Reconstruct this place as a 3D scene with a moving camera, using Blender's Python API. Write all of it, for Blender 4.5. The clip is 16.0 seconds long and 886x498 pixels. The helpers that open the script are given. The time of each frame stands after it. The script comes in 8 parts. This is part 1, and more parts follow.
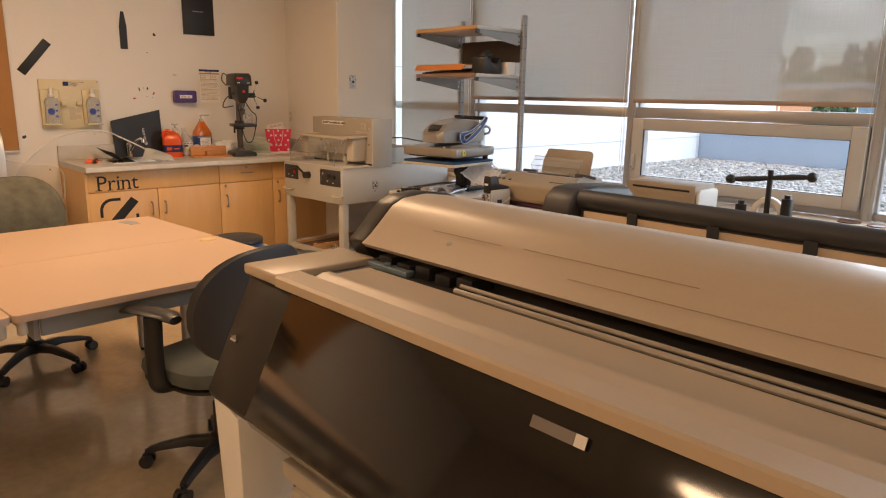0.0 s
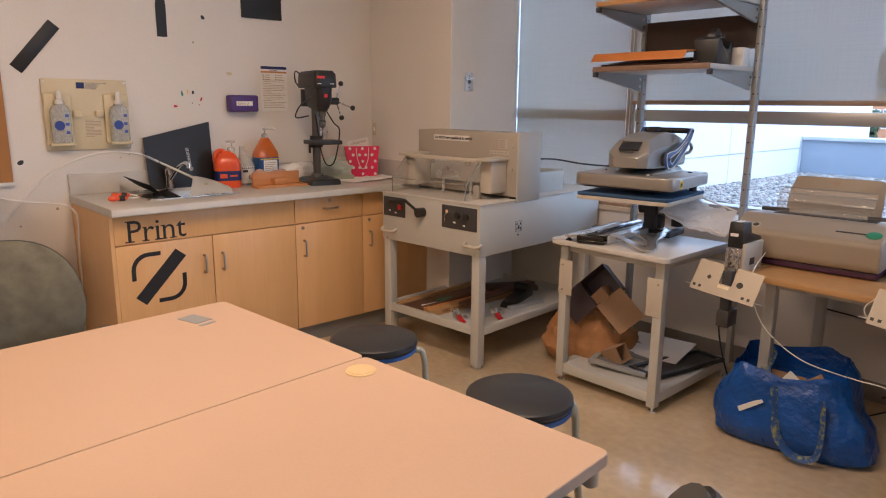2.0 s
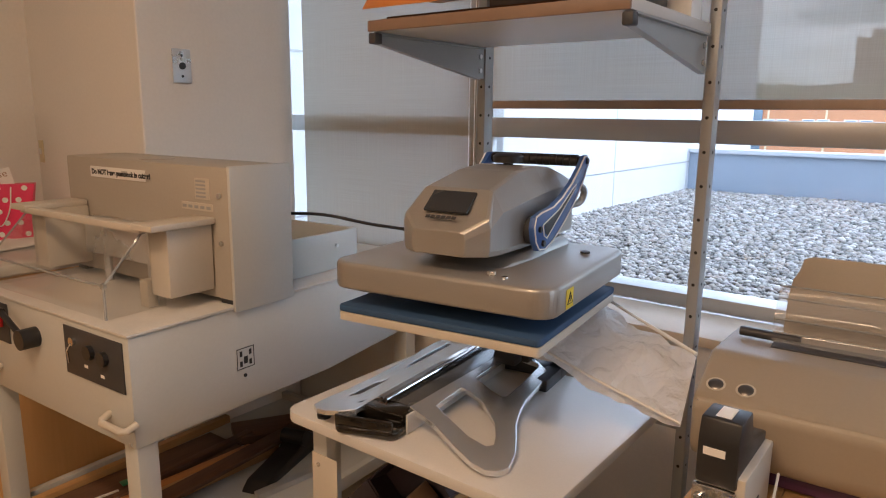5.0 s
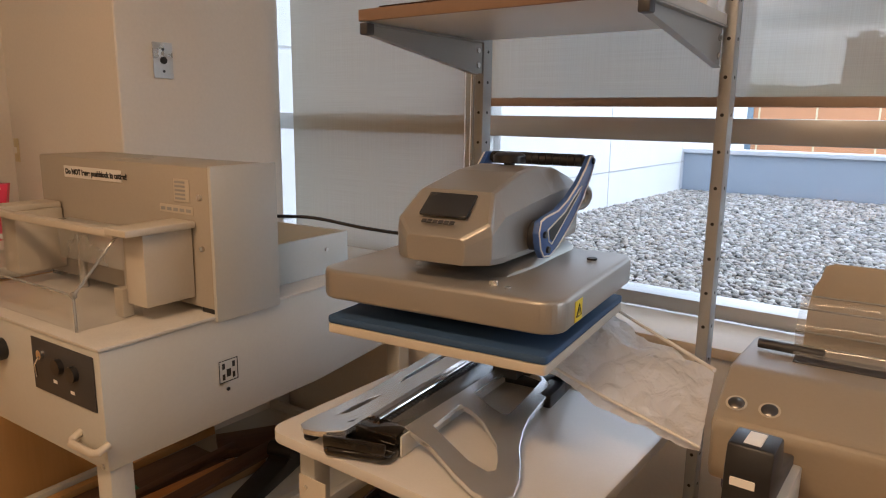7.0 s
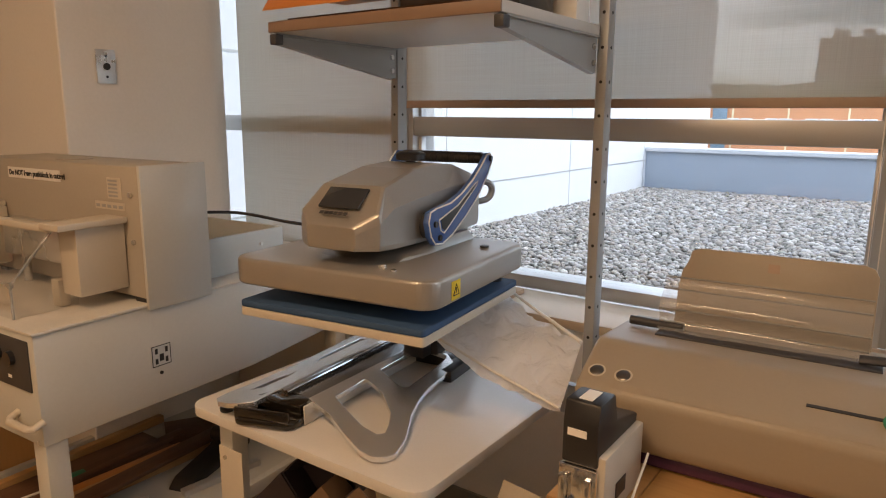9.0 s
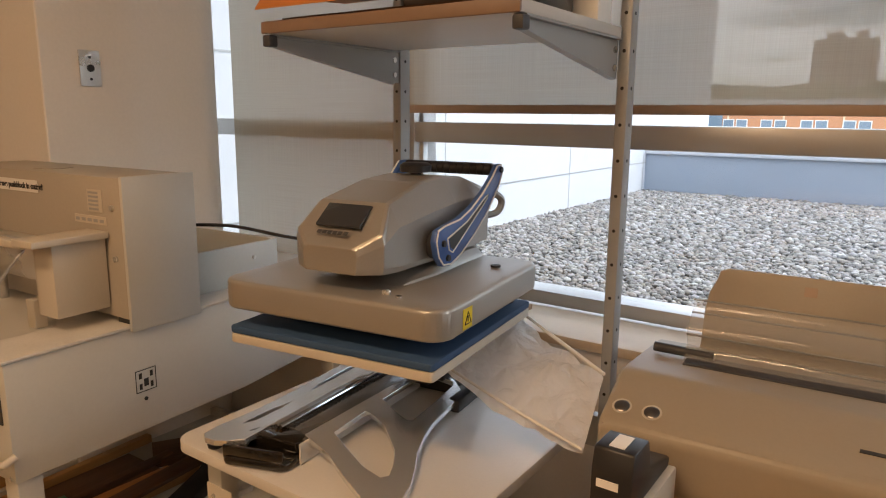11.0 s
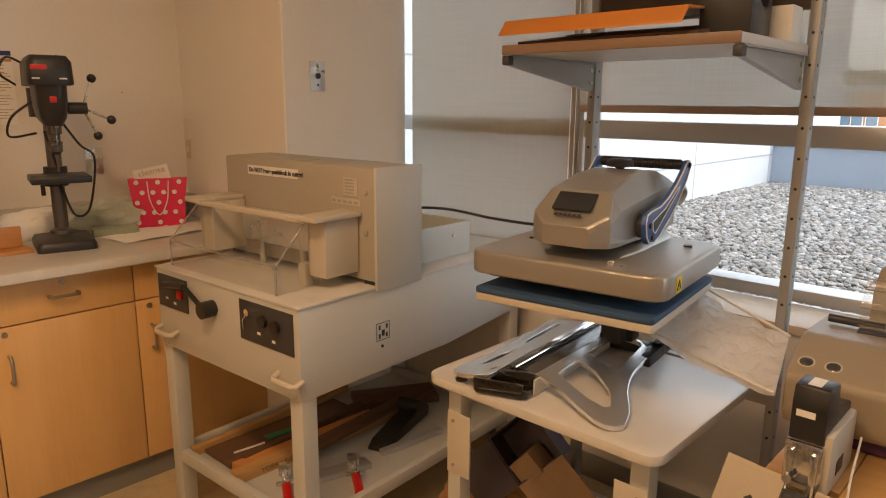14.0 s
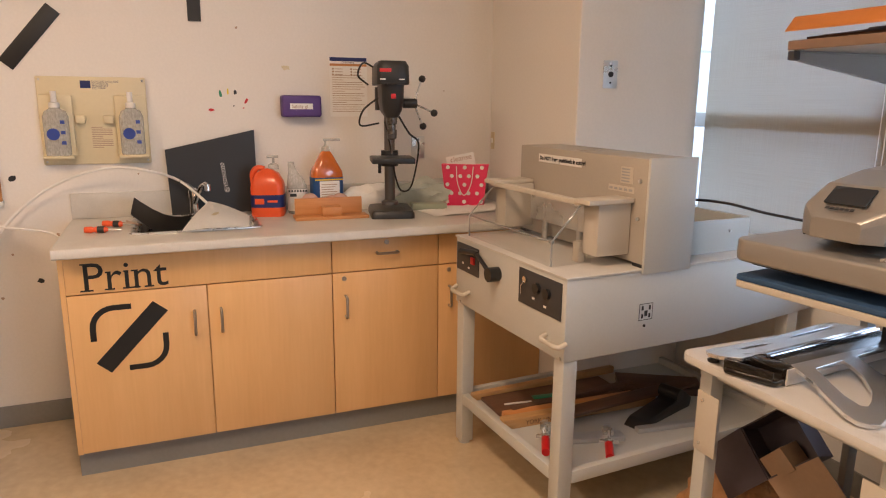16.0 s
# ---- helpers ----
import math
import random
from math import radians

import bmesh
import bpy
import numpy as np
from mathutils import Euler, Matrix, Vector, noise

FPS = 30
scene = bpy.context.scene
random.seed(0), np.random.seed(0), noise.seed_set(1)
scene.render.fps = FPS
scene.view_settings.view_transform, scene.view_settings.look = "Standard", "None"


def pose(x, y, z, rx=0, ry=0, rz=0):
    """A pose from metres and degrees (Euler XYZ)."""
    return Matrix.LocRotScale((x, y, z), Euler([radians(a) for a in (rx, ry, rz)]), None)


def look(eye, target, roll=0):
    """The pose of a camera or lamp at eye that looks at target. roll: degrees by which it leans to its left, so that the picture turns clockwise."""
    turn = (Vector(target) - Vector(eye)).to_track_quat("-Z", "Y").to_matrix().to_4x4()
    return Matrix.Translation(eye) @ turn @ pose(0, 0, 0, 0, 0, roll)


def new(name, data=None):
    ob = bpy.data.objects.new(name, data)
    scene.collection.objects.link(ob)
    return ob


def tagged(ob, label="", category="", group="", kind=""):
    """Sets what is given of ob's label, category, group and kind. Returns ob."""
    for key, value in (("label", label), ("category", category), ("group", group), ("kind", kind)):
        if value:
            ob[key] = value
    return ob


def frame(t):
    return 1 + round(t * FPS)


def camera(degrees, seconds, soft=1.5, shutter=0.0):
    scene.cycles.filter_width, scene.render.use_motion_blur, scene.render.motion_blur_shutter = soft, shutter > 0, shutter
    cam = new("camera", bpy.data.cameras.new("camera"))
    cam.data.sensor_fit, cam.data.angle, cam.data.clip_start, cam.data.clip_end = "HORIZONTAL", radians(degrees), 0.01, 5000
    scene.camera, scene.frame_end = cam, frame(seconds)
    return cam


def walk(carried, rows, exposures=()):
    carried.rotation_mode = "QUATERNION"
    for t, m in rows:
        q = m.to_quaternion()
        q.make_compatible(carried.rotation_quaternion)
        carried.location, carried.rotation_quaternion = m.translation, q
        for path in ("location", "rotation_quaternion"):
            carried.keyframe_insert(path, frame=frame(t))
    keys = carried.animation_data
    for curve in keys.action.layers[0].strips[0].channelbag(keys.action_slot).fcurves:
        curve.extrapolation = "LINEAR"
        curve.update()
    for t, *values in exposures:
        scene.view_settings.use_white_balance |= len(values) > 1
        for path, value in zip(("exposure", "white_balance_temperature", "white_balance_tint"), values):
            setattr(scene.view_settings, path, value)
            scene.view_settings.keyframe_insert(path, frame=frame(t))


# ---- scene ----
cam = camera(65.9, 16.0, soft=1.1)
PATH = [
    (0, (1.07, 1.341, 1.466), (-0.354, 2.675, 1.026), 0.9),
    (0.5, (0.588, 1.337, 1.468), (-0.91, 2.59, 1.036), 0.8),
    (1, (0.077, 1.38, 1.458), (-1.439, 2.612, 1.028), 0.6),
    (1.5, (-0.389, 1.544, 1.437), (-1.881, 2.803, 1.005), 0.6),
    (2, (-0.77, 1.774, 1.425), (-2.206, 3.103, 1.01), 0.5),
    (2.5, (-0.961, 2.113, 1.414), (-2.275, 3.566, 1.009), 0.5),
    (3, (-1.062, 2.517, 1.398), (-2.28, 4.054, 1.008), 0.5),
    (3.5, (-1.207, 2.892, 1.413), (-2.394, 4.452, 1.017), 0.5),
    (4, (-1.331, 3.191, 1.426), (-2.516, 4.755, 1.037), 0.5),
    (4.5, (-1.529, 3.424, 1.395), (-2.722, 4.986, 1.027), 0.8),
    (5, (-1.759, 3.572, 1.41), (-2.956, 5.127, 1.023), 0.6),
    (7.5, (-1.834, 3.652, 1.402), (-2.999, 5.232, 1.018), 0.7),
    (8, (-1.67, 3.645, 1.404), (-2.815, 5.24, 1.026), 0.5),
    (8.5, (-1.623, 3.634, 1.409), (-2.761, 5.233, 1.026), 0.5),
    (9, (-1.599, 3.633, 1.408), (-2.733, 5.234, 1.023), 0.4),
    (11.5, (-1.709, 3.735, 1.428), (-2.831, 5.345, 1.043), 0.6),
    (12, (-1.606, 3.727, 1.418), (-2.729, 5.335, 1.03), 0.6),
    (12.5, (-1.598, 3.593, 1.429), (-2.719, 5.201, 1.033), 0.4),
    (13, (-1.613, 3.465, 1.41), (-2.736, 5.068, 1.001), 0.2),
    (13.5, (-1.672, 3.377, 1.425), (-2.819, 4.963, 1.015), 0.3),
    (14, (-1.703, 3.271, 1.467), (-3.043, 4.695, 1.047), 0.4),
    (14.5, (-1.693, 3.166, 1.472), (-3.289, 4.293, 1.045), 0.3),
    (15, (-1.657, 3.153, 1.475), (-3.405, 4.024, 1.045), 0.3),
    (15.5, (-1.557, 3.157, 1.471), (-3.351, 3.932, 1.045), 0.5),
    (16, (-1.458, 3.173, 1.451), (-3.269, 3.907, 1.026), 0.5),
]
EXPOSURE = [(0, 1.6, 6400), (1.0, 1.65, 6050), (2.0, 1.62, 5100), (3.0, 1.75, 5050), (4.0, 1.65, 5450), (5.0, 1.55, 5700), (9.0, 1.4, 6450), (13.0, 1.4, 6850), (14.0, 1.5, 7000), (14.5, 1.65, 6900), (15.0, 1.9, 6150), (16.0, 1.95, 5500)]
walk(cam, [(t, look(eye, target, roll)) for t, eye, target, roll in PATH], [(t, e, k, 10) for t, e, k in EXPOSURE])


def make_world():
    world = bpy.data.worlds.new("sky")
    scene.world = world
    world.use_nodes = True
    nt = world.node_tree
    bg = nt.nodes["Background"]
    sky = nt.nodes.new("ShaderNodeTexSky")
    sky.sky_type, sky.sun_disc = "NISHITA", False
    sky.sun_elevation, sky.sun_rotation = radians(62), radians(77)
    coords, noise_a = nt.nodes.new("ShaderNodeTexCoord"), nt.nodes.new("ShaderNodeTexNoise")
    stretch, ramp, mix = nt.nodes.new("ShaderNodeMapping"), nt.nodes.new("ShaderNodeValToRGB"), nt.nodes.new("ShaderNodeMix")
    stretch.inputs["Scale"].default_value = (2.2, 2.2, 9.0)
    noise_a.inputs["Scale"].default_value, noise_a.inputs["Detail"].default_value, noise_a.inputs["Roughness"].default_value = 1.7, 9, 0.55
    ramp.color_ramp.elements[0].position, ramp.color_ramp.elements[1].position = 0.4, 0.62
    mix.data_type = "RGBA"
    mix.inputs["B"].default_value = (9.6, 10.0, 10.8, 1)
    nt.links.new(coords.outputs["Generated"], stretch.inputs[0])
    nt.links.new(stretch.outputs[0], noise_a.inputs["Vector"])
    nt.links.new(noise_a.outputs["Fac"], ramp.inputs[0])
    nt.links.new(ramp.outputs[0], mix.inputs["Factor"])
    nt.links.new(sky.outputs[0], mix.inputs["A"])
    nt.links.new(mix.outputs["Result"], bg.inputs[0])
    bg.inputs[1].default_value = 0.15


def lamp(name, kind, energy, colour, matrix, **more):
    data = bpy.data.lights.new(name, kind)
    data.energy, data.color = energy, colour
    for key, value in more.items():
        if key == "angle":
            data.angle = value
        if key == "size":
            data.shape, data.size, data.size_y = "RECTANGLE", value[0], value[1]
    ob = new(name, data)
    ob.matrix_world = matrix
    return ob


make_world()
lamp("sun", "SUN", 1.1, (1.0, 0.96, 0.9), look((0, 0, 0), (-0.45, -0.1, -0.88)), angle=radians(14))
# Unseen: assumed from warm light on the walls, positions set to match its brightness.
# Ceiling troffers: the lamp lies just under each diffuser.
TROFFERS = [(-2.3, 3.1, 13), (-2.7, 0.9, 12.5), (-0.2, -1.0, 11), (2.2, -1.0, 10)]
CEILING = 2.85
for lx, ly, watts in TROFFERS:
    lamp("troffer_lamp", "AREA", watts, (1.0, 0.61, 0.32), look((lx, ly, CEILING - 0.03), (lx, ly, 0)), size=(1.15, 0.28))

# Fill lamps added before the two far window bays, unseen, to boost the daylight.
for lx in (0.69, 2.26):
    lamp("daylight_fill", "AREA", 14, (0.82, 0.91, 1.0), look((lx, 5.66, 1.72), (lx, 0, 1.72)), size=(1.45, 1.75))

# ---- materials ----
def surface(name, colour, rough=0.5, metal=0.0, vary=0.12, scale=3.0, fine=60.0, bump=0.15, depth=0.0008, gloss=0.0, coat=0.0, stretch=(1, 1, 1), second=None, cover=0.5):
    """A painted, moulded or natural surface: two scales of noise in colour, roughness and relief, at real size."""
    m = bpy.data.materials.new(name)
    m.use_nodes = True
    nt = m.node_tree
    add, link = nt.nodes.new, nt.links.new
    b = nt.nodes["Principled BSDF"]
    tc, mp = add("ShaderNodeTexCoord"), add("ShaderNodeMapping")
    mp.inputs["Scale"].default_value = stretch
    link(tc.outputs["Object"], mp.inputs[0])
    big, small = add("ShaderNodeTexNoise"), add("ShaderNodeTexNoise")
    for n, s, d in ((big, scale, 4), (small, fine, 3)):
        n.inputs["Scale"].default_value, n.inputs["Detail"].default_value = s, d
        link(mp.outputs[0], n.inputs["Vector"])
    add_up = add("ShaderNodeMath")
    add_up.operation = "MULTIPLY_ADD"
    link(big.outputs["Fac"], add_up.inputs[0])
    add_up.inputs[1].default_value = 0.65
    half = add("ShaderNodeMath")
    half.operation = "MULTIPLY"
    link(small.outputs["Fac"], half.inputs[0])
    half.inputs[1].default_value = 0.35
    link(half.outputs[0], add_up.inputs[2])
    ramp = add("ShaderNodeValToRGB")
    link(add_up.outputs[0], ramp.inputs[0])
    c = Vector(colour[:3])
    ramp.color_ramp.elements[0].position, ramp.color_ramp.elements[1].position = (0.3, 0.7) if not second else (cover - 0.07, cover + 0.07)
    lo, hi = c * (1 - vary), c * (1 + vary)
    if second:
        lo, hi = c, Vector(second)
    ramp.color_ramp.elements[0].color = (*[min(v, 0.95) for v in lo], 1)
    ramp.color_ramp.elements[1].color = (*[min(v, 0.95) for v in hi], 1)
    link(ramp.outputs[0], b.inputs["Base Color"])
    b.inputs["Metallic"].default_value = metal
    rr = add("ShaderNodeMapRange")
    link(big.outputs["Fac"], rr.inputs[0])
    rr.inputs["To Min"].default_value, rr.inputs["To Max"].default_value = max(rough - 0.08, 0.02), min(rough + 0.08, 1)
    link(rr.outputs[0], b.inputs["Roughness"])
    b.inputs["Coat Weight"].default_value = coat
    b.inputs["Coat Roughness"].default_value = 0.08
    if bump:
        bp = add("ShaderNodeBump")
        bp.inputs["Strength"].default_value, bp.inputs["Distance"].default_value = bump, depth
        link(small.outputs["Fac"], bp.inputs["Height"])
        link(bp.outputs[0], b.inputs["Normal"])
    return m


def wood(name, light, dark, rough=0.45, along="Y", grain=1.0):
    m = bpy.data.materials.new(name)
    m.use_nodes = True
    nt = m.node_tree
    add, link = nt.nodes.new, nt.links.new
    b = nt.nodes["Principled BSDF"]
    tc, mp = add("ShaderNodeTexCoord"), add("ShaderNodeMapping")
    long = {"X": (1, 14, 14), "Y": (14, 1, 14), "Z": (14, 14, 1)}[along]
    mp.inputs["Scale"].default_value = [v * grain for v in long]
    link(tc.outputs["Object"], mp.inputs[0])
    a, f = add("ShaderNodeTexNoise"), add("ShaderNodeTexNoise")
    a.inputs["Scale"].default_value, a.inputs["Detail"].default_value, a.inputs["Distortion"].default_value = 1.6, 5, 0.6
    f.inputs["Scale"].default_value, f.inputs["Detail"].default_value = 12, 4
    link(mp.outputs[0], a.inputs["Vector"]), link(mp.outputs[0], f.inputs["Vector"])
    mx = add("ShaderNodeMath")
    mx.operation = "MULTIPLY_ADD"
    mx.inputs[1].default_value = 0.4
    link(f.outputs["Fac"], mx.inputs[0])
    hf = add("ShaderNodeMath")
    hf.operation = "MULTIPLY"
    hf.inputs[1].default_value = 0.6
    link(a.outputs["Fac"], hf.inputs[0])
    link(hf.outputs[0], mx.inputs[2])
    ramp = add("ShaderNodeValToRGB")
    ramp.color_ramp.elements[0].position, ramp.color_ramp.elements[1].position = 0.32, 0.68
    ramp.color_ramp.elements[0].color, ramp.color_ramp.elements[1].color = (*dark, 1), (*light, 1)
    link(mx.outputs[0], ramp.inputs[0])
    link(ramp.outputs[0], b.inputs["Base Color"])
    b.inputs["Roughness"].default_value = rough
    bp = add("ShaderNodeBump")
    bp.inputs["Strength"].default_value, bp.inputs["Distance"].default_value = 0.15, 0.0005
    link(f.outputs["Fac"], bp.inputs["Height"])
    link(bp.outputs[0], b.inputs["Normal"])
    return m


def clear(name, tint=(1, 1, 1), rough=0.02, ior=1.45, thin=True, milk=0.0):
    """Clear sheet: mostly see-through, with a Fresnel gloss."""
    m = bpy.data.materials.new(name)
    m.use_nodes = True
    nt = m.node_tree
    add, link = nt.nodes.new, nt.links.new
    out = nt.nodes["Material Output"]
    nt.nodes.remove(nt.nodes["Principled BSDF"])
    tr, gl, lw, mix = add("ShaderNodeBsdfTransparent"), add("ShaderNodeBsdfGlossy"), add("ShaderNodeLayerWeight"), add("ShaderNodeMixShader")
    pw, fr = add("ShaderNodeMath"), add("ShaderNodeMath")
    tr.inputs[0].default_value = (*tint, 1)
    gl.inputs["Roughness"].default_value = rough
    lw.inputs[0].default_value = 0.5
    pw.operation, fr.operation = "POWER", "MULTIPLY_ADD"
    pw.inputs[1].default_value = 5.0
    base = ((ior - 1) / (ior + 1)) ** 2
    fr.inputs[1].default_value, fr.inputs[2].default_value = 0.8 - base, base
    link(lw.outputs["Facing"], pw.inputs[0]), link(pw.outputs[0], fr.inputs[0])
    link(fr.outputs[0], mix.inputs[0]), link(tr.outputs[0], mix.inputs[1]), link(gl.outputs[0], mix.inputs[2])
    last = mix
    if milk:
        df, m2, nz, rg = add("ShaderNodeBsdfDiffuse"), add("ShaderNodeMixShader"), add("ShaderNodeTexNoise"), add("ShaderNodeMapRange")
        df.inputs[0].default_value = (0.75, 0.75, 0.75, 1)
        nz.inputs["Scale"].default_value = 14
        rg.inputs["To Min"].default_value, rg.inputs["To Max"].default_value = milk * 0.5, milk * 1.5
        link(nz.outputs["Fac"], rg.inputs[0]), link(rg.outputs[0], m2.inputs[0])
        link(mix.outputs[0], m2.inputs[1]), link(df.outputs[0], m2.inputs[2])
        last = m2
    link(last.outputs[0], out.inputs["Surface"])
    return m


def screen_fabric(name):
    """Roller-blind mesh: part open weave, part fabric that glows with the daylight behind it."""
    m = bpy.data.materials.new(name)
    m.use_nodes = True
    nt = m.node_tree
    add, link = nt.nodes.new, nt.links.new
    out = nt.nodes["Material Output"]
    nt.nodes.remove(nt.nodes["Principled BSDF"])
    tr, df, tl = add("ShaderNodeBsdfTransparent"), add("ShaderNodeBsdfDiffuse"), add("ShaderNodeBsdfTranslucent")
    tc, wv, wh, mx = add("ShaderNodeTexCoord"), add("ShaderNodeTexNoise"), add("ShaderNodeTexNoise"), add("ShaderNodeMath")
    m1, m2 = add("ShaderNodeMixShader"), add("ShaderNodeMixShader")
    df.inputs[0].default_value, tl.inputs[0].default_value = (0.52, 0.455, 0.36, 1), (0.50, 0.455, 0.38, 1)
    mpa, mpb = add("ShaderNodeMapping"), add("ShaderNodeMapping")
    mpa.inputs["Scale"].default_value, mpb.inputs["Scale"].default_value = (3, 3, 500), (500, 3, 3)
    link(tc.outputs["Object"], mpa.inputs[0]), link(tc.outputs["Object"], mpb.inputs[0])
    link(mpa.outputs[0], wv.inputs["Vector"]), link(mpb.outputs[0], wh.inputs["Vector"])
    wv.inputs["Scale"].default_value = wh.inputs["Scale"].default_value = 1.0
    mx.operation = "ADD"
    link(wv.outputs["Fac"], mx.inputs[0]), link(wh.outputs["Fac"], mx.inputs[1])
    rg = add("ShaderNodeMapRange")
    rg.inputs["From Min"].default_value, rg.inputs["From Max"].default_value = 0.6, 1.4
    rg.inputs["To Min"].default_value, rg.inputs["To Max"].default_value = 0.20, 0.33
    link(mx.outputs[0], rg.inputs[0])
    m1.inputs[0].default_value = 0.45
    link(df.outputs[0], m1.inputs[1]), link(tl.outputs[0], m1.inputs[2])
    link(rg.outputs[0], m2.inputs[0]), link(m1.outputs[0], m2.inputs[1]), link(tr.outputs[0], m2.inputs[2])
    link(m2.outputs[0], out.inputs["Surface"])
    return m


def sheer_film(name):
    """Thin crumpled plastic film: daylight shines through it from behind."""
    m = bpy.data.materials.new(name)
    m.use_nodes = True
    nt = m.node_tree
    add, link = nt.nodes.new, nt.links.new
    b, out = nt.nodes["Principled BSDF"], nt.nodes["Material Output"]
    b.inputs["Base Color"].default_value, b.inputs["Roughness"].default_value = (0.93, 0.94, 0.95, 1), 0.2
    tl, mix, tc = add("ShaderNodeBsdfTranslucent"), add("ShaderNodeMixShader"), add("ShaderNodeTexCoord")
    tl.inputs[0].default_value = (0.86, 0.88, 0.92, 1)
    a, c, sm, bp = add("ShaderNodeTexNoise"), add("ShaderNodeTexVoronoi"), add("ShaderNodeMath"), add("ShaderNodeBump")
    a.inputs["Scale"].default_value, a.inputs["Detail"].default_value, a.inputs["Distortion"].default_value = 14, 7, 1.5
    c.inputs["Scale"].default_value, c.feature = 22, "DISTANCE_TO_EDGE"
    link(tc.outputs["Object"], a.inputs["Vector"]), link(tc.outputs["Object"], c.inputs["Vector"])
    link(a.outputs["Fac"], sm.inputs[0]), link(c.outputs["Distance"], sm.inputs[1])
    link(sm.outputs[0], bp.inputs["Height"])
    bp.inputs["Strength"].default_value, bp.inputs["Distance"].default_value = 0.8, 0.012
    link(bp.outputs[0], b.inputs["Normal"]), link(bp.outputs[0], tl.inputs["Normal"])
    mix.inputs[0].default_value = 0.5
    link(b.outputs[0], mix.inputs[1]), link(tl.outputs[0], mix.inputs[2]), link(mix.outputs[0], out.inputs["Surface"])
    return m


def glow(name, colour, strength):
    m = bpy.data.materials.new(name)
    m.use_nodes = True
    b = m.node_tree.nodes["Principled BSDF"]
    b.inputs["Base Color"].default_value = (*colour, 1)
    b.inputs["Emission Color"].default_value = (*colour, 1)
    b.inputs["Emission Strength"].default_value = strength
    return m


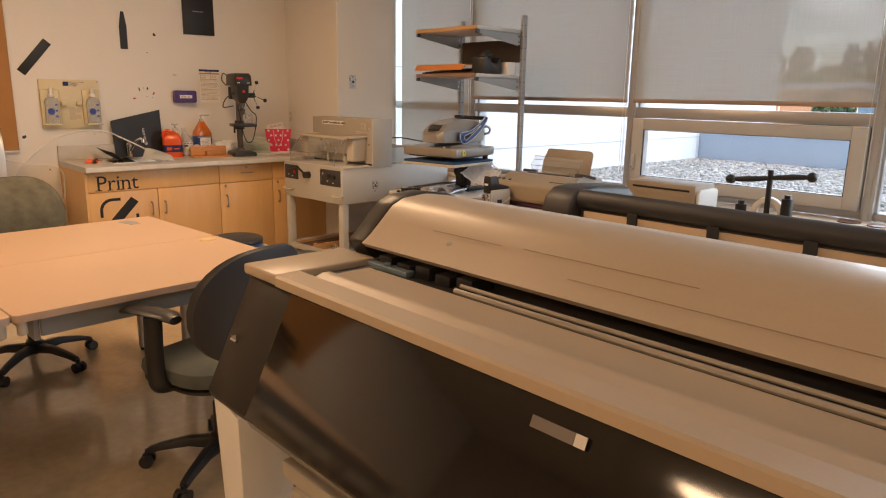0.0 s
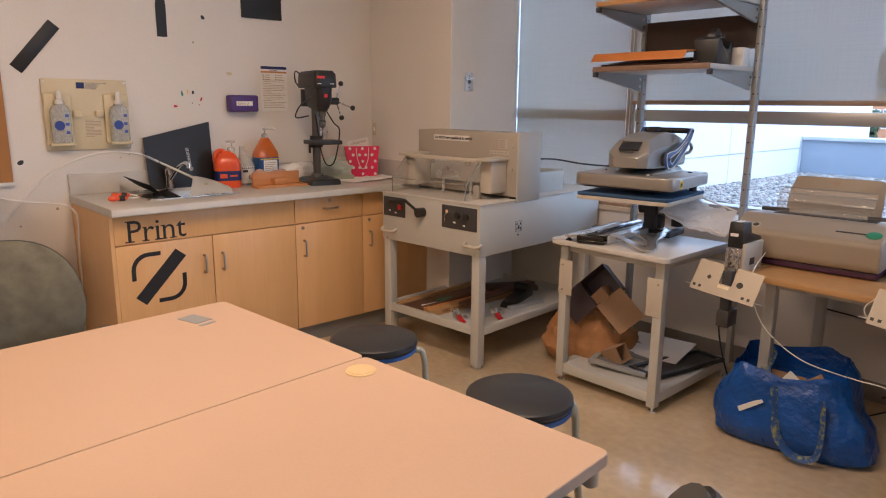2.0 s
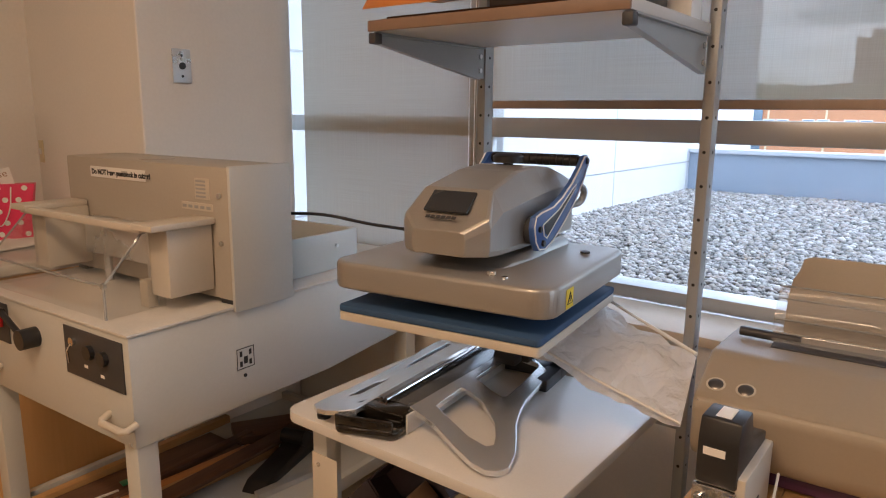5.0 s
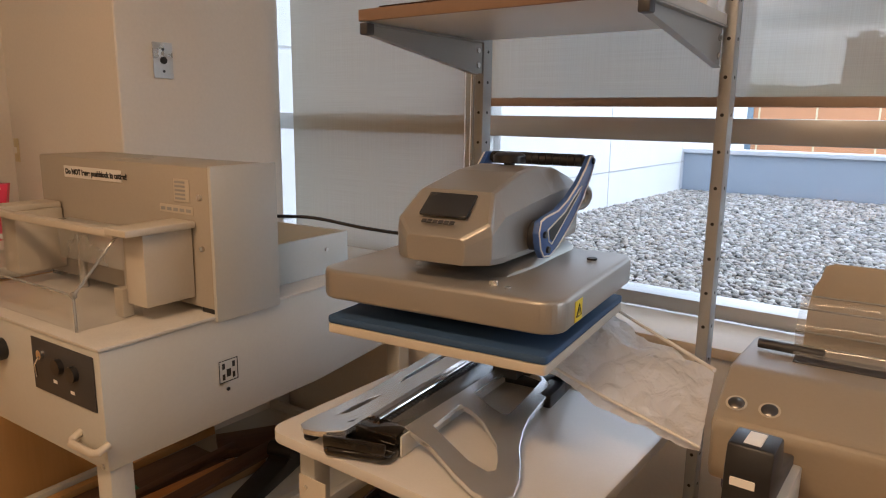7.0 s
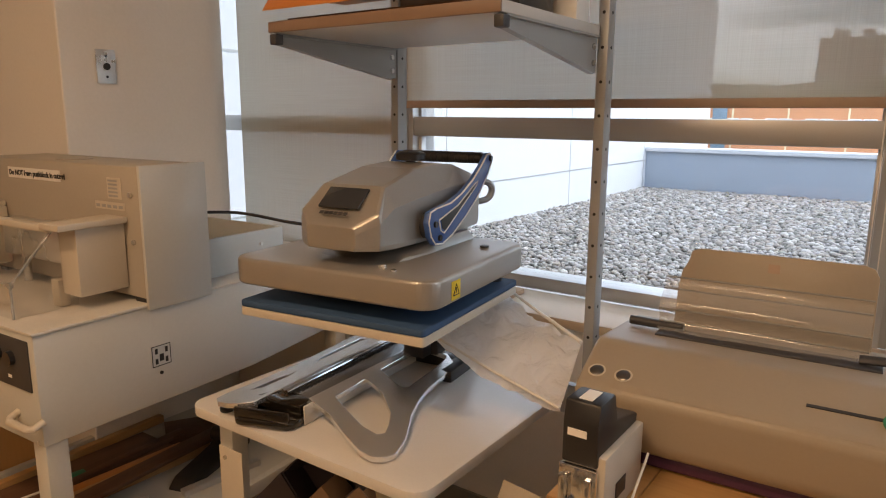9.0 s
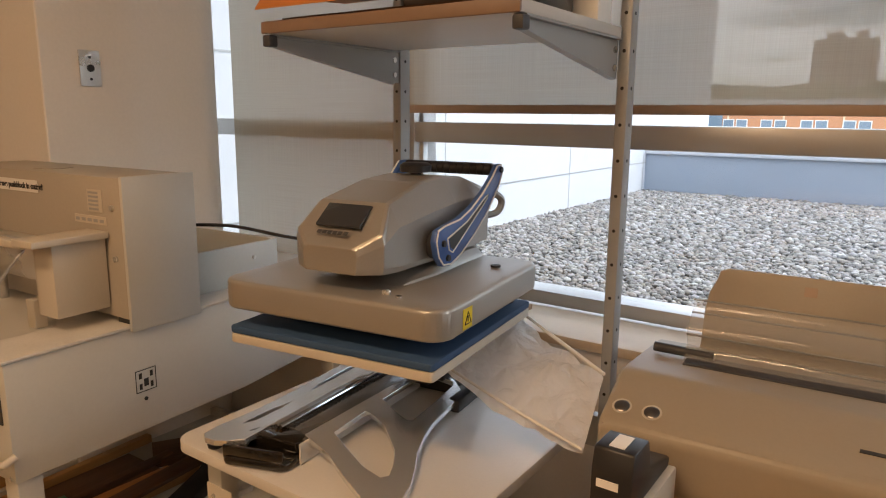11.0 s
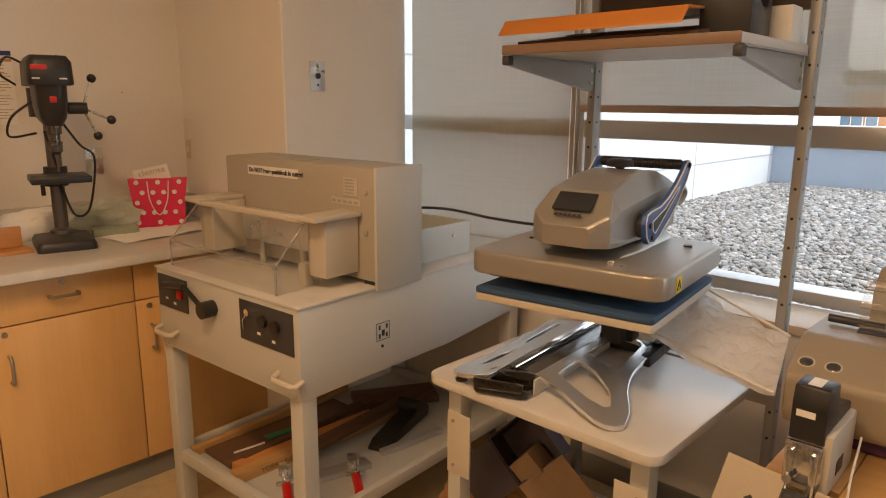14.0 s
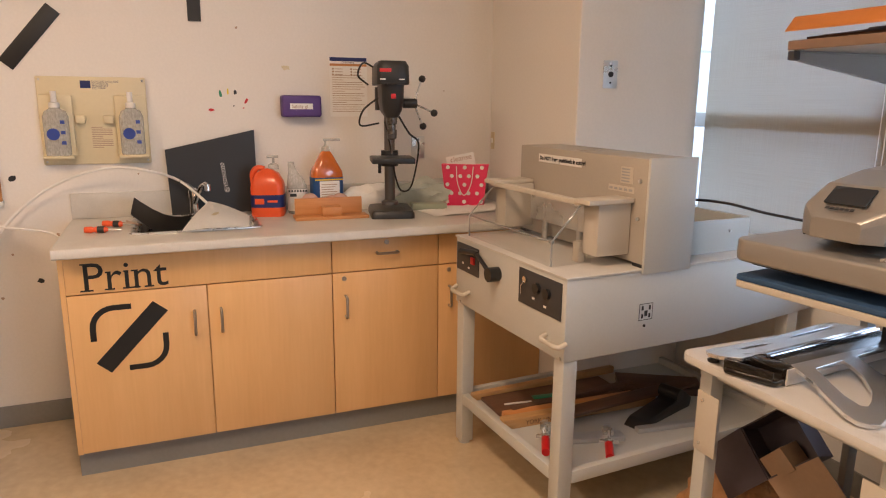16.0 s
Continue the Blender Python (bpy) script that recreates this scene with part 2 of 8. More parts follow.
M = {
    "wall": surface("wall_paint", (0.78, 0.745, 0.69), 0.5, vary=0.05, scale=1.2, fine=90, bump=0.25, depth=0.001),
    # The ceiling, out of view, is toned down to cut bounced light.
    "ceiling": surface("ceiling_board", (0.62, 0.61, 0.58), 0.9, vary=0.04, fine=300, bump=0.5),
    "floor": surface("vinyl_floor", (0.56, 0.445, 0.285), 0.24, vary=0.18, scale=1.8, fine=25, bump=0.05, depth=0.0005, coat=0.8),
    "rubber_base": surface("grey_vinyl_base", (0.22, 0.215, 0.2), 0.5, vary=0.1),
    "frame": surface("mill_aluminium", (0.52, 0.53, 0.54), 0.38, metal=0.55, vary=0.05, fine=200, bump=0.05),
    "steel": surface("brushed_steel", (0.66, 0.66, 0.65), 0.28, metal=0.75, vary=0.08, scale=8, fine=160, bump=0.08),
    "chrome": surface("chrome", (0.75, 0.75, 0.76), 0.12, metal=1.0, vary=0.03, bump=0),
    "blind": screen_fabric("screen_blind"),
    "shelf_edge": surface("brown_shelf_edging", (0.22, 0.145, 0.10), 0.45, vary=0.08),
    "rail": surface("tan_rail", (0.42, 0.30, 0.22), 0.5, vary=0.06),
    "sill": surface("maple_laminate_sill", (0.60, 0.50, 0.38), 0.4, vary=0.06),
    "glass": clear("window_glass", (0.97, 0.985, 0.98)),
    "birch": wood("birch_veneer", (0.74, 0.46, 0.20), (0.675, 0.405, 0.165), 0.40, "Z", 0.55),
    "counter": surface("grey_speckled_laminate", (0.56, 0.54, 0.50), 0.35, vary=0.12, scale=9, fine=260, bump=0.04),
    "grey_metal": surface("light_grey_enamel", (0.52, 0.52, 0.49), 0.4, vary=0.04, scale=2, fine=120, bump=0.08),
    "beige": surface("beige_enamel", (0.40, 0.36, 0.30), 0.45, vary=0.05, scale=3, fine=140, bump=0.12),
    "beige_light": surface("putty_plastic", (0.55, 0.50, 0.42), 0.42, vary=0.04, scale=3, fine=140, bump=0.1),
    "tower": surface("grey_powder_coat", (0.36, 0.37, 0.37), 0.42, metal=0.3, vary=0.05, fine=220, bump=0.1),
    "tabletop": surface("grey_white_laminate", (0.60, 0.58, 0.55), 0.32, vary=0.05, scale=5, fine=200, bump=0.04),
    "desk": surface("peach_laminate", (0.61, 0.425, 0.285), 0.34, vary=0.05, scale=2, fine=150, bump=0.05),
    "desk_edge": surface("desk_edging", (0.55, 0.42, 0.32), 0.5, vary=0.05),
    "dark_wood": wood("dark_board", (0.16, 0.085, 0.05), (0.08, 0.04, 0.025), 0.5, "X"),
    "plank": wood("maple_plank", (0.51, 0.31, 0.13), (0.42, 0.24, 0.09), 0.4, "X"),
    "orange_wood": wood("orange_pine", (0.60, 0.28, 0.09), (0.50, 0.21, 0.06), 0.45, "X"),
    "satin": surface("satin_nickel", (0.40, 0.35, 0.29), 0.33, metal=0.85, vary=0.06, fine=200, bump=0.05),
    "dark_steel": surface("dull_dark_steel", (0.17, 0.16, 0.15), 0.3, metal=0.85, vary=0.12, fine=160, bump=0.08),
    "black": surface("black_plastic", (0.018, 0.018, 0.02), 0.4, vary=0.15, scale=12, fine=200, bump=0.1),
    "gloss_black": surface("smoked_gloss_plastic", (0.010, 0.008, 0.006), 0.09, vary=0.1, bump=0.0, coat=0.5),
    "dark": surface("dark_grey_plastic", (0.045, 0.045, 0.05), 0.5, vary=0.1, fine=200),
    "cast_grey": surface("cast_grey_paint", (0.022, 0.023, 0.025), 0.4, vary=0.15, scale=8, fine=150, bump=0.2),
    "press_grey": surface("silver_grey_paint", (0.36, 0.34, 0.31), 0.33, metal=0.45, vary=0.05, scale=3, fine=260, bump=0.06),
    "blue": surface("blue_paint", (0.045, 0.11, 0.33), 0.4, vary=0.08),
    "blue_pad": surface("blue_silicone_pad", (0.03, 0.075, 0.17), 0.75, vary=0.1, fine=300, bump=0.2),
    "white": surface("white_plastic", (0.78, 0.76, 0.72), 0.4, vary=0.03),
    "paper": surface("paper", (0.84, 0.83, 0.80), 0.75, vary=0.05, scale=4, fine=80, bump=0.1),
    "cream": surface("cream_plastic", (0.66, 0.58, 0.38), 0.4, vary=0.04),
    "olive": surface("olive_weave", (0.135, 0.13, 0.095), 0.9, vary=0.35, scale=20, fine=500, bump=0.6, depth=0.001),
    "blue_fabric": surface("grey_blue_weave", (0.07, 0.085, 0.095), 0.9, vary=0.35, scale=20, fine=500, bump=0.6, depth=0.001),
    "binder_grey": surface("putty_casing", (0.35, 0.295, 0.225), 0.45, vary=0.04, scale=2, fine=160, bump=0.08),
    "printer_cream": surface("warm_grey_casing", (0.52, 0.425, 0.315), 0.38, vary=0.04, scale=2, fine=160, bump=0.08),
    "bag_blue": surface("woven_poly_blue", (0.008, 0.07, 0.34), 0.3, vary=0.3, scale=9, fine=26, bump=1.0, depth=0.012),
    "kraft": surface("kraft_paper", (0.37, 0.185, 0.07), 0.8, vary=0.2, scale=9, fine=16, bump=0.9, depth=0.014),
    "cardboard": surface("cardboard", (0.34, 0.22, 0.13), 0.8, vary=0.1, scale=6, fine=80),
    "orange": surface("orange_plastic", (0.75, 0.10, 0.02), 0.3, vary=0.08),
    "orange_soap": surface("orange_soap", (0.55, 0.14, 0.02), 0.15, vary=0.15, coat=0.5),
    "purple": surface("purple_plastic", (0.09, 0.045, 0.22), 0.45, vary=0.08),
    "purple_dark": surface("plum_plastic", (0.07, 0.025, 0.07), 0.4, vary=0.08),
    "pink": surface("pink_card", (0.72, 0.02, 0.10), 0.4, vary=0.06),
    "navy": surface("navy_print", (0.01, 0.02, 0.12), 0.5, vary=0.05),
    "red": surface("red_plastic", (0.55, 0.015, 0.015), 0.35, vary=0.06),
    "yellow": surface("yellow_sticker", (0.8, 0.6, 0.02), 0.5, vary=0.04),
    "pale_yellow": surface("cream_ring", (0.75, 0.56, 0.28), 0.45, vary=0.04),
    "green": surface("green_plastic", (0.04, 0.25, 0.14), 0.45, vary=0.1),
    "foil": sheer_film("crumpled_pale_film"),
    "cork": surface("tan_board", (0.42, 0.20, 0.06), 0.75, vary=0.08, scale=6, fine=250, bump=0.3),
    "clear": clear("clear_acrylic", (0.97, 0.97, 0.965), 0.02, 1.3, milk=0.02),
    "smoke": clear("smoked_acrylic", (0.22, 0.19, 0.17), 0.05, 1.5, milk=0.03),
    "clear_bottle": clear("clear_bottle", (0.85, 0.85, 0.80), 0.08, 1.45, milk=0.35),
    "white_clad": surface("white_cladding", (0.60, 0.62, 0.66), 0.6, vary=0.03),
    "parapet": surface("grey_blue_cladding", (0.33, 0.38, 0.45), 0.55, vary=0.04),
    "gravel": surface("gravel_bed", (0.30, 0.29, 0.28), 0.9, vary=0.3, scale=20, fine=90, bump=1.0, depth=0.02),
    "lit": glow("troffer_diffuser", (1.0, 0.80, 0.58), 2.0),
    "ink": surface("black_ink", (0.012, 0.012, 0.012), 0.5, vary=0.05, bump=0),
}


# ---- mesh helpers ----
def mesh():
    return bmesh.new()


def box(bm, x0, x1, y0, y1, z0, z1, bevel=0.0, seg=2):
    vs = [bm.verts.new((x, y, z)) for z in (z0, z1) for y in (y0, y1) for x in (x0, x1)]
    fs = [bm.faces.new([vs[i] for i in f]) for f in ((0, 2, 3, 1), (4, 5, 7, 6), (0, 1, 5, 4), (2, 6, 7, 3), (0, 4, 6, 2), (1, 3, 7, 5))]
    if bevel:
        es = list({e for f in fs for e in f.edges})
        bmesh.ops.bevel(bm, geom=es, offset=bevel, segments=seg, profile=0.5, affect="EDGES")
    return vs


def prism(bm, outline, axis, a, b, bevel=0.0, seg=2):
    """Extrudes an outline between a and b along an axis; the outline is in the other two axes, in x, y, z order."""
    def put(p, v):
        q = list(p)
        q.insert("xyz".index(axis), v)
        return q
    lo, hi = [bm.verts.new(put(p, a)) for p in outline], [bm.verts.new(put(p, b)) for p in outline]
    fs = [bm.faces.new(lo[::-1]), bm.faces.new(hi)]
    n = len(outline)
    for i in range(n):
        fs.append(bm.faces.new((lo[i], lo[(i + 1) % n], hi[(i + 1) % n], hi[i])))
    bmesh.ops.recalc_face_normals(bm, faces=fs)
    if bevel:
        bmesh.ops.bevel(bm, geom=list({e for f in fs for e in f.edges}), offset=bevel, segments=seg, profile=0.5, affect="EDGES")


def cyl(bm, p0, p1, r, r2=None, n=16):
    p0, p1 = Vector(p0), Vector(p1)
    d = p1 - p0
    q = d.to_track_quat("Z", "Y").to_matrix().to_4x4()
    bmesh.ops.create_cone(bm, cap_ends=True, segments=n, radius1=r, radius2=r if r2 is None else r2, depth=d.length, matrix=Matrix.Translation((p0 + p1) / 2) @ q)


def ball(bm, p, r, s=(1, 1, 1), n=14):
    bmesh.ops.create_uvsphere(bm, u_segments=n, v_segments=max(6, n // 2), radius=r, matrix=Matrix.Translation(p) @ Matrix.Diagonal((*s, 1)))


def curve(pts, n=8):
    """A smooth run through the points."""
    p = [Vector(v) for v in pts]
    p = [2 * p[0] - p[1]] + p + [2 * p[-1] - p[-2]]
    out = []
    for i in range(1, len(p) - 2):
        for k in range(n):
            t = k / n
            out.append(0.5 * ((2 * p[i]) + (p[i + 1] - p[i - 1]) * t + (2 * p[i - 1] - 5 * p[i] + 4 * p[i + 1] - p[i + 2]) * t * t + (3 * p[i] - p[i - 1] - 3 * p[i + 1] + p[i + 2]) * t ** 3))
    return out + [p[-2]]


def tube(bm, pts, r, n=8, flat=1.0):
    pts = [Vector(p) for p in pts]
    rings, side = [], None
    for i, p in enumerate(pts):
        d = (pts[min(i + 1, len(pts) - 1)] - pts[max(i - 1, 0)]).normalized()
        if side is None:
            side = d.orthogonal().normalized()
        side = (side - d * side.dot(d)).normalized()
        up = d.cross(side)
        rings.append([bm.verts.new(p + r * (math.cos(a) * side + flat * math.sin(a) * up)) for a in [2 * math.pi * k / n for k in range(n)]])
    for a, b in zip(rings, rings[1:]):
        for k in range(n):
            bm.faces.new((a[k], a[(k + 1) % n], b[(k + 1) % n], b[k]))
    bm.faces.new(rings[0][::-1]), bm.faces.new(rings[-1])


def lathe(bm, profile, at=(0, 0, 0), n=20, sx=1.0, sy=1.0):
    """Turns (radius, height) pairs round a vertical axis; sx, sy flatten it."""
    rings = [[bm.verts.new((at[0] + sx * r * math.cos(a), at[1] + sy * r * math.sin(a), at[2] + z)) for a in [2 * math.pi * k / n for k in range(n)]] for r, z in profile]
    for a, b in zip(rings, rings[1:]):
        for k in range(n):
            bm.faces.new((a[k], a[(k + 1) % n], b[(k + 1) % n], b[k]))
    bm.faces.new(rings[0][::-1]), bm.faces.new(rings[-1])


def loft(bm, sections):
    """Joins rings of equally many points, and caps the ends."""
    rings = [[bm.verts.new(p) for p in s] for s in sections]
    n = len(rings[0])
    fs = [bm.faces.new(rings[0][::-1]), bm.faces.new(rings[-1])]
    for a, b in zip(rings, rings[1:]):
        for k in range(n):
            fs.append(bm.faces.new((a[k], a[(k + 1) % n], b[(k + 1) % n], b[k])))
    bmesh.ops.recalc_face_normals(bm, faces=fs)


def round_rect(w, d, r, n=5, cx=0.0, cy=0.0):
    out = []
    for sx, sy, a0 in ((1, 1, 0), (-1, 1, 90), (-1, -1, 180), (1, -1, 270)):
        for k in range(n):
            a = radians(a0 + 90 * k / (n - 1))
            out.append((cx + sx * (w / 2 - r) + r * math.cos(a), cy + sy * (d / 2 - r) + r * math.sin(a)))
    return out


def turn(bm, m):
    bmesh.ops.transform(bm, matrix=m, verts=bm.verts)


def part(name, bm, material, parent=None, label="", bevel=0.0, kind="", smooth=True, m=None):
    """Links a bmesh as one mesh object under a thing."""
    if m is not None:
        turn(bm, m)
    if bevel:
        es = [e for e in bm.edges if len(e.link_faces) == 2 and e.calc_face_angle(0) > 0.6]
        bmesh.ops.bevel(bm, geom=es, offset=bevel, segments=2, profile=0.5, affect="EDGES", clamp_overlap=True)
    bmesh.ops.recalc_face_normals(bm, faces=bm.faces)
    me = bpy.data.meshes.new(name)
    bm.to_mesh(me)
    bm.free()
    me.materials.append(M[material] if isinstance(material, str) else material)
    if smooth:
        me.shade_smooth()
        me.set_sharp_from_angle(angle=radians(38))
    ob = new(name, me)
    ob.parent = parent
    if label or kind:
        tagged(ob, label, "", "", kind)
    return ob


def thing(name, label, category, x=0.0, y=0.0, z=0.0, rz=0.0, group=""):
    ob = new(name)
    ob.matrix_world = pose(x, y, z, 0, 0, rz)
    return tagged(ob, label, category, group)


def solid(name, dims, material, bevel=0.0, kind="structure", label="", parent=None):
    bm = mesh()
    box(bm, *dims, bevel=bevel)
    return part(name, bm, material, parent, label, kind=kind)


def words(name, text, size, m, material, parent, depth=0.0004, bold=0.0, label=""):
    """Lettering as a mesh, with its left end on the base line at m; it faces the local z."""
    cu = bpy.data.curves.new(name, "FONT")
    cu.body, cu.size, cu.extrude, cu.offset = text, size, depth, bold
    cu.resolution_u = 3
    tmp = bpy.data.objects.new(name, cu)
    scene.collection.objects.link(tmp)
    bpy.context.view_layer.update()
    me = bpy.data.meshes.new_from_object(tmp.evaluated_get(bpy.context.evaluated_depsgraph_get()))
    bpy.data.objects.remove(tmp)
    me.transform(m)
    me.materials.clear()
    me.materials.append(M[material])
    ob = new(name, me)
    ob.parent = parent
    if label:
        tagged(ob, label)
    return ob




# Darker tone made up for the unseen back walls, to deepen the room's shadows.
M["wall_dim"] = surface("dimmed_tan_wall", (0.40, 0.33, 0.25), 0.55, vary=0.05, scale=1.2, fine=90, bump=0.2)
M["hood_rim"] = clear("acrylic_edge", (0.55, 0.57, 0.56), 0.1, 1.6, milk=0.3)
# ---- the room ----
WX, JY, CX, LOWY, GY = -4.81, 4.80, -3.98, 5.50, 5.79  # sink wall, jog, column side, low wall, glazing
EX, SY = 3.6, -2.6  # the far walls behind
SILL, TRANS, BLIND, HEAD = 0.80, 1.365, 1.44, 2.62
MULL = [-4.87, -3.27, -1.67, -0.10, 1.47, 3.04]

solid("floor", (WX - 0.2, EX + 0.2, SY - 0.2, 6.0, -0.2, 0.0), "floor", label="polished beige vinyl floor", kind="structure")
solid("ceiling", (WX - 0.2, EX + 0.2, SY - 0.2, 6.0, CEILING, CEILING + 0.2), "ceiling")
solid("wall_west", (WX - 0.2, WX, SY, JY, 0, CEILING), "wall", label="off-white painted wall with scuffs")
bm = mesh()
prism(bm, [(WX - 0.2, JY), (CX - 0.004, JY), (CX, JY + 0.004)] + [(CX - 0.15 + 0.15 * math.cos(a), 5.37 + 0.15 * math.sin(a)) for a in [radians(6 * k) for k in range(16)]] + [(WX - 0.2, 5.52)], "z", 0, CEILING)
part("wall_column", bm, "wall", kind="structure", label="off-white painted column by the window")
solid("wall_south", (WX - 0.2, EX + 0.2, SY - 0.2, SY, 0, CEILING), "wall_dim")
solid("wall_east", (EX, EX + 0.2, SY, 5.9, 0, CEILING), "wall_dim")
solid("wall_low", (CX - 0.14, EX, LOWY, 5.86, 0, SILL - 0.03), "wall", label="painted low wall under the windows")
solid("wall_head", (WX - 0.2, EX, 5.74, 5.9, HEAD, CEILING), "wall")
solid("window_ledge", (CX - 0.14, EX, LOWY - 0.02, 5.74, SILL - 0.03, SILL), "sill", bevel=0.004, label="pale laminate window ledge")
solid("wall_return", (WX - 0.2, WX, JY + 0.002, 5.9, 0, CEILING), "wall")


def baseboard(dims):
    solid("baseboard", dims, "rubber_base", bevel=0.002, label="grey vinyl cove base")


baseboard((WX, WX + 0.012, SY, 2.78, 0, 0.10))
baseboard((CX, CX + 0.012, JY, LOWY, 0, 0.10))
baseboard((CX + 0.012, EX, LOWY - 0.012, LOWY, 0, 0.10))


def windows():
    # mullions and rails
    for x in MULL:
        bm = mesh()
        box(bm, x - 0.032, x + 0.032, GY - 0.05, GY + 0.09, SILL, HEAD, 0.003)
        box(bm, x - 0.012, x + 0.012, GY - 0.056, GY - 0.05, SILL, HEAD)
        part("mullion", bm, "frame", kind="structure", label="grey aluminium mullion")
    for k, (a, b) in enumerate(zip(MULL, MULL[1:])):
        a, b = a + 0.032, b - 0.032
        win = thing(f"window_{k + 1}", "aluminium window bay over a gravel roof", "window", (a + b) / 2, GY, SILL)
        tagged(win, kind="structure")
        w = (b - a) / 2
        for z0, z1, y0 in ((0, 0.045, -0.03), (TRANS - SILL - 0.036, TRANS - SILL + 0.036, -0.045), (HEAD - SILL - 0.05, HEAD - SILL, -0.03)):
            bm = mesh()
            box(bm, -w, w, y0, 0.08, z0, z1, 0.003)
            part("window_frame", bm, "frame", win)
        for z0, z1 in ((0.045, TRANS - SILL - 0.036), (TRANS - SILL + 0.036, HEAD - SILL - 0.05)):
            bm = mesh()
            box(bm, -w, w, 0.02, 0.026, z0, z1)
            pane = part("pane", bm, "glass", win, "clear window pane")
            pane.visible_shadow = False
            for s in (-1, 1):
                bm = mesh()
                box(bm, s * w - 0.014, s * w + 0.014, -0.012, 0.018, z0, z1, 0.002)
                part("bead", bm, "frame", win)
        if k in (2, 4):
            # an opening casement below the transom
            case = part("casement", mesh_casement(w, TRANS - SILL - 0.036), "casement", win, "white opening casement frame")
            bm = mesh()
            box(bm, -w + 0.02, -w + 0.045, -0.095, -0.082, 0.16, 0.27, 0.004)
            box(bm, -w + 0.028, -w + 0.037, -0.112, -0.094, 0.18, 0.2, 0.002)
            part("handle", bm, "steel", case)
            bm = mesh()
            for s in (-1, 1):
                box(bm, s * (w - 0.09) - 0.005, s * (w - 0.09) + 0.005, -0.074, -0.064, 0.125, 0.45)
            box(bm, -w + 0.09, w - 0.09, -0.074, -0.064, 0.12, 0.128)
            box(bm, -w + 0.09, w - 0.09, -0.074, -0.064, 0.445, 0.453)
            part("gasket", bm, "black", case)


def mesh_casement(w, top):
    bm = mesh()
    for x0, x1, z0, z1 in ((-w + 0.006, -w + 0.09, 0.05, top - 0.004), (w - 0.09, w - 0.006, 0.05, top - 0.004)):
        box(bm, x0, x1, -0.08, 0.0, z0, z1, 0.004)
    box(bm, -w + 0.09, w - 0.09, -0.079, 0.0, 0.05, 0.125, 0.004)
    box(bm, -w + 0.09, w - 0.09, -0.079, 0.0, 0.448, top - 0.004, 0.004)
    return bm


M["casement"] = surface("pale_grey_frame", (0.58, 0.57, 0.55), 0.42, vary=0.04)
windows()


def blinds():
    for k, (a, b) in enumerate(zip(MULL, MULL[1:])):
        low = SILL + 0.01 if k == 0 else BLIND
        x0, x1 = (-4.22 if k == 0 else a + 0.025), (b + 0.012 if k == 0 else b - 0.025)
        bl = thing("roller_blind", "grey mesh roller blind, " + ("fully lowered" if k == 0 else "lowered to eye height"), "blind", (x0 + x1) / 2, GY - 0.075, low, group="window blinds")
        w = (x1 - x0) / 2
        bm = mesh()
        box(bm, -w, w, -0.0006, 0.0006, 0.02, HEAD - low - 0.02)
        part("fabric", bm, "blind", bl, "grey see-through mesh")
        bm = mesh()
        cyl(bm, (-w, 0.01, HEAD - low), (w, 0.01, HEAD - low), 0.03)
        part("roller", bm, "frame", bl)
        bm = mesh()
        box(bm, -w, w, -0.008, 0.008, -0.008, 0.02, 0.003)
        part("hem_bar", bm, "rail", bl, "tan hem bar")
        bm = mesh()
        for s in (-0.012, 0.012):
            z = 0.0
            cyl(bm, (w + 0.004 + s, -0.035, -0.5 if k else 0.1), (w + 0.004 + s, -0.035, HEAD - low), 0.0018, n=6)
        part("chain", bm, "white", bl, "white bead chain")


blinds()
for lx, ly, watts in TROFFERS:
    tr = thing("ceiling_light", "assumed recessed ceiling light with a warm diffuser", "ceiling light", lx, ly, CEILING, group="ceiling lights")
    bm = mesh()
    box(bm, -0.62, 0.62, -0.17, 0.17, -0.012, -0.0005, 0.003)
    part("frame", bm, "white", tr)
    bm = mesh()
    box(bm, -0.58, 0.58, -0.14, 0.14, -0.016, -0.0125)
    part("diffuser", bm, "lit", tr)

# ---- outside ----
GRAVEL = 0.40
solid("ground", (-900, 900, 40, 1800, -12.3, -12.0), "gravel_far" if "gravel_far" in M else "gravel", label="town ground far below")
solid("roof_bed", (-4.88, 9.0, 5.9, 13.2, 0.1, GRAVEL), "gravel", label="bed of the gravel roof")
solid("wall_outer", (-6.0, -4.88, 5.91, 16.4, -1, 5.0), "white_clad", label="white clad wall of the next wing")
solid("parapet", (-4.88, 9.0, 13.2, 13.5, -1, 0.93), "parapet", label="grey-blue metal parapet")
# ---- sink counter against the west wall ----
DX = -4.20  # door faces
CT = 0.9285  # top of the counter
# Sink and wall things are shrunk about a late camera position to fit its view.
about_eye = Matrix.Translation((-1.55, 3.16, 1.47)) @ Matrix.Scale(0.95, 4) @ Matrix.Translation((1.55, -3.16, -1.47))


def pull(parent, y, z, upright=True, x=DX):
    bm = mesh()
    r = 0.045
    pts = [(0, -r, 0), (0.022, -r, 0), (0.028, -r + 0.008, 0), (0.028, r - 0.008, 0), (0.022, r, 0), (0, r, 0)]
    if upright:
        pts = [(a, c, b) for a, b, c in pts]
    tube(bm, [(x + 0.002 + a, y + b, z + c) for a, b, c in pts], 0.006)
    return part("handle", bm, "satin", parent, "brushed metal pull handle")


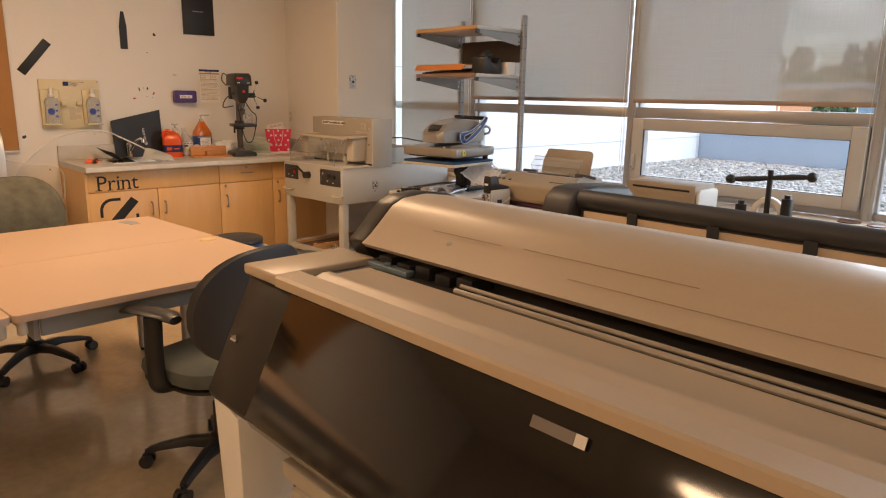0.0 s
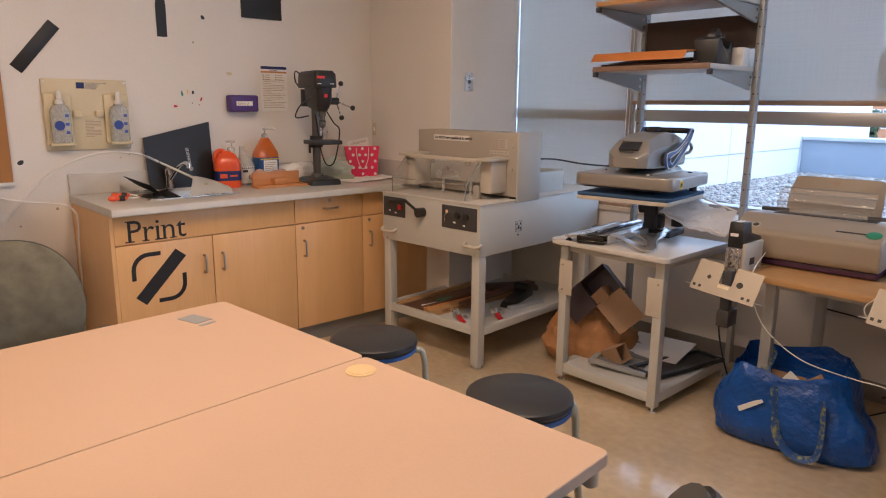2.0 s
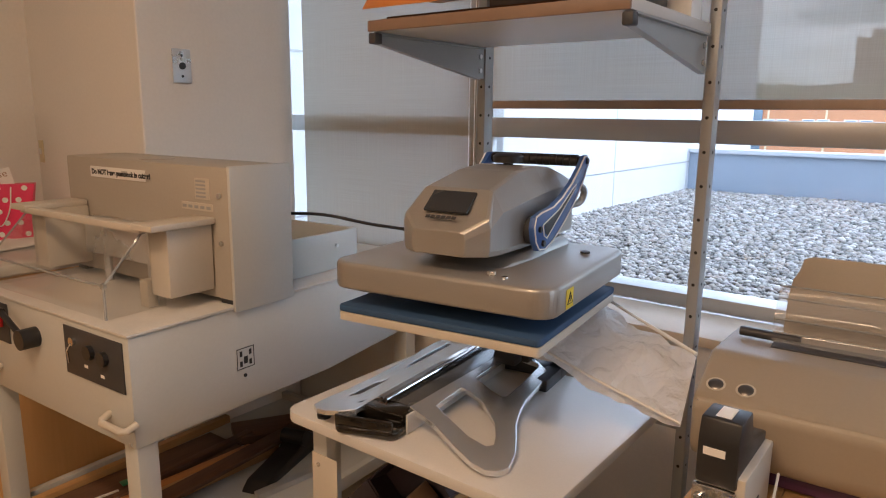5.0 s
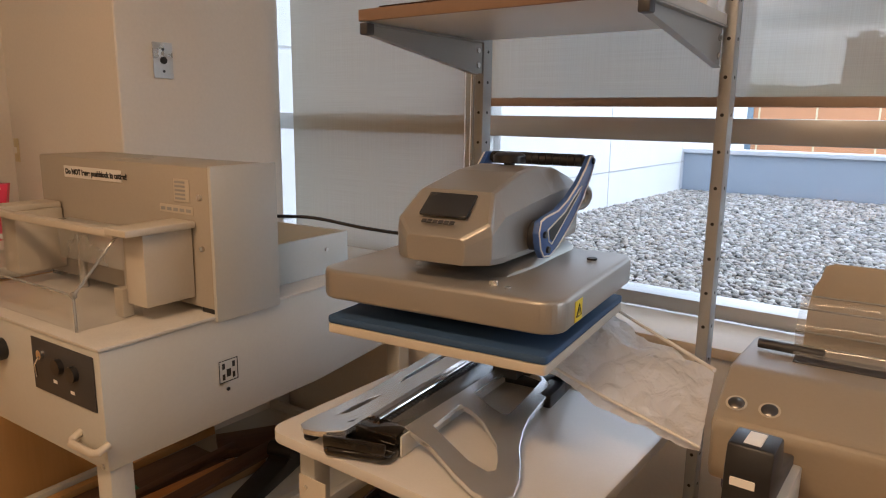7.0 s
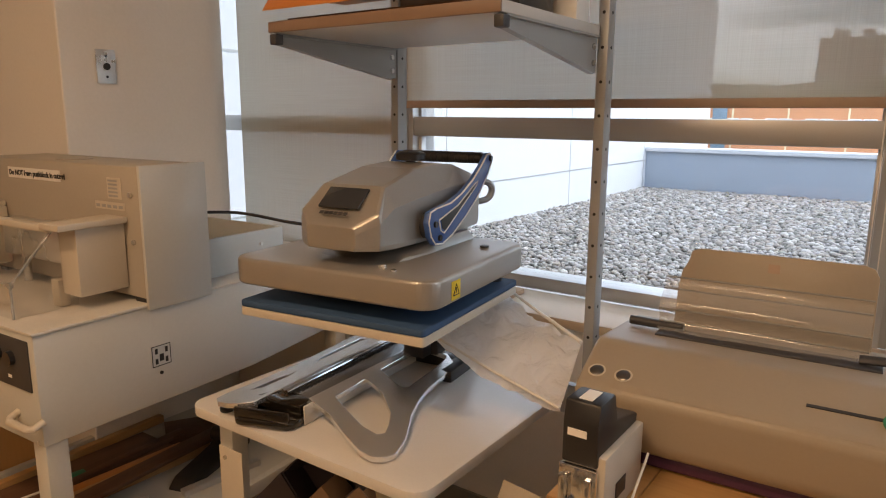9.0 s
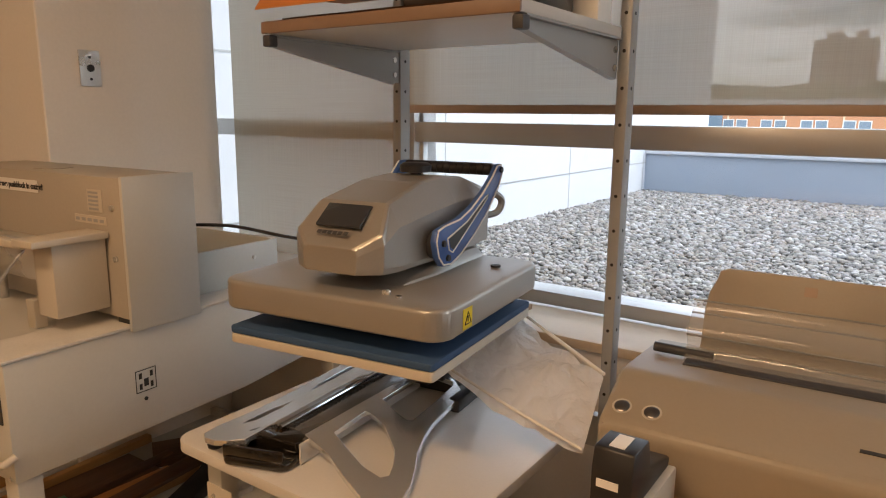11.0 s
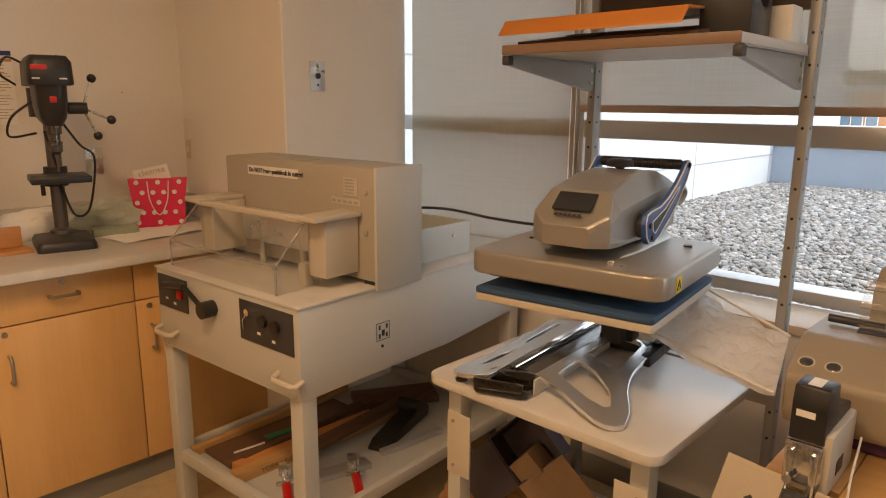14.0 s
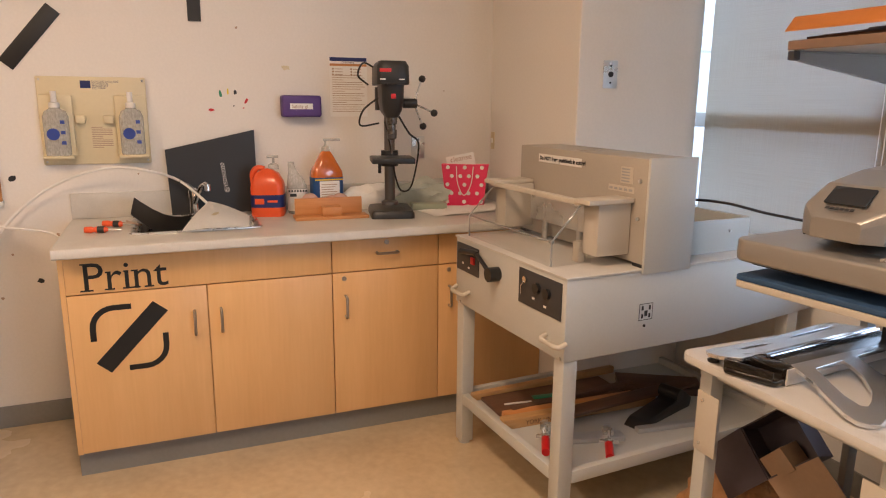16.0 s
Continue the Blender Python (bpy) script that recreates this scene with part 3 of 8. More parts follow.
def lock(parent, y, z):
    bm = mesh()
    cyl(bm, (DX, y, z), (DX + 0.006, y, z), 0.010, n=14)
    box(bm, DX + 0.006, DX + 0.0075, y - 0.001, y + 0.001, z - 0.005, z + 0.005)
    part("lock", bm, "satin", parent)


def cabinet(y0, y1, doors, drawer, label):
    cab = thing("base_cabinet", label, "cabinet", 0, 0, 0)
    bm = mesh()
    box(bm, WX + 0.002, DX - 0.022, y0 + 0.0195, y1 - 0.0195, 0.106, 0.62)
    box(bm, DX - 0.06, DX - 0.022, y0 + 0.0195, y1 - 0.0195, 0.621, CT - 0.043)
    for yy in (y0 + 0.001, y1 - 0.019):
        box(bm, WX + 0.002, DX - 0.001 if yy < y0 + 0.01 and y0 < 2.9 else DX - 0.022, yy, yy + 0.018, 0.105, CT - 0.042)
    part("body", bm, "birch", cab)
    bm = mesh()
    box(bm, WX + 0.002, DX - 0.035, y0, y1, 0, 0.104)
    part("toe_kick", bm, "rubber_base", cab, "grey vinyl toe kick")
    bm = mesh()
    g = 0.0022
    a = y0 + (0.02 if y0 < 2.9 else g)
    box(bm, DX - 0.02, DX, a, y1 - g, 0.741, CT - 0.044, 0.0012)
    top = part("drawer" if drawer else "front_panel", bm, "birch", cab)
    if drawer:
        pull(top, (y0 + y1) / 2, 0.815, False)
        lock(top, (y0 + y1) / 2, 0.858)
    for d0, d1, hy, has in doors:
        bm = mesh()
        box(bm, DX - 0.02, DX, max(d0 + g, a), d1 - g, 0.108, 0.736, 0.0012)
        door = part("door", bm, "birch", cab)
        pull(door, hy, 0.592)
        if has:
            lock(door, d0 + 0.05, 0.713)
    return cab


sink_cab = cabinet(2.78, 3.785, [(2.78, 3.287, 3.235, False), (3.287, 3.785, 3.335, False)], False, "birch sink cabinet with two doors, black lettering and an emblem")
cabinet(3.785, 4.262, [(3.785, 4.262, 3.84, True)], True, "birch cabinet with a locking drawer over one door")
cabinet(4.262, 4.798, [(4.262, 4.798, 4.315, True)], True, "birch cabinet in the corner behind the paper cutter")

# lettering and emblem on the first door
face = Matrix(((0, 0, 1, DX + 0.0008), (1, 0, 0, 2.852), (0, 1, 0, 0.752), (0, 0, 0, 1)))
words("lettering", "Print", 0.152, face, "ink", sink_cab, bold=0.0, label="black serif lettering")


def reach(text):
    """How far a text of that size runs."""
    cu = bpy.data.curves.new("probe", "FONT")
    cu.body, cu.size = text, 0.152
    tmp = bpy.data.objects.new("probe", cu)
    scene.collection.objects.link(tmp)
    bpy.context.view_layer.update()
    xs, tops = [c[0] for c in tmp.bound_box], [c[1] for c in tmp.bound_box]
    bpy.data.objects.remove(tmp)
    return min(xs), max(xs), max(tops)


def serif(x, z, half, left_only=False):
    bm = mesh()
    box(bm, DX + 0.0004, DX + 0.0013, 2.852 + x - half, 2.852 + x + (0.006 if left_only else half), 0.752 + z - 0.0025, 0.752 + z + 0.0035)
    part("serif", bm, "ink", sink_cab)


cap, low = reach("P")[2] - 0.0035, reach("x")[2] - 0.0035
s0 = reach("P")[0] + 0.007
r0, i0, n0, n1 = reach("Pr")[0], reach("Pri")[1] - 0.007, reach("Pri")[1], reach("Prin")[1] - 0.008
serif(s0, 0.0, 0.022), serif(s0, cap, 0.016, True)
rs = reach("P")[1] + 0.018
for x in (rs, i0, n0 + 0.020, n1):
    serif(x, 0.0, 0.017)
for x in (rs, i0, n0 + 0.020):
    serif(x, low, 0.012, True)


def on_door(bm, pts, thick=0.0012):
    prism(bm, pts, "x", DX + 0.0004, DX + 0.0004 + thick)


bm = mesh()
on_door(bm, [(2.876, 0.468), (2.925, 0.424), (3.140, 0.650), (3.088, 0.692)])
part("emblem_bar", bm, "ink", sink_cab, "black slanted bar")


def arc_band(pts, width):
    left, right = [], []
    for i, p in enumerate(pts):
        d = (pts[min(i + 1, len(pts) - 1)] - pts[max(i - 1, 0)]).normalized()
        n = Vector((-d.y, d.x))
        left.append(p + n * width / 2), right.append(p - n * width / 2)
    return [tuple(v) for v in left + right[::-1]]


for flip in (False, True):
    c = Vector((2.985, 0.575))
    pts = [Vector((3.012, 0.680)), Vector((2.95, 0.680))] + [Vector((2.95 - 0.075 * math.sin(a), 0.605 + 0.075 * math.cos(a))) for a in [radians(k) for k in range(15, 91, 15)]] + [Vector((2.875, 0.555))]
    if flip:
        cc = Vector((3.0, 0.558))
        pts = [2 * cc - p for p in pts]
    bm = mesh()
    on_door(bm, arc_band(pts, 0.021))
    part("emblem_arc", bm, "ink", sink_cab, "black curved stroke")

# worktop with the sink's opening
SX0, SX1, SY0, SY1 = -4.93, -4.47, 3.01, 3.55
CF = -4.125
worktop = thing("countertop", "worn grey laminate countertop with a backsplash", "countertop", 0, 0, 0)
bm = mesh()
(ix0, iy0, _), (ix1, iy1, _) = about_eye @ Vector((SX0 + 0.03, SY0 + 0.03, 0)), about_eye @ Vector((SX1 - 0.03, SY1 - 0.03, 0))
rims = []
for x0, x1, y0, y1 in ((WX + 0.001, CF - 0.03, 2.776, JY - 0.001), (ix0, ix1, iy0, iy1)):
    vs = [bm.verts.new(p) for p in ((x0, y0, CT - 0.038), (x1, y0, CT - 0.038), (x1, y1, CT - 0.038), (x0, y1, CT - 0.038))]
    rims += [bm.edges.new((vs[i], vs[(i + 1) % 4])) for i in range(4)]
bmesh.ops.triangle_fill(bm, use_beauty=True, edges=rims)
raised = bmesh.ops.extrude_face_region(bm, geom=list(bm.faces))
bmesh.ops.translate(bm, verts=[g for g in raised["geom"] if isinstance(g, bmesh.types.BMVert)], vec=(0, 0, 0.038))
part("slab", bm, "counter", worktop)
bm = mesh()
prism(bm, [(CF - 0.03, CT - 0.038), (CF - 0.03, CT), (CF - 0.012, CT), (CF - 0.004, CT - 0.004), (CF, CT - 0.013), (CF, CT - 0.034), (CF - 0.004, CT - 0.038)], "y", 2.776, JY - 0.001)
part("front_edge", bm, "counter", worktop, "rounded white front edge")
bm = mesh()
box(bm, WX + 0.001, WX + 0.02, 2.776, JY - 0.001, CT + 0.0005, CT + 0.112, 0.004)
box(bm, WX + 0.02, CF - 0.10, JY - 0.02, JY - 0.001, CT + 0.0005, CT + 0.112, 0.004)
part("backsplash", bm, "counter", worktop)

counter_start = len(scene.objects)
sink = thing("sink", "stainless steel drop-in sink with papers in it", "sink", (SX0 + SX1) / 2, (SY0 + SY1) / 2, 0.9)
hw, hd = (SX1 - SX0) / 2, (SY1 - SY0) / 2
bm = mesh()
outer = round_rect(2 * hw, 2 * hd, 0.04)
sections = []
for s, z in ((1.0, 0.001), (0.995, 0.006), (0.94, 0.006), (0.90, 0.0), (0.86, -0.02), (0.80, -0.16), (0.70, -0.175)):
    sections.append([bm.verts.new((x * s, y * s, z)) for x, y in outer])
for a, b in zip(sections, sections[1:]):
    for k in range(len(a)):
        bm.faces.new((a[k], a[(k + 1) % len(a)], b[(k + 1) % len(a)], b[k]))
bm.faces.new(sections[-1])
part("basin", bm, "steel", sink)
bm = mesh()
cyl(bm, (0, 0, -0.175), (0, 0, -0.171), 0.045, n=20)
part("drain", bm, "chrome", sink)

tap = thing("faucet", "chrome single-lever faucet with a tall body", "faucet", -4.88, 3.285, 0.903)
bm = mesh()
lathe(bm, [(0.032, 0), (0.032, 0.008), (0.024, 0.014), (0.022, 0.085), (0.026, 0.09), (0.026, 0.125), (0.016, 0.135)])
part("body", bm, "chrome", tap)
bm = mesh()
tube(bm, curve([(0.0, 0.0, 0.05), (0.04, 0.012, 0.09), (0.09, 0.03, 0.145), (0.135, 0.045, 0.165), (0.165, 0.055, 0.158)]), 0.0125, n=12)
cyl(bm, (0.165, 0.055, 0.166), (0.168, 0.056, 0.136), 0.014, n=14)
part("spout", bm, "chrome", tap)
bm = mesh()
tube(bm, [(0, 0, 0.13), (0.01, -0.02, 0.15), (0.012, -0.06, 0.168)], 0.007)
part("lever", bm, "chrome", tap)

hose = thing("white_hose", "thin white plastic hose arching over the sink", "hose", 0, 0, 0)
bm = mesh()
tube(bm, curve([(-4.90, 2.22, 0.45), (-4.90, 2.34, 0.68), (-4.90, 2.47, 0.86), (-4.90, 2.62, 1.01), (-4.89, 2.78, 1.10), (-4.87, 2.95, 1.140), (-4.82, 3.10, 1.125), (-4.87, 3.23, 1.07), (-4.64, 3.34, 0.985), (-4.62, 3.40, 0.93)], 10), 0.0065, n=10)
part("tube", bm, "white", hose)
hose2 = thing("white_hose", "thin white plastic hose running to the floor", "hose", 0, 0, 0)
bm = mesh()
tube(bm, curve([(-4.90, 1.9, 1.02), (-4.88, 2.2, 0.97), (-4.85, 2.5, 0.90), (-4.80, 2.72, 0.845), (-4.85, 2.745, 0.6), (-4.9, 2.74, -0.06)], 10), 0.005, n=8)
part("tube", bm, "white", hose2)

# papers in the sink
dark_sheet = thing("black_sheet", "curled black sheet of card lying in the sink", "sheet", 0, 0, 0)
bm = mesh()
rows_ = []
for i in range(7):
    u = i / 6
    rows_.append([bm.verts.new((-4.90 + 0.42 * v, 3.025 + 0.24 * u, 0.985 - 0.075 * math.sin(u * 2.2) - 0.02 * u - 0.04 * v * u + 0.015 * (1 - v) * (1 - u))) for v in [k / 6 for k in range(7)]])
for a, b in zip(rows_, rows_[1:]):
    for k in range(6):
        bm.faces.new((a[k], a[k + 1], b[k + 1], b[k]))
bmesh.ops.solidify(bm, geom=list(bm.faces), thickness=0.0015)
part("sheet", bm, "ink", dark_sheet)
white_sheet = thing("white_sheet", "folded white paper with a stain lying in the sink", "paper", 0, 0, 0)
bm = mesh()
corners = [Vector(p) for p in ((-4.413, 3.213, 0.914), (-4.445, 3.486, 0.914), (-4.571, 3.505, 0.945), (-4.655, 3.34, 1.0))]
a, b, c, d = corners
grid_ = []
for i in range(9):
    u = i / 8
    grid_.append([bm.verts.new(a.lerp(b, u).lerp(d.lerp(c, u), k / 8) + Vector((0.35, 0, 0.94)) * (0.010 * math.sin(math.pi * k / 8) + 0.006 * math.sin(4 * u))) for k in range(9)])
for p, q in zip(grid_, grid_[1:]):
    for k in range(8):
        bm.faces.new((p[k], q[k], q[k + 1], p[k + 1]))
bmesh.ops.solidify(bm, geom=list(bm.faces), thickness=0.0012)
part("sheet", bm, "paper", white_sheet)
bm = mesh()
mid, side, rise = (a + b + c + d) / 4 + Vector((0.005, -0.03, 0.021)), (b - a).normalized() * 0.014, (d - a).normalized() * 0.016
bm.faces.new([bm.verts.new(mid + k * side + m * rise) for k, m in ((-1, -0.6), (0.4, -1), (1, 0.2), (0.5, 1), (-0.7, 0.8))])
bmesh.ops.solidify(bm, geom=list(bm.faces), thickness=0.0008)
part("stain", bm, "cream", white_sheet)

# tools
def screwdriver(x, y, rz, length, label):
    s = thing("screwdriver", label, "screwdriver", x, y, 0.9, rz)
    bm = mesh()
    prof = [(0.004, 0), (0.013, 0.004), (0.014, 0.03), (0.010, 0.04), (0.014, 0.05), (0.013, 0.085), (0.006, 0.095)]
    lathe(bm, prof, n=12)
    part("grip", bm, "orange", s, m=Matrix.Translation((0, 0, 0.0145)) @ pose(0, 0, 0, 0, 90, 0))
    bm = mesh()
    lathe(bm, [(0.0148, 0.055), (0.0148, 0.082)], n=12)
    part("band", bm, "black", s, m=Matrix.Translation((0, 0, 0.0148)) @ pose(0, 0, 0, 0, 90, 0))
    bm = mesh()
    cyl(bm, (0.09, 0, 0.0145), (0.09 + length, 0, 0.0145), 0.003, n=8)
    part("shaft", bm, "steel", s)


screwdriver(-4.58, 2.84, 75, 0.06, "orange and black screwdriver on the countertop")
screwdriver(-4.72, 2.90, 60, 0.045, "short stubby orange screwdriver on the countertop")
pl = thing("pliers", "old rusty pliers lying open on the countertop", "pliers", -4.72, 3.02, 0.9, 35)
bm = mesh()
tube(bm, [(-0.08, -0.025, 0.006), (-0.03, -0.012, 0.006), (0.02, 0.0, 0.006), (0.05, 0.006, 0.006)], 0.005)
tube(bm, [(-0.08, 0.022, 0.006), (-0.03, 0.012, 0.006), (0.02, 0.0, 0.008), (0.05, -0.004, 0.006)], 0.005)
part("jaws", bm, "rail", pl)

folder = thing("portfolio", "black portfolio folder with white lettering leaning on the wall", "folder", 0, 0, 0)
fm = Matrix(((0.02, 0.30, 0.95, -4.945), (1, 0.0, 0.0, 3.185), (-0.02, 0.955, -0.3, 0.905), (0, 0, 0, 1)))
bm = mesh()
prism(bm, [(0.0, 0.0), (0.40, 0.0), (0.40, 0.40), (-0.012, 0.31)], "z", 0.0, 0.012)
leaned = Matrix.Translation((-4.925, 3.185, 0.902)) @ Matrix(((0, -0.09, 0.996, 0), (1, 0, 0, 0), (0, 0.996, 0.09, 0), (0, 0, 0, 1)))
part("cover", bm, surface("black_gloss_card", (0.016, 0.017, 0.02), 0.48, vary=0.1, bump=0.03), folder, m=leaned)
words("lettering", "@YSDN2020", 0.026, leaned @ pose(0.265, 0.10, 0.0128, 0, 0, 96), "white", folder)


def pump(j, z, r=0.012, reach=0.05, mat="clear_bottle"):
    bm = mesh()
    lathe(bm, [(0.021, z), (0.021, z + 0.02), (0.010, z + 0.026), (0.005, z + 0.03), (0.005, z + 0.05)], n=14)
    box(bm, -0.012, reach, -0.008, 0.008, z + 0.05, z + 0.062, 0.004)
    part("pump", bm, mat, j, "pump head")


j = thing("soap_jug", "squat orange hand-cleaner jug with a navy label and pump", "bottle", -4.80, 3.62, 0.9, 75)
bm = mesh()
secs = [[(px, py, z) for px, py in round_rect(0.155 * s, 0.125 * s, 0.03 * s)] for s, z in ((0.94, 0), (1, 0.008), (1, 0.14), (0.94, 0.165), (0.66, 0.205), (0.42, 0.215), (0.32, 0.225))]
loft(bm, secs)
part("body", bm, "orange", j)
bm = mesh()
tube(bm, curve([(-0.066, 0, 0.15), (-0.068, 0, 0.20), (-0.045, 0, 0.228), (-0.012, 0, 0.222)]), 0.014, n=10)
part("grip", bm, "orange", j)
bm = mesh()
secs = [[(px, py, z) for px, py in round_rect(0.1565, 0.1265, 0.03)] for z in (0.045, 0.105)]
loft(bm, secs)
part("label_band", bm, "navy", j, "navy blue label")
bm = mesh()
box(bm, -0.055, -0.012, -0.0655, -0.0645, 0.062, 0.088, 0.0004)
box(bm, 0.004, 0.05, -0.0655, -0.0645, 0.07, 0.08, 0.0004)
part("print", bm, "orange", j)
bm = mesh()
lathe(bm, [(0.024, 0.222), (0.024, 0.243), (0.012, 0.25), (0.006, 0.252), (0.006, 0.275)], (0.03, 0, 0), n=14)
box(bm, 0.0, 0.055, -0.01, 0.01, 0.275, 0.288, 0.004)
part("pump", bm, "clear_bottle", j)

j = thing("cleaner_bottle", "milky plastic bottle with a white and black label", "bottle", -4.83, 3.765, 0.9, 85)
bm = mesh()
secs = [[(px + off, py, z) for px, py in round_rect(0.095 * s, 0.085 * s, 0.03 * s)] for s, z, off in ((0.95, 0, 0), (1, 0.01, 0), (1, 0.13, 0), (0.82, 0.165, -0.006), (0.5, 0.20, -0.018), (0.32, 0.235, -0.026), (0.28, 0.25, -0.026))]
loft(bm, secs)
part("body", bm, "clear_bottle", j)
bm = mesh()
loft(bm, [[(px, py, z) for px, py in round_rect(0.0965, 0.0865, 0.03)] for z in (0.015, 0.12)])
part("label_band", bm, "white", j, "white label")
bm = mesh()
for k in range(7):
    box(bm, -0.046 + 0.0135 * k, -0.038 + 0.0135 * k, -0.0446, -0.0436, 0.108, 0.118, 0.0003)
box(bm, -0.04, -0.008, -0.0446, -0.0436, 0.085, 0.100, 0.0003)
bmesh.ops.create_circle(bm, cap_ends=True, radius=0.017, segments=18, matrix=pose(0.012, -0.0444, 0.055, 90, 0, 0))
part("print", bm, "ink", j)

j = thing("pump_bottle", "tall clear bottle of orange soap with a blue and white label", "bottle", -4.85, 3.915, 0.9, 92)
bm = mesh()
loft(bm, [[(px, py, z) for px, py in round_rect(0.155 * s, 0.11 * s2, 0.03 * s2)] for s, s2, z in ((0.94, 0.94, 0), (1, 1, 0.01), (1, 1, 0.18), (0.96, 1, 0.20), (0.62, 0.75, 0.25), (0.34, 0.45, 0.29), (0.22, 0.3, 0.30))])
part("body", bm, "orange_soap", j)
bm = mesh()
loft(bm, [[(px, py, z) for px, py in round_rect(0.1565, 0.1115, 0.03)] for z in (0.02, 0.172)])
part("label_band", bm, surface("label_blue", (0.02, 0.08, 0.26), 0.4, vary=0.08), j, "blue label")
bm = mesh()
box(bm, -0.048, 0.052, -0.0572, -0.0562, 0.03, 0.155, 0.0004)
part("label_sheet", bm, "paper", j, "white printed panel")
bm = mesh()
box(bm, -0.07, 0.07, -0.0575, -0.0562, 0.158, 0.165, 0.0004)
part("label_stripe", bm, "yellow", j)
bm = mesh()
for k in range(9):
    box(bm, -0.04, 0.02 + 0.02 * ((k * 7) % 3) / 2, -0.0578, -0.0574, 0.04 + 0.012 * k, 0.0435 + 0.012 * k)
part("print", bm, "rail", j)
pump(j, 0.298, reach=0.075)

tray = thing("wooden_tray", "small pale wooden fixture with an upright back board", "tray", -4.615, 3.885, 0.9, 88)
bm = mesh()
box(bm, -0.172, 0.172, -0.045, 0.06, 0, 0.014, 0.002)
part("base", bm, "orange_wood", tray)
bm = mesh()
box(bm, -0.165, 0.155, 0.038, 0.056, 0.0142, 0.092, 0.002)
part("back", bm, "orange_wood", tray)
bm = mesh()
box(bm, -0.045, 0.045, -0.02, 0.0375, 0.0142, 0.055, 0.003)
part("block", bm, "orange_wood", tray)
rag = thing("rag", "crumpled pale pink rag behind the wooden fixture", "rag", -4.72, 3.88, 0.9, 88)
bm = mesh()
for k in range(7):
    ball(bm, (-0.11 + 0.036 * k, 0.01 * math.sin(k * 2.0), 0.06 + 0.014 * math.sin(k * 1.7)), 0.034, (1.2, 0.9, 0.8 + 0.2 * (k % 2)), 12)
box(bm, -0.11, 0.11, -0.02, 0.02, 0, 0.06, 0.01)
part("cloth", bm, surface("pale_pink_rag", (0.55, 0.36, 0.30), 0.9, vary=0.1, bump=0.8, fine=30, depth=0.004), rag)


# drill press
def drill_press():
    d = thing("drill_press", "dark grey bench drill press with a round column", "drill press", -4.624, 4.181, 0.9, 78)
    bm = mesh()
    secs = [[(px, py, z) for px, py in round_rect(0.205 * s, 0.27 * s, 0.02)] for s, z in ((1, 0), (1, 0.022), (0.93, 0.036), (0.55, 0.046))]
    loft(bm, secs)
    part("base", bm, "cast_grey", d)
    bm = mesh()
    for s in (-0.05, 0.05):
        box(bm, s - 0.012, s + 0.012, -0.13, -0.06, 0.0358, 0.0372, 0.0)
    part("slot", bm, "ink", d)
    bm = mesh()
    cyl(bm, (0, 0.04, 0.04), (0, 0.04, 0.58), 0.026, n=20)
    lathe(bm, [(0.045, 0.035), (0.042, 0.06), (0.03, 0.068)], (0, 0.04, 0))
    part("column", bm, "dark_steel", d)
    bm = mesh()
    box(bm, -0.10, 0.10, -0.17, 0.01, 0.262, 0.288, 0.005)
    cyl(bm, (0, 0.04, 0.235), (0, 0.04, 0.31), 0.042, n=18)
    box(bm, -0.03, 0.03, -0.02, 0.04, 0.25, 0.28, 0.004)
    cyl(bm, (-0.05, 0.03, 0.2), (-0.05, 0.03, 0.262), 0.008, n=8)
    part("table", bm, "cast_grey", d)
    bm = mesh()
    loft(bm, [[(px, py, z) for px, py in round_rect(w, l, 0.03, cy=cy)] for w, l, cy, z in ((0.06, 0.09, -0.07, 0.47), (0.088, 0.22, -0.02, 0.50), (0.10, 0.26, -0.02, 0.54), (0.105, 0.27, -0.02, 0.62))])
    part("head", bm, "cast_grey", d)
    bm = mesh()
    loft(bm, [[(px, py, z) for px, py in round_rect(w, l, 0.03, cy=0.0)] for w, l, z in ((0.145, 0.34, 0.618), (0.15, 0.345, 0.625), (0.145, 0.34, 0.70), (0.12, 0.31, 0.722))])
    part("belt_cover", bm, "cast_grey", d, "dark belt cover with a red badge")
    bm = mesh()
    box(bm, -0.062, -0.01, -0.1725, -0.171, 0.672, 0.688, 0.0003)
    part("badge", bm, "red", d)
    bm = mesh()
    for k in range(2):
        box(bm, -0.06 + 0.085 * k, -0.035 + 0.085 * k, -0.1742, -0.1718, 0.638, 0.643, 0.0003)
    part("print", bm, "white", d)
    bm = mesh()
    box(bm, -0.010, 0.012, -0.153, -0.149, 0.556, 0.578, 0.001)
    part("switch", bm, "red", d, "red rocker switch")
    bm = mesh()
    lathe(bm, [(0.026, 0.47), (0.024, 0.44), (0.018, 0.438), (0.018, 0.415), (0.024, 0.412), (0.022, 0.375), (0.01, 0.365)], (0, -0.08, 0))
    cyl(bm, (0, -0.08, 0.365), (0, -0.08, 0.30), 0.004, n=8)
    part("chuck", bm, "dark_steel", d)
    bm = mesh()
    cyl(bm, (0, 0.13, 0.50), (0, 0.13, 0.61), 0.062, n=20)
    part("motor", bm, "black", d)
    hub = Vector((0.085, -0.06, 0.535))
    bm = mesh()
    cyl(bm, hub - Vector((0.03, 0, 0)), hub + Vector((0.035, 0, 0)), 0.022, n=16)
    part("hub", bm, "cast_grey", d)
    for a in (70, 190, 310):
        v = Vector((0.35, math.cos(radians(a)) * 0.3, math.sin(radians(a)))).normalized() * 0.12
        bm = mesh()
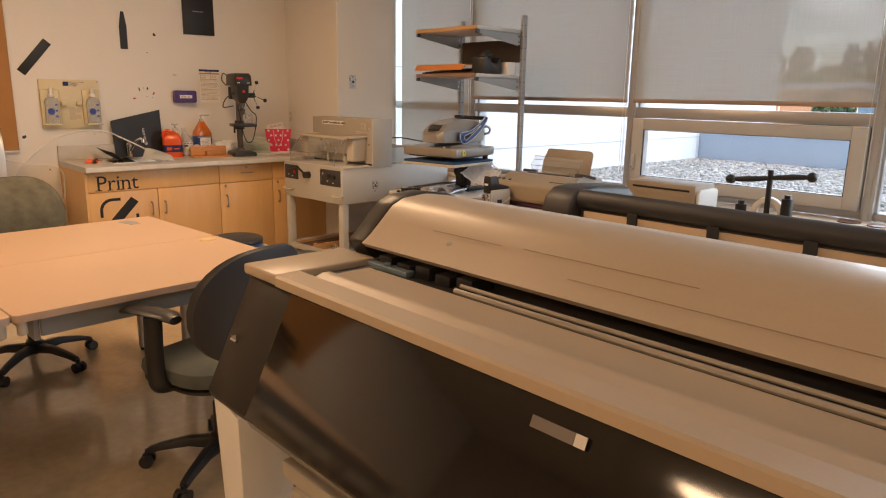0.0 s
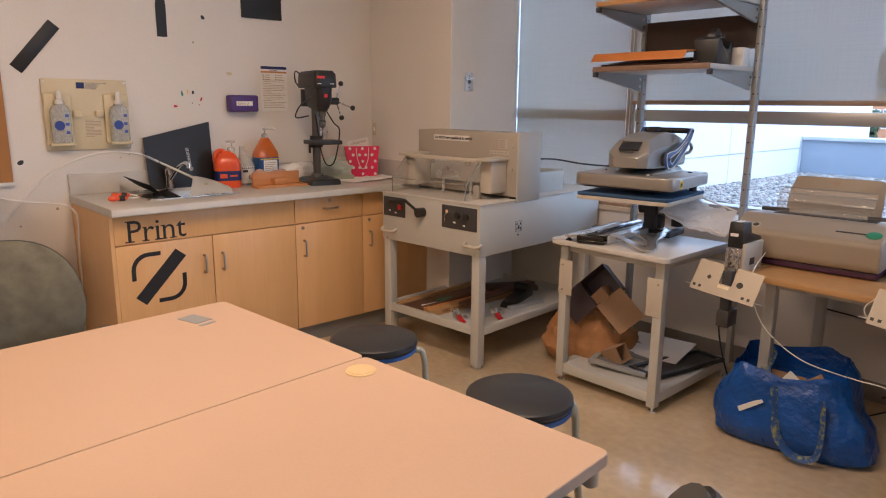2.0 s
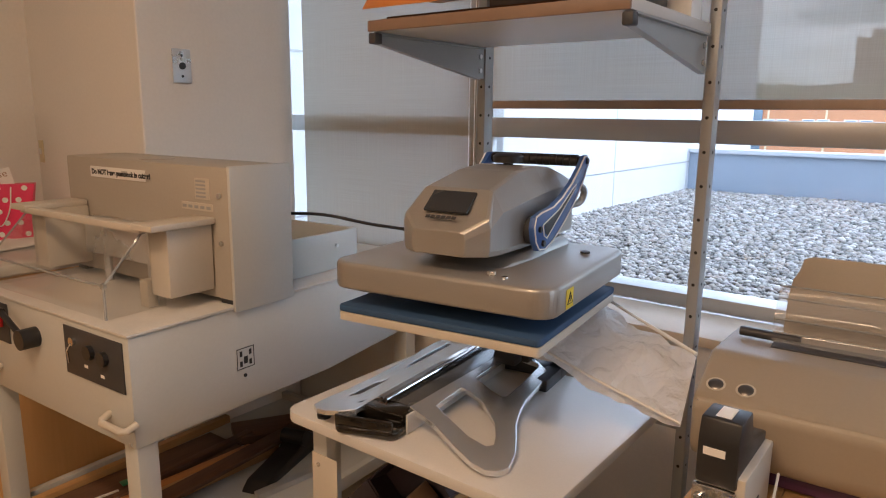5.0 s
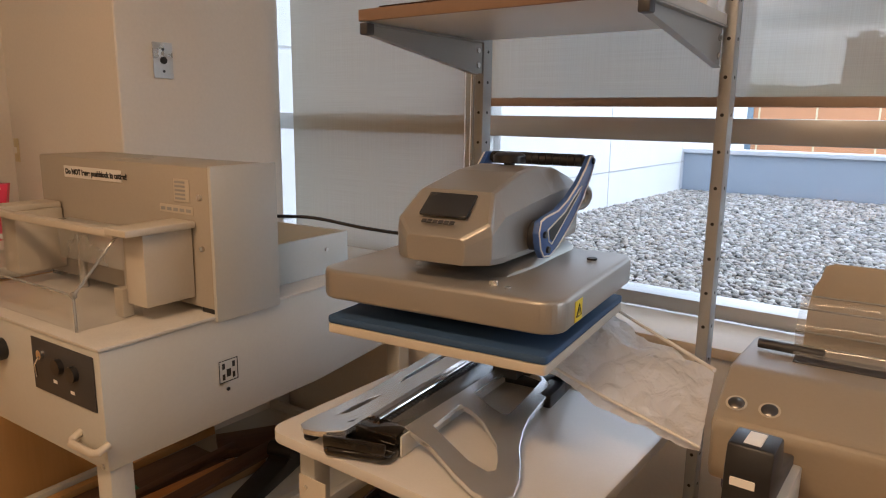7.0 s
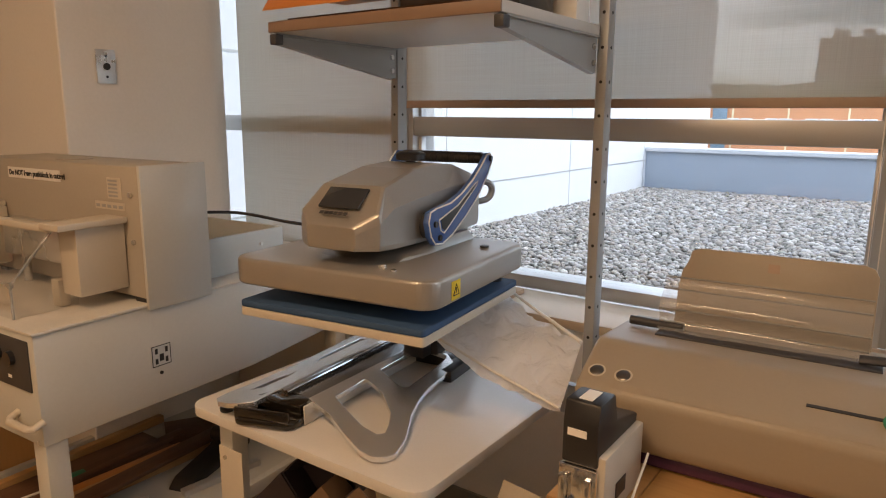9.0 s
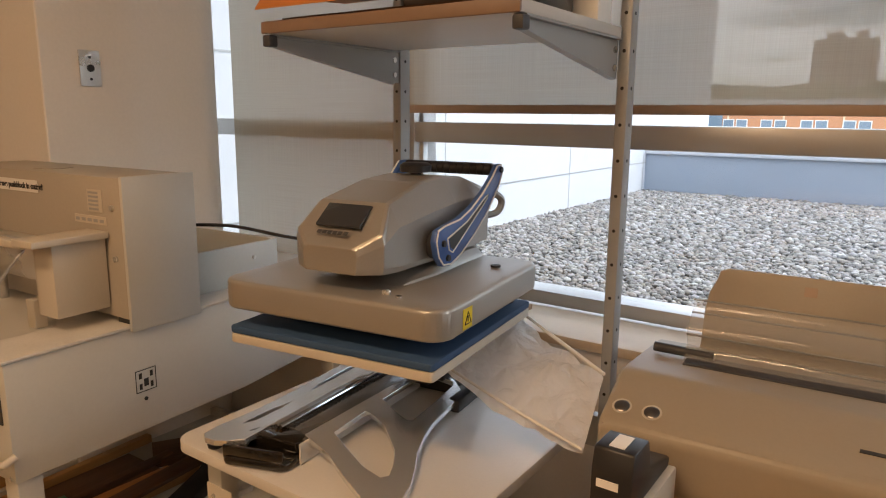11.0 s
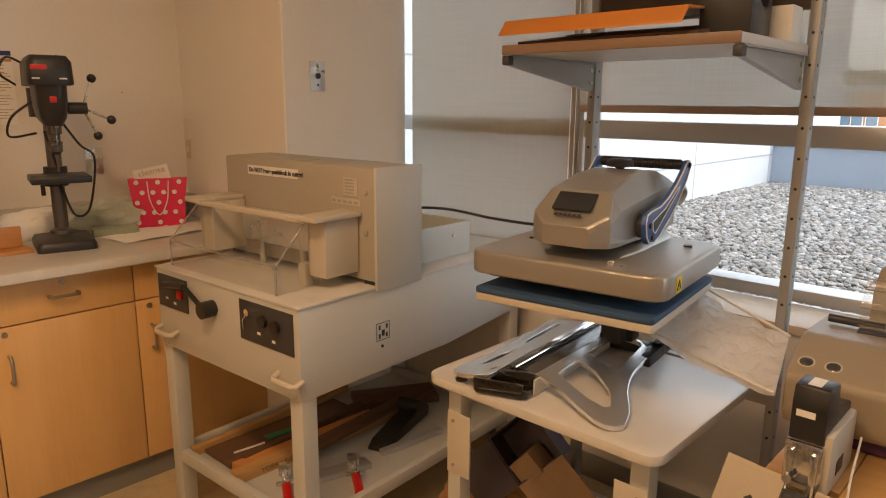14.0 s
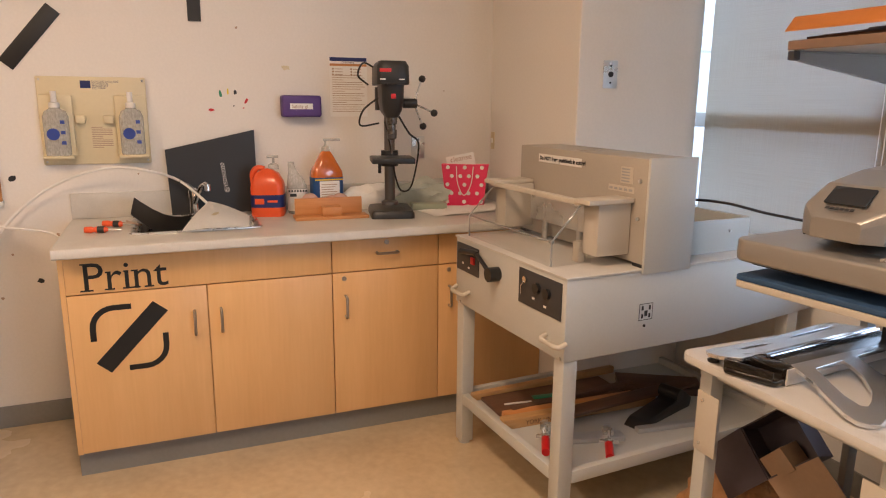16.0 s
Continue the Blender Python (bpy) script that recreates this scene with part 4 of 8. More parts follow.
        cyl(bm, hub + Vector((0.02, 0, 0)), hub + Vector((0.02, 0, 0)) + v, 0.005, n=8)
        arm = part("feed_handle", bm, "steel", d)
        bm = mesh()
        ball(bm, hub + Vector((0.02, 0, 0)) + v, 0.017)
        part("knob", bm, "black", arm)
    bm = mesh()
    tube(bm, curve([(-0.06, 0.12, 0.70), (-0.12, 0.06, 0.72), (-0.15, -0.02, 0.66), (-0.10, 0.05, 0.62)]), 0.0045)
    tube(bm, curve([(-0.06, -0.05, 0.56), (-0.13, -0.03, 0.50), (-0.14, 0.02, 0.43), (-0.05, 0.03, 0.44)]), 0.0045)
    tube(bm, curve([(0.02, -0.06, 0.50), (0.08, -0.07, 0.40), (0.13, -0.05, 0.34), (0.10, -0.03, 0.15), (0.05, -0.02, 0.12), (0.02, 0.0, 0.20), (0.0, -0.0, 0.33), (-0.03, -0.04, 0.45)]), 0.0045)
    part("cable", bm, "black", d, "black power cable")


drill_press()

bag = thing("polka_dot_bag", "bright pink gift bag with white polka dots and a card", "bag", -4.79, 4.65, 0.9, 62)
bm = mesh()
loft(bm, [[(px, py, z) for px, py in ((-w, -dd), (w, -dd), (w, dd), (-w, dd))] for w, dd, z in ((0.105, 0.045, 0), (0.11, 0.045, 0.12), (0.125, 0.03, 0.22))])
part("paper_body", bm, "pink", bag)
for i in range(5):
    for k in range(5):
        px, pz = -0.09 + 0.045 * i + (0.0225 if k % 2 else 0), 0.025 + 0.045 * k
        if abs(px) < 0.105 and (k + i) % 2 == 0 or k % 2:
            if abs(px) < 0.108:
                bm = mesh()
                yy = -0.0462 if pz < 0.12 else -0.0462 + (pz - 0.12) * 0.15
                cyl(bm, (px, yy, pz), (px, yy - 0.001, pz), 0.0105, n=14)
                part("dot", bm, "white", bag)
bm = mesh()
tube(bm, curve([(-0.045, -0.034, 0.21), (-0.035, -0.05, 0.12), (0.0, -0.054, 0.06), (0.035, -0.05, 0.12), (0.045, -0.034, 0.21)]), 0.0025, n=6)
part("cord", bm, "white", bag, "white cord handle")
card = thing("card", "white card with grey lettering standing in the pink bag", "card", -4.79, 4.65, 0.9, 62)
bm = mesh()
box(bm, -0.05, 0.10, -0.001, 0.001, 0.06, 0.27)
cm = pose(0, 0, 0, 0, -12, 0)
part("sheet", bm, "paper", card, m=cm)
words("lettering", "cleanse", 0.04, cm @ Matrix(((1, 0, 0, -0.03), (0, 0, 1, -0.0015), (0, 1, 0, 0.238), (0, 0, 0, 1))) @ Matrix.Diagonal((1, 1, -1, 1)) @ Matrix.Diagonal((1, 1, -1, 1)), "rail", card)

sack = thing("plastic_bag", "pale translucent plastic bag lying full on the counter", "bag", -4.86, 4.47, 0.9, 85)
bm = mesh()
bmesh.ops.create_icosphere(bm, subdivisions=4, radius=1.0)
for v in bm.verts:
    n = noise.fractal(v.co * 2.2, 1.0, 2.0, 4)
    v.co = Vector((v.co.x * 0.20, v.co.y * 0.07, max(v.co.z, -0.6) * 0.085 + 0.055)) * (1 + 0.25 * n)
    v.co.z = max(v.co.z, 0.001)
part("film", bm, surface("pale_green_film", (0.50, 0.54, 0.47), 0.3, vary=0.1, scale=8, fine=25, bump=0.8, depth=0.005), sack)
cloth = thing("white_cloth", "white crumpled cloth heaped against the wall", "cloth", -4.88, 4.13, 0.9, 90)
bm = mesh()
bmesh.ops.create_icosphere(bm, subdivisions=4, radius=1.0)
for v in bm.verts:
    n = noise.fractal(v.co * 1.9 + Vector((3, 1, 2)), 1.0, 2.0, 4)
    k = 1 + 0.22 * n
    v.co = Vector((v.co.x * 0.17 * k, v.co.y * 0.065 * k, max(0.001, (max(v.co.z, -0.5) * 0.08 + 0.04 + 0.02 * v.co.x) * k)))
part("cloth", bm, "paper", cloth)
gb = thing("green_box", "flat pale green box under the plastic bag", "box", -4.74, 4.42, 0.9, 80)
bm = mesh()
box(bm, -0.09, 0.09, -0.05, 0.03, 0.0, 0.032, 0.003)
part("body", bm, surface("sage_card", (0.33, 0.37, 0.28), 0.5, vary=0.05), gb)
for k, (x, y, rz, w) in enumerate(((-4.60, 4.50, 96, 0.15), (-4.64, 4.62, 80, 0.14))):
    p = thing("paper_sheet", "loose sheet of white paper on the counter", "paper", x, y, 0.9 + 0.002 * k, rz)
    bm = mesh()
    g = [[bm.verts.new((-w + 2 * w * i / 8, -0.1 + 0.2 * jj / 4, 0.002 + 0.008 * (i / 8) ** 3 + 0.004 * math.sin(jj + i * 0.5) ** 2)) for jj in range(5)] for i in range(9)]
    for a, b in zip(g, g[1:]):
        for q in range(4):
            bm.faces.new((a[q], a[q + 1], b[q + 1], b[q]))
    part("sheet", bm, "paper", p)

# ---- on the west wall ----
WF = -4.981  # wall face before the shrink about the camera position


def wall_thing(name, label, category, y, z):
    return thing(name, label, category, WF, y, z, 90)  # local x runs along +y, local -y faces the room


eye = wall_thing("eyewash_station", "pale yellow emergency eyewash station with two bottles", "eyewash", 2.89, 1.345)
bm = mesh()
box(bm, -0.222, 0.222, -0.012, -0.001, -0.195, 0.195, 0.006)
part("board", bm, "cream", eye)
for s in (-1, 1):
    cx = s * 0.152
    bm = mesh()
    box(bm, cx - 0.068, cx + 0.068, -0.03, -0.0125, -0.16, 0.115, 0.008)
    box(bm, cx - 0.062, cx + 0.062, -0.085, -0.03, -0.165, -0.15, 0.005)
    box(bm, cx + 0.05 * -s - 0.0 - 0.045 * s - 0.02, cx + 0.05 * -s - 0.045 * s + 0.02, -0.045, -0.0125, -0.01, 0.025, 0.006)
    holder = part("holder", bm, "cream", eye)
    bm = mesh()
    loft(bm, [[(cx + px, -0.058 + py, z) for px, py in round_rect(0.102 * a, 0.045, 0.018 * a)] for a, z in ((0.95, -0.149), (1, -0.14), (1, 0.02), (0.8, 0.045), (0.42, 0.055), (0.40, 0.06))])
    bt = part("bottle", bm, "clear_bottle", eye, "clear eyewash bottle with blue print")
    bm = mesh()
    lathe(bm, [(0.022, 0.06), (0.022, 0.08), (0.012, 0.085), (0.013, 0.13)], (cx, -0.058, 0), n=14)
    part("cap", bm, "white", bt)
    bm = mesh()
    bmesh.ops.create_circle(bm, cap_ends=True, radius=0.026, segments=20, matrix=pose(cx - 0.012, -0.0815, -0.055, 90, 0, 0))
    for k in range(3):
        box(bm, cx + 0.018, cx + 0.036, -0.0822, -0.0812, -0.10 + 0.045 * k, -0.085 + 0.045 * k)
    part("print", bm, surface("print_blue", (0.03, 0.06, 0.30), 0.5, vary=0.05) if s < 0 else bpy.data.materials["print_blue"], bt)
bm = mesh()
box(bm, -0.047, -0.005, -0.0135, -0.012, 0.145, 0.178, 0.0003)
part("sign", bm, "navy", eye)
for k, t in enumerate(("DOUCHE OCULAIRE", "D'URGENCE", "EMERGENCY", "EYE WASH")):
    words("lettering", t, 0.012, Matrix(((1, 0, 0, 0.0), (0, 0, -1, -0.0122), (0, 1, 0, 0.170 - 0.0095 * k), (0, 0, 0, 1))), "navy", eye, depth=0.0002)
bm = mesh()
for k in range(12):
    w = 0.085 if k % 6 not in (0, 5) else 0.045
    box(bm, -0.018, -0.018 + w, -0.0128, -0.0121, -0.03 - 0.0082 * k, -0.0265 - 0.0082 * k)
part("print", bm, "rail", eye)
for px in (-0.208, 0.208):
    for pz in (-0.18, 0.18):
        bm = mesh()
        cyl(bm, (px, -0.012, pz), (px, -0.0145, pz), 0.005, n=10)
        part("screw", bm, "steel", eye)

pb = wall_thing("purple_box", "small purple plastic box with a white label on the wall", "box", 3.818, 1.413)
bm = mesh()
box(bm, -0.097, 0.097, -0.075, -0.001, -0.05, 0.055, 0.012, 3)
part("body", bm, "purple", pb)
bm = mesh()
box(bm, -0.06, 0.052, -0.0765, -0.0745, -0.012, 0.016, 0.0005)
part("label_card", bm, "paper", pb, "white label")
words("lettering", "Safety gl.", 0.024, Matrix(((1, 0, 0, -0.052), (0, 0, -1, -0.0768), (0, 1, 0, -0.006), (0, 0, 0, 1))), "rail", pb, depth=0.0002)

po = wall_thing("poster", "white safety poster with navy and orange header bands", "poster", 4.072, 1.512)
bm = mesh()
box(bm, -0.098, 0.098, -0.003, -0.0008, -0.148, 0.148)
part("sheet", bm, "paper", po)
for z0, z1, mt in ((0.128, 0.1465, "navy"), (0.104, 0.1155, "orange_wood")):
    bm = mesh()
    box(bm, -0.096, 0.096, -0.0036, -0.003, z0, z1)
    part("band", bm, mt, po)
words("lettering", "Drill Press", 0.015, Matrix(((1, 0, 0, -0.035), (0, 0, -1, -0.0038), (0, 1, 0, 0.1175), (0, 0, 0, 1))), "ink", po, depth=0.0002)
bm = mesh()
for k in range(20):
    w = 0.17 if k % 5 else 0.08
    if k > 2:
        box(bm, -0.085, -0.085 + w - 0.03 * ((k * 3) % 4) / 4, -0.0036, -0.003, 0.09 - 0.0112 * k, 0.0925 - 0.0112 * k)
for k in range(3):
    for q in (0, 1):
        cyl(bm, (-0.08 + 0.095 * q, -0.003, 0.09 - 0.014 * k), (-0.08 + 0.095 * q, -0.0036, 0.09 - 0.014 * k), 0.005, n=10)
        box(bm, -0.07 + 0.095 * q, -0.03 + 0.095 * q, -0.0036, -0.003, 0.088 - 0.014 * k, 0.091 - 0.014 * k)
part("print", bm, "rail", po)

bar = wall_thing("black_bar", "slanted black strip stuck to the wall", "wall sign", 2.665, 1.705)
bm = mesh()
box(bm, -0.158, 0.158, -0.004, -0.0008, -0.034, 0.034, 0.001)
part("strip", bm, "ink", bar, m=pose(0, 0, 0, 0, -50, 0))
bar = wall_thing("black_bar", "upright black strip stuck to the wall", "wall sign", 3.345, 1.98)
bm = mesh()
prism(bm, [(-0.03, -0.18), (0.028, -0.18), (0.03, 0.0), (0.014, 0.12), (-0.01, 0.12), (-0.03, 0.0)], "y", -0.006, -0.001)
part("strip", bm, "ink", bar)
sq = wall_thing("black_sign", "square black sign with small grey lettering", "wall sign", 4.0, 2.12)
bm = mesh()
box(bm, -0.143, 0.143, -0.012, -0.001, -0.165, 0.165, 0.002)
part("panel", bm, "ink", sq)
bm = mesh()
for k in range(9):
    box(bm, -0.05 + 0.011 * k, -0.043 + 0.011 * k, -0.0126, -0.0118, 0.03, 0.038)
part("print", bm, "tower", sq)
cb = wall_thing("tan_board", "tall tan pin board with a yellow sheet", "board", 1.42, 1.77)
bm = mesh()
box(bm, -1.07, 1.07, -0.016, -0.001, -0.775, 0.775, 0.002)
part("panel", bm, "cork", cb)
bm = mesh()
box(bm, -1.075, 1.075, -0.03, -0.001, -0.79, -0.776, 0.002)
part("trim", bm, "white", cb)
bm = mesh()
box(bm, 0.35, 0.6, -0.018, -0.0165, -0.17, 0.25)
part("yellow_sheet", bm, "yellow", cb, "bright yellow sheet")


def plate(name, label, m, w=0.07, h=0.115, kind="toggle"):
    p = new(name)
    p.matrix_world = m
    tagged(p, label, "outlet" if kind == "outlet" else "switch")
    bm = mesh()
    box(bm, -w / 2, w / 2, -0.006, -0.0005, -h / 2, h / 2, 0.002)
    part("cover", bm, "steel" if kind != "plain" else "cream", p)
    bm = mesh()
    if kind == "key":
        cyl(bm, (0, -0.006, 0), (0, -0.011, 0), 0.012, n=16)
        for s in (-0.035, 0.035):
            cyl(bm, (0, -0.006, s), (0, -0.008, s), 0.0045, n=10)
    elif kind == "outlet":
        for s in (-0.022, 0.022):
            box(bm, -0.014, 0.014, -0.0075, -0.006, s - 0.014, s + 0.014, 0.003)
    else:
        box(bm, -0.008, 0.008, -0.014, -0.006, -0.012, 0.012, 0.002)
    part("socket" if kind == "outlet" else "button", bm, "black" if kind == "key" else "white", p)


plate("wall_outlet", "double wall outlet behind the drill press", pose(WF, 4.45, 1.20, 0, 0, 90), 0.075, 0.12, "outlet")
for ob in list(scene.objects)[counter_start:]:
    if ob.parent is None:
        ob.matrix_world = about_eye @ ob.matrix_world
plate("key_switch", "stainless steel key switch plate on the column", pose(CX, 4.955, 1.565, 0, 0, 90), kind="key")
plate("thermostat", "small cream thermostat on the jog wall", pose(-4.772, JY, 1.245, 0, 0, 0), 0.035, 0.09, "plain")


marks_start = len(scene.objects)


def blotch(name, label, y, z, pts, mat, depth=0.0008):
    b = thing(name, label, "wall mark", WF, y, z, 90)
    bm = mesh()
    prism(bm, pts, "y", -0.0003 - depth, -0.0003)
    part("mark", bm, mat, b)


rng = random.Random(4)


def blob(r, n=9, squash=1.0, lean=0.0):
    out = []
    for k in range(n):
        a = 2 * math.pi * k / n
        q = r * (0.7 + 0.5 * rng.random())
        out.append((q * math.cos(a) + lean * q * math.sin(a), squash * q * math.sin(a)))
    return out


for y, z, mt, r, s, l in ((3.44, 1.475, "green", 0.008, 2.2, -0.3), (3.475, 1.485, "yellow", 0.005, 3.0, 0.1), (3.51, 1.48, "cast_grey", 0.007, 1.8, 0), (3.56, 1.44, "red", 0.007, 2.0, 0.7),
                          (3.395, 1.395, "red", 0.014, 0.5, 0), (3.50, 1.415, "ink", 0.004, 1, 0), (3.545, 1.405, "red", 0.004, 1, 0)):
    blotch("paint_mark", "small dab of dried paint on the wall", y, z, blob(r, 9, s, l), mt)
for y, z, r in ((2.535, 1.095, 0.016), (2.36, 0.95, 0.012), (3.53, 1.78, 0.006), (3.60, 1.93, 0.014), (4.60, 1.5, 0.004), (2.60, 0.62, 0.014), (2.50, 0.75, 0.006), (2.44, 0.55, 0.008), (2.69, 0.83, 0.008), (3.1, 1.115, 0.004), (3.22, 1.12, 0.005), (3.05, 1.10, 0.004)):
    blotch("wall_spot", "small dark spot on the scuffed wall", y, z, blob(r), "cast_grey" if r > 0.01 else "rail")
blotch("wall_spot", "brown smear on the wall above the purple box", 3.755, 1.60, blob(0.022, 10, 0.5), "cream")
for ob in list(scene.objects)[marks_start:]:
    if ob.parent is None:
        ob.matrix_world = about_eye @ ob.matrix_world
# ---- paper cutter ----
cutter_start = len(scene.objects)
def paper_cutter():
    c = thing("paper_cutter", "grey electric paper cutter on a steel stand with a clear guard", "paper cutter", 0, 0, 0)
    x0, x1, y0, y1 = -3.998, -3.229, 4.305, 5.42
    for x in (x0 + 0.005, x1 - 0.06):
        for y in (y0 + 0.005, y1 - 0.07):
            bm = mesh()
            box(bm, x, x + 0.055, y, y + 0.055, 0.012, 0.66 if y < 5 else 0.68, 0.003)
            leg = part("leg", bm, "grey_metal", c)
            bm = mesh()
            cyl(bm, (x + 0.0275, y + 0.0275, 0), (x + 0.0275, y + 0.0275, 0.0118), 0.024, n=14)
            part("foot", bm, "grey_metal", leg)
    bm = mesh()
    box(bm, x0 + 0.03, x1 - 0.03, y0 + 0.03, y1 - 0.03, 0.196, 0.206)
    part("lower_shelf", bm, "grey_metal", c)
    for a in (x0 + 0.0, x1 - 0.03):
        bm = mesh()
        box(bm, a + 0.002, a + 0.028, y0 + 0.061, y1 - 0.075, 0.19, 0.235, 0.002)
        part("shelf_rail", bm, "grey_metal", c)
    for b in (y0 + 0.006, y1 - 0.04):
        bm = mesh()
        box(bm, x0 + 0.061, x1 - 0.061, b, b + 0.028, 0.19, 0.235, 0.002)
        part("shelf_rail", bm, "grey_metal", c)
    bm = mesh()
    # body: deep in front, its underside rising a little to the back
    prism(bm, [(y0, 0.632), (4.95, 0.632), (y1 + 0.05, 0.672), (y1 + 0.05, 0.905), (y0, 0.905)], "x", x0, x1, 0.004)
    part("body", bm, "grey_metal", c)
    bm = mesh()
    box(bm, x0 - 0.004, x1 + 0.004, y0 - 0.004, y1 + 0.05, 0.9055, 0.913, 0.002)
    part("bed", bm, "counter", c, "pale cutting bed")
    # head
    bm = mesh()
    box(bm, x0 - 0.002, x1 - 0.002, 4.602, 4.80, 0.925, 1.273, 0.006)
    part("head", bm, "beige", c, "taupe blade housing")
    bm = mesh()
    box(bm, x1 - 0.0015, x1 + 0.010, 4.60, 4.805, 0.897, 1.276, 0.003)
    part("side_plate", bm, "grey_metal", c)
    for s in (x0 + 0.005, x1 - 0.055):
        bm = mesh()
        box(bm, s, s + 0.045, 4.607, 4.785, 0.9135, 0.9248)
        part("head_foot", bm, "black", c)
    bm = mesh()
    cyl(bm, (-3.64, 4.68, 1.2735), (-3.64, 4.68, 1.2755), 0.05, n=28)
    part("cap", bm, "beige", c)
    for px, pz in ((-3.262, 1.075), (-3.262, 1.20)):
        bm = mesh()
        cyl(bm, (px, 4.6015, pz), (px, 4.595, pz), 0.007, n=10)
        part("bolt", bm, "steel", c)
    # stickers on the head
    bm = mesh()
    box(bm, -3.86, -3.58, 4.5995, 4.6012, 1.215, 1.247)
    st = part("sticker", bm, "white", c, "white warning label")
    words("lettering", "Do NOT leave pushblock in cutter!", 0.0205, Matrix(((1, 0, 0, -3.852), (0, 0, -1, 4.599), (0, 1, 0, 1.2245), (0, 0, 0, 1))), "ink", c, depth=0.0002, bold=0.0011)
    bm = mesh()
    box(bm, -3.36, -3.30, 4.5995, 4.6012, 1.185, 1.24)
    box(bm, -3.42, -3.29, 4.5995, 4.6012, 1.155, 1.175)
    part("sticker", bm, "beige_light", c)
    bm = mesh()
    for k in range(5):
        box(bm, -3.355, -3.315, 4.5988, 4.5993, 1.19 + 0.01 * k, 1.195 + 0.01 * k)
        box(bm, -3.415 + 0.025 * k, -3.398 + 0.025 * k, 4.5988, 4.5993, 1.160, 1.168)
    part("print", bm, "tower", c, kind="stuff")
    # guard: two arms, a top bar and a clear hood
    for s in (-1, 1):
        xx = -3.965 if s < 0 else -3.375
        bm = mesh()
        box(bm, xx, xx + 0.08, 4.465, 4.598, 0.951, 1.125, 0.004)
        part("guard_post", bm, "beige_light", c)
    bm = mesh()
    prism(bm, [(4.42, 1.118), (4.445, 1.118), (4.445, 1.136), (4.42, 1.136)], "x", -3.93, -3.34, 0.003)
    part("guard_bar", bm, "beige_light", c)
    for s in (-3.965, -3.355):
        bm = mesh()
        box(bm, s - 0.01, s + 0.075, 4.415, 4.598, 1.1255, 1.142, 0.003)
        part("guard_arm", bm, "beige_light", c)
    gx0, gx1, gy0 = -3.945, -3.365, 4.335
    bm = mesh()
    t = 0.003
    box(bm, gx0, gx1, gy0, gy0 + t, 0.916, 1.0)
    prism(bm, [(gy0, 1.0), (gy0 + t, 1.0), (4.445, 1.115), (4.442, 1.118)], "x", gx0, gx1)
    for s in (gx0, gx1 - t):
        prism(bm, [(gy0 + t, 0.916), (4.498, 0.916), (4.498, 1.115), (4.445, 1.115), (gy0 + t, 1.0)], "x", s, s + t)
    hood = part("hood", bm, "clear", c, "clear acrylic safety hood")
    bm = mesh()
    tube(bm, [(gx1, gy0, 0.916), (gx1, gy0, 1.0), (gx1, 4.445, 1.117)], 0.0035, n=6)
    tube(bm, [(gx0, gy0, 1.0), (gx1, gy0, 1.0)], 0.003, n=6)
    tube(bm, [(gx0, gy0, 0.916), (gx0, gy0, 1.0), (gx0, 4.445, 1.117)], 0.003, n=6)
    cyl(bm, (gx1 - 0.002, gy0 - 0.004, 1.0), (gx1 - 0.002, gy0 + 0.006, 1.0), 0.008, n=12)
    part("hood_edge", bm, "hood_rim", hood, "polished acrylic edge")
    # inner works seen through the hood
    bm = mesh()
    box(bm, -3.85, -3.45, 4.56, 4.60, 0.99, 1.10, 0.004)
    for k in range(2):
        cyl(bm, (-3.75 + 0.22 * k, 4.57, 0.914), (-3.75 + 0.22 * k, 4.57, 1.08), 0.012, n=12)
    part("clamp", bm, "steel", c)
    bm = mesh()
    box(bm, -3.42, -3.385, 4.46, 4.49, 0.914, 0.985, 0.003)
    part("stop_block", bm, "beige_light", c)
    # front controls
    yf = y0
    for a, b in ((-3.985, -3.80), (-3.505, -3.25)):
        bm = mesh()
        box(bm, a, b, yf - 0.004, yf - 0.0005, 0.765 if b > -3.4 else 0.777, 0.89, 0.0015)
        part("control_panel", bm, "dark", c, "black control panel")
    bm = mesh()
    box(bm, -3.856, -3.828, yf - 0.012, yf - 0.004, 0.822, 0.85, 0.002)
    part("power_switch", bm, "red", c, "red illuminated switch")
    bm = mesh()
    cyl(bm, (-3.46, yf - 0.004, 0.855), (-3.46, yf - 0.012, 0.855), 0.011, n=14)
    tube(bm, [(-3.46, yf - 0.012, 0.85), (-3.475, yf - 0.014, 0.83), (-3.472, yf - 0.013, 0.80)], 0.0025, n=6)
    part("key", bm, "chrome", c)
    for px, pz in ((-3.385, 0.842), (-3.325, 0.838)):
        bm = mesh()
        cyl(bm, (px, yf - 0.004, pz), (px, yf - 0.016, pz), 0.018, n=18)
        part("button", bm, "black", c)
    bm = mesh()
    for px, pz in ((-3.41, 0.80), (-3.34, 0.79), (-3.93, 0.81), (-3.88, 0.80)):
        box(bm, px - 0.008, px + 0.008, yf - 0.0045, yf - 0.0041, pz - 0.004, pz + 0.004)
    part("print", bm, "white", c, kind="stuff")
    bm = mesh()
    tube(bm, [(-3.90, yf - 0.03, 0.868), (-3.78, yf - 0.035, 0.885), (-3.76, yf - 0.034, 0.882)], 0.011, n=12)
    tube(bm, [(-3.76, yf - 0.034, 0.882), (-3.66, yf - 0.03, 0.828)], 0.0085, n=10)
    cyl(bm, (-3.655, yf, 0.828), (-3.655, yf - 0.045, 0.828), 0.027, n=20)
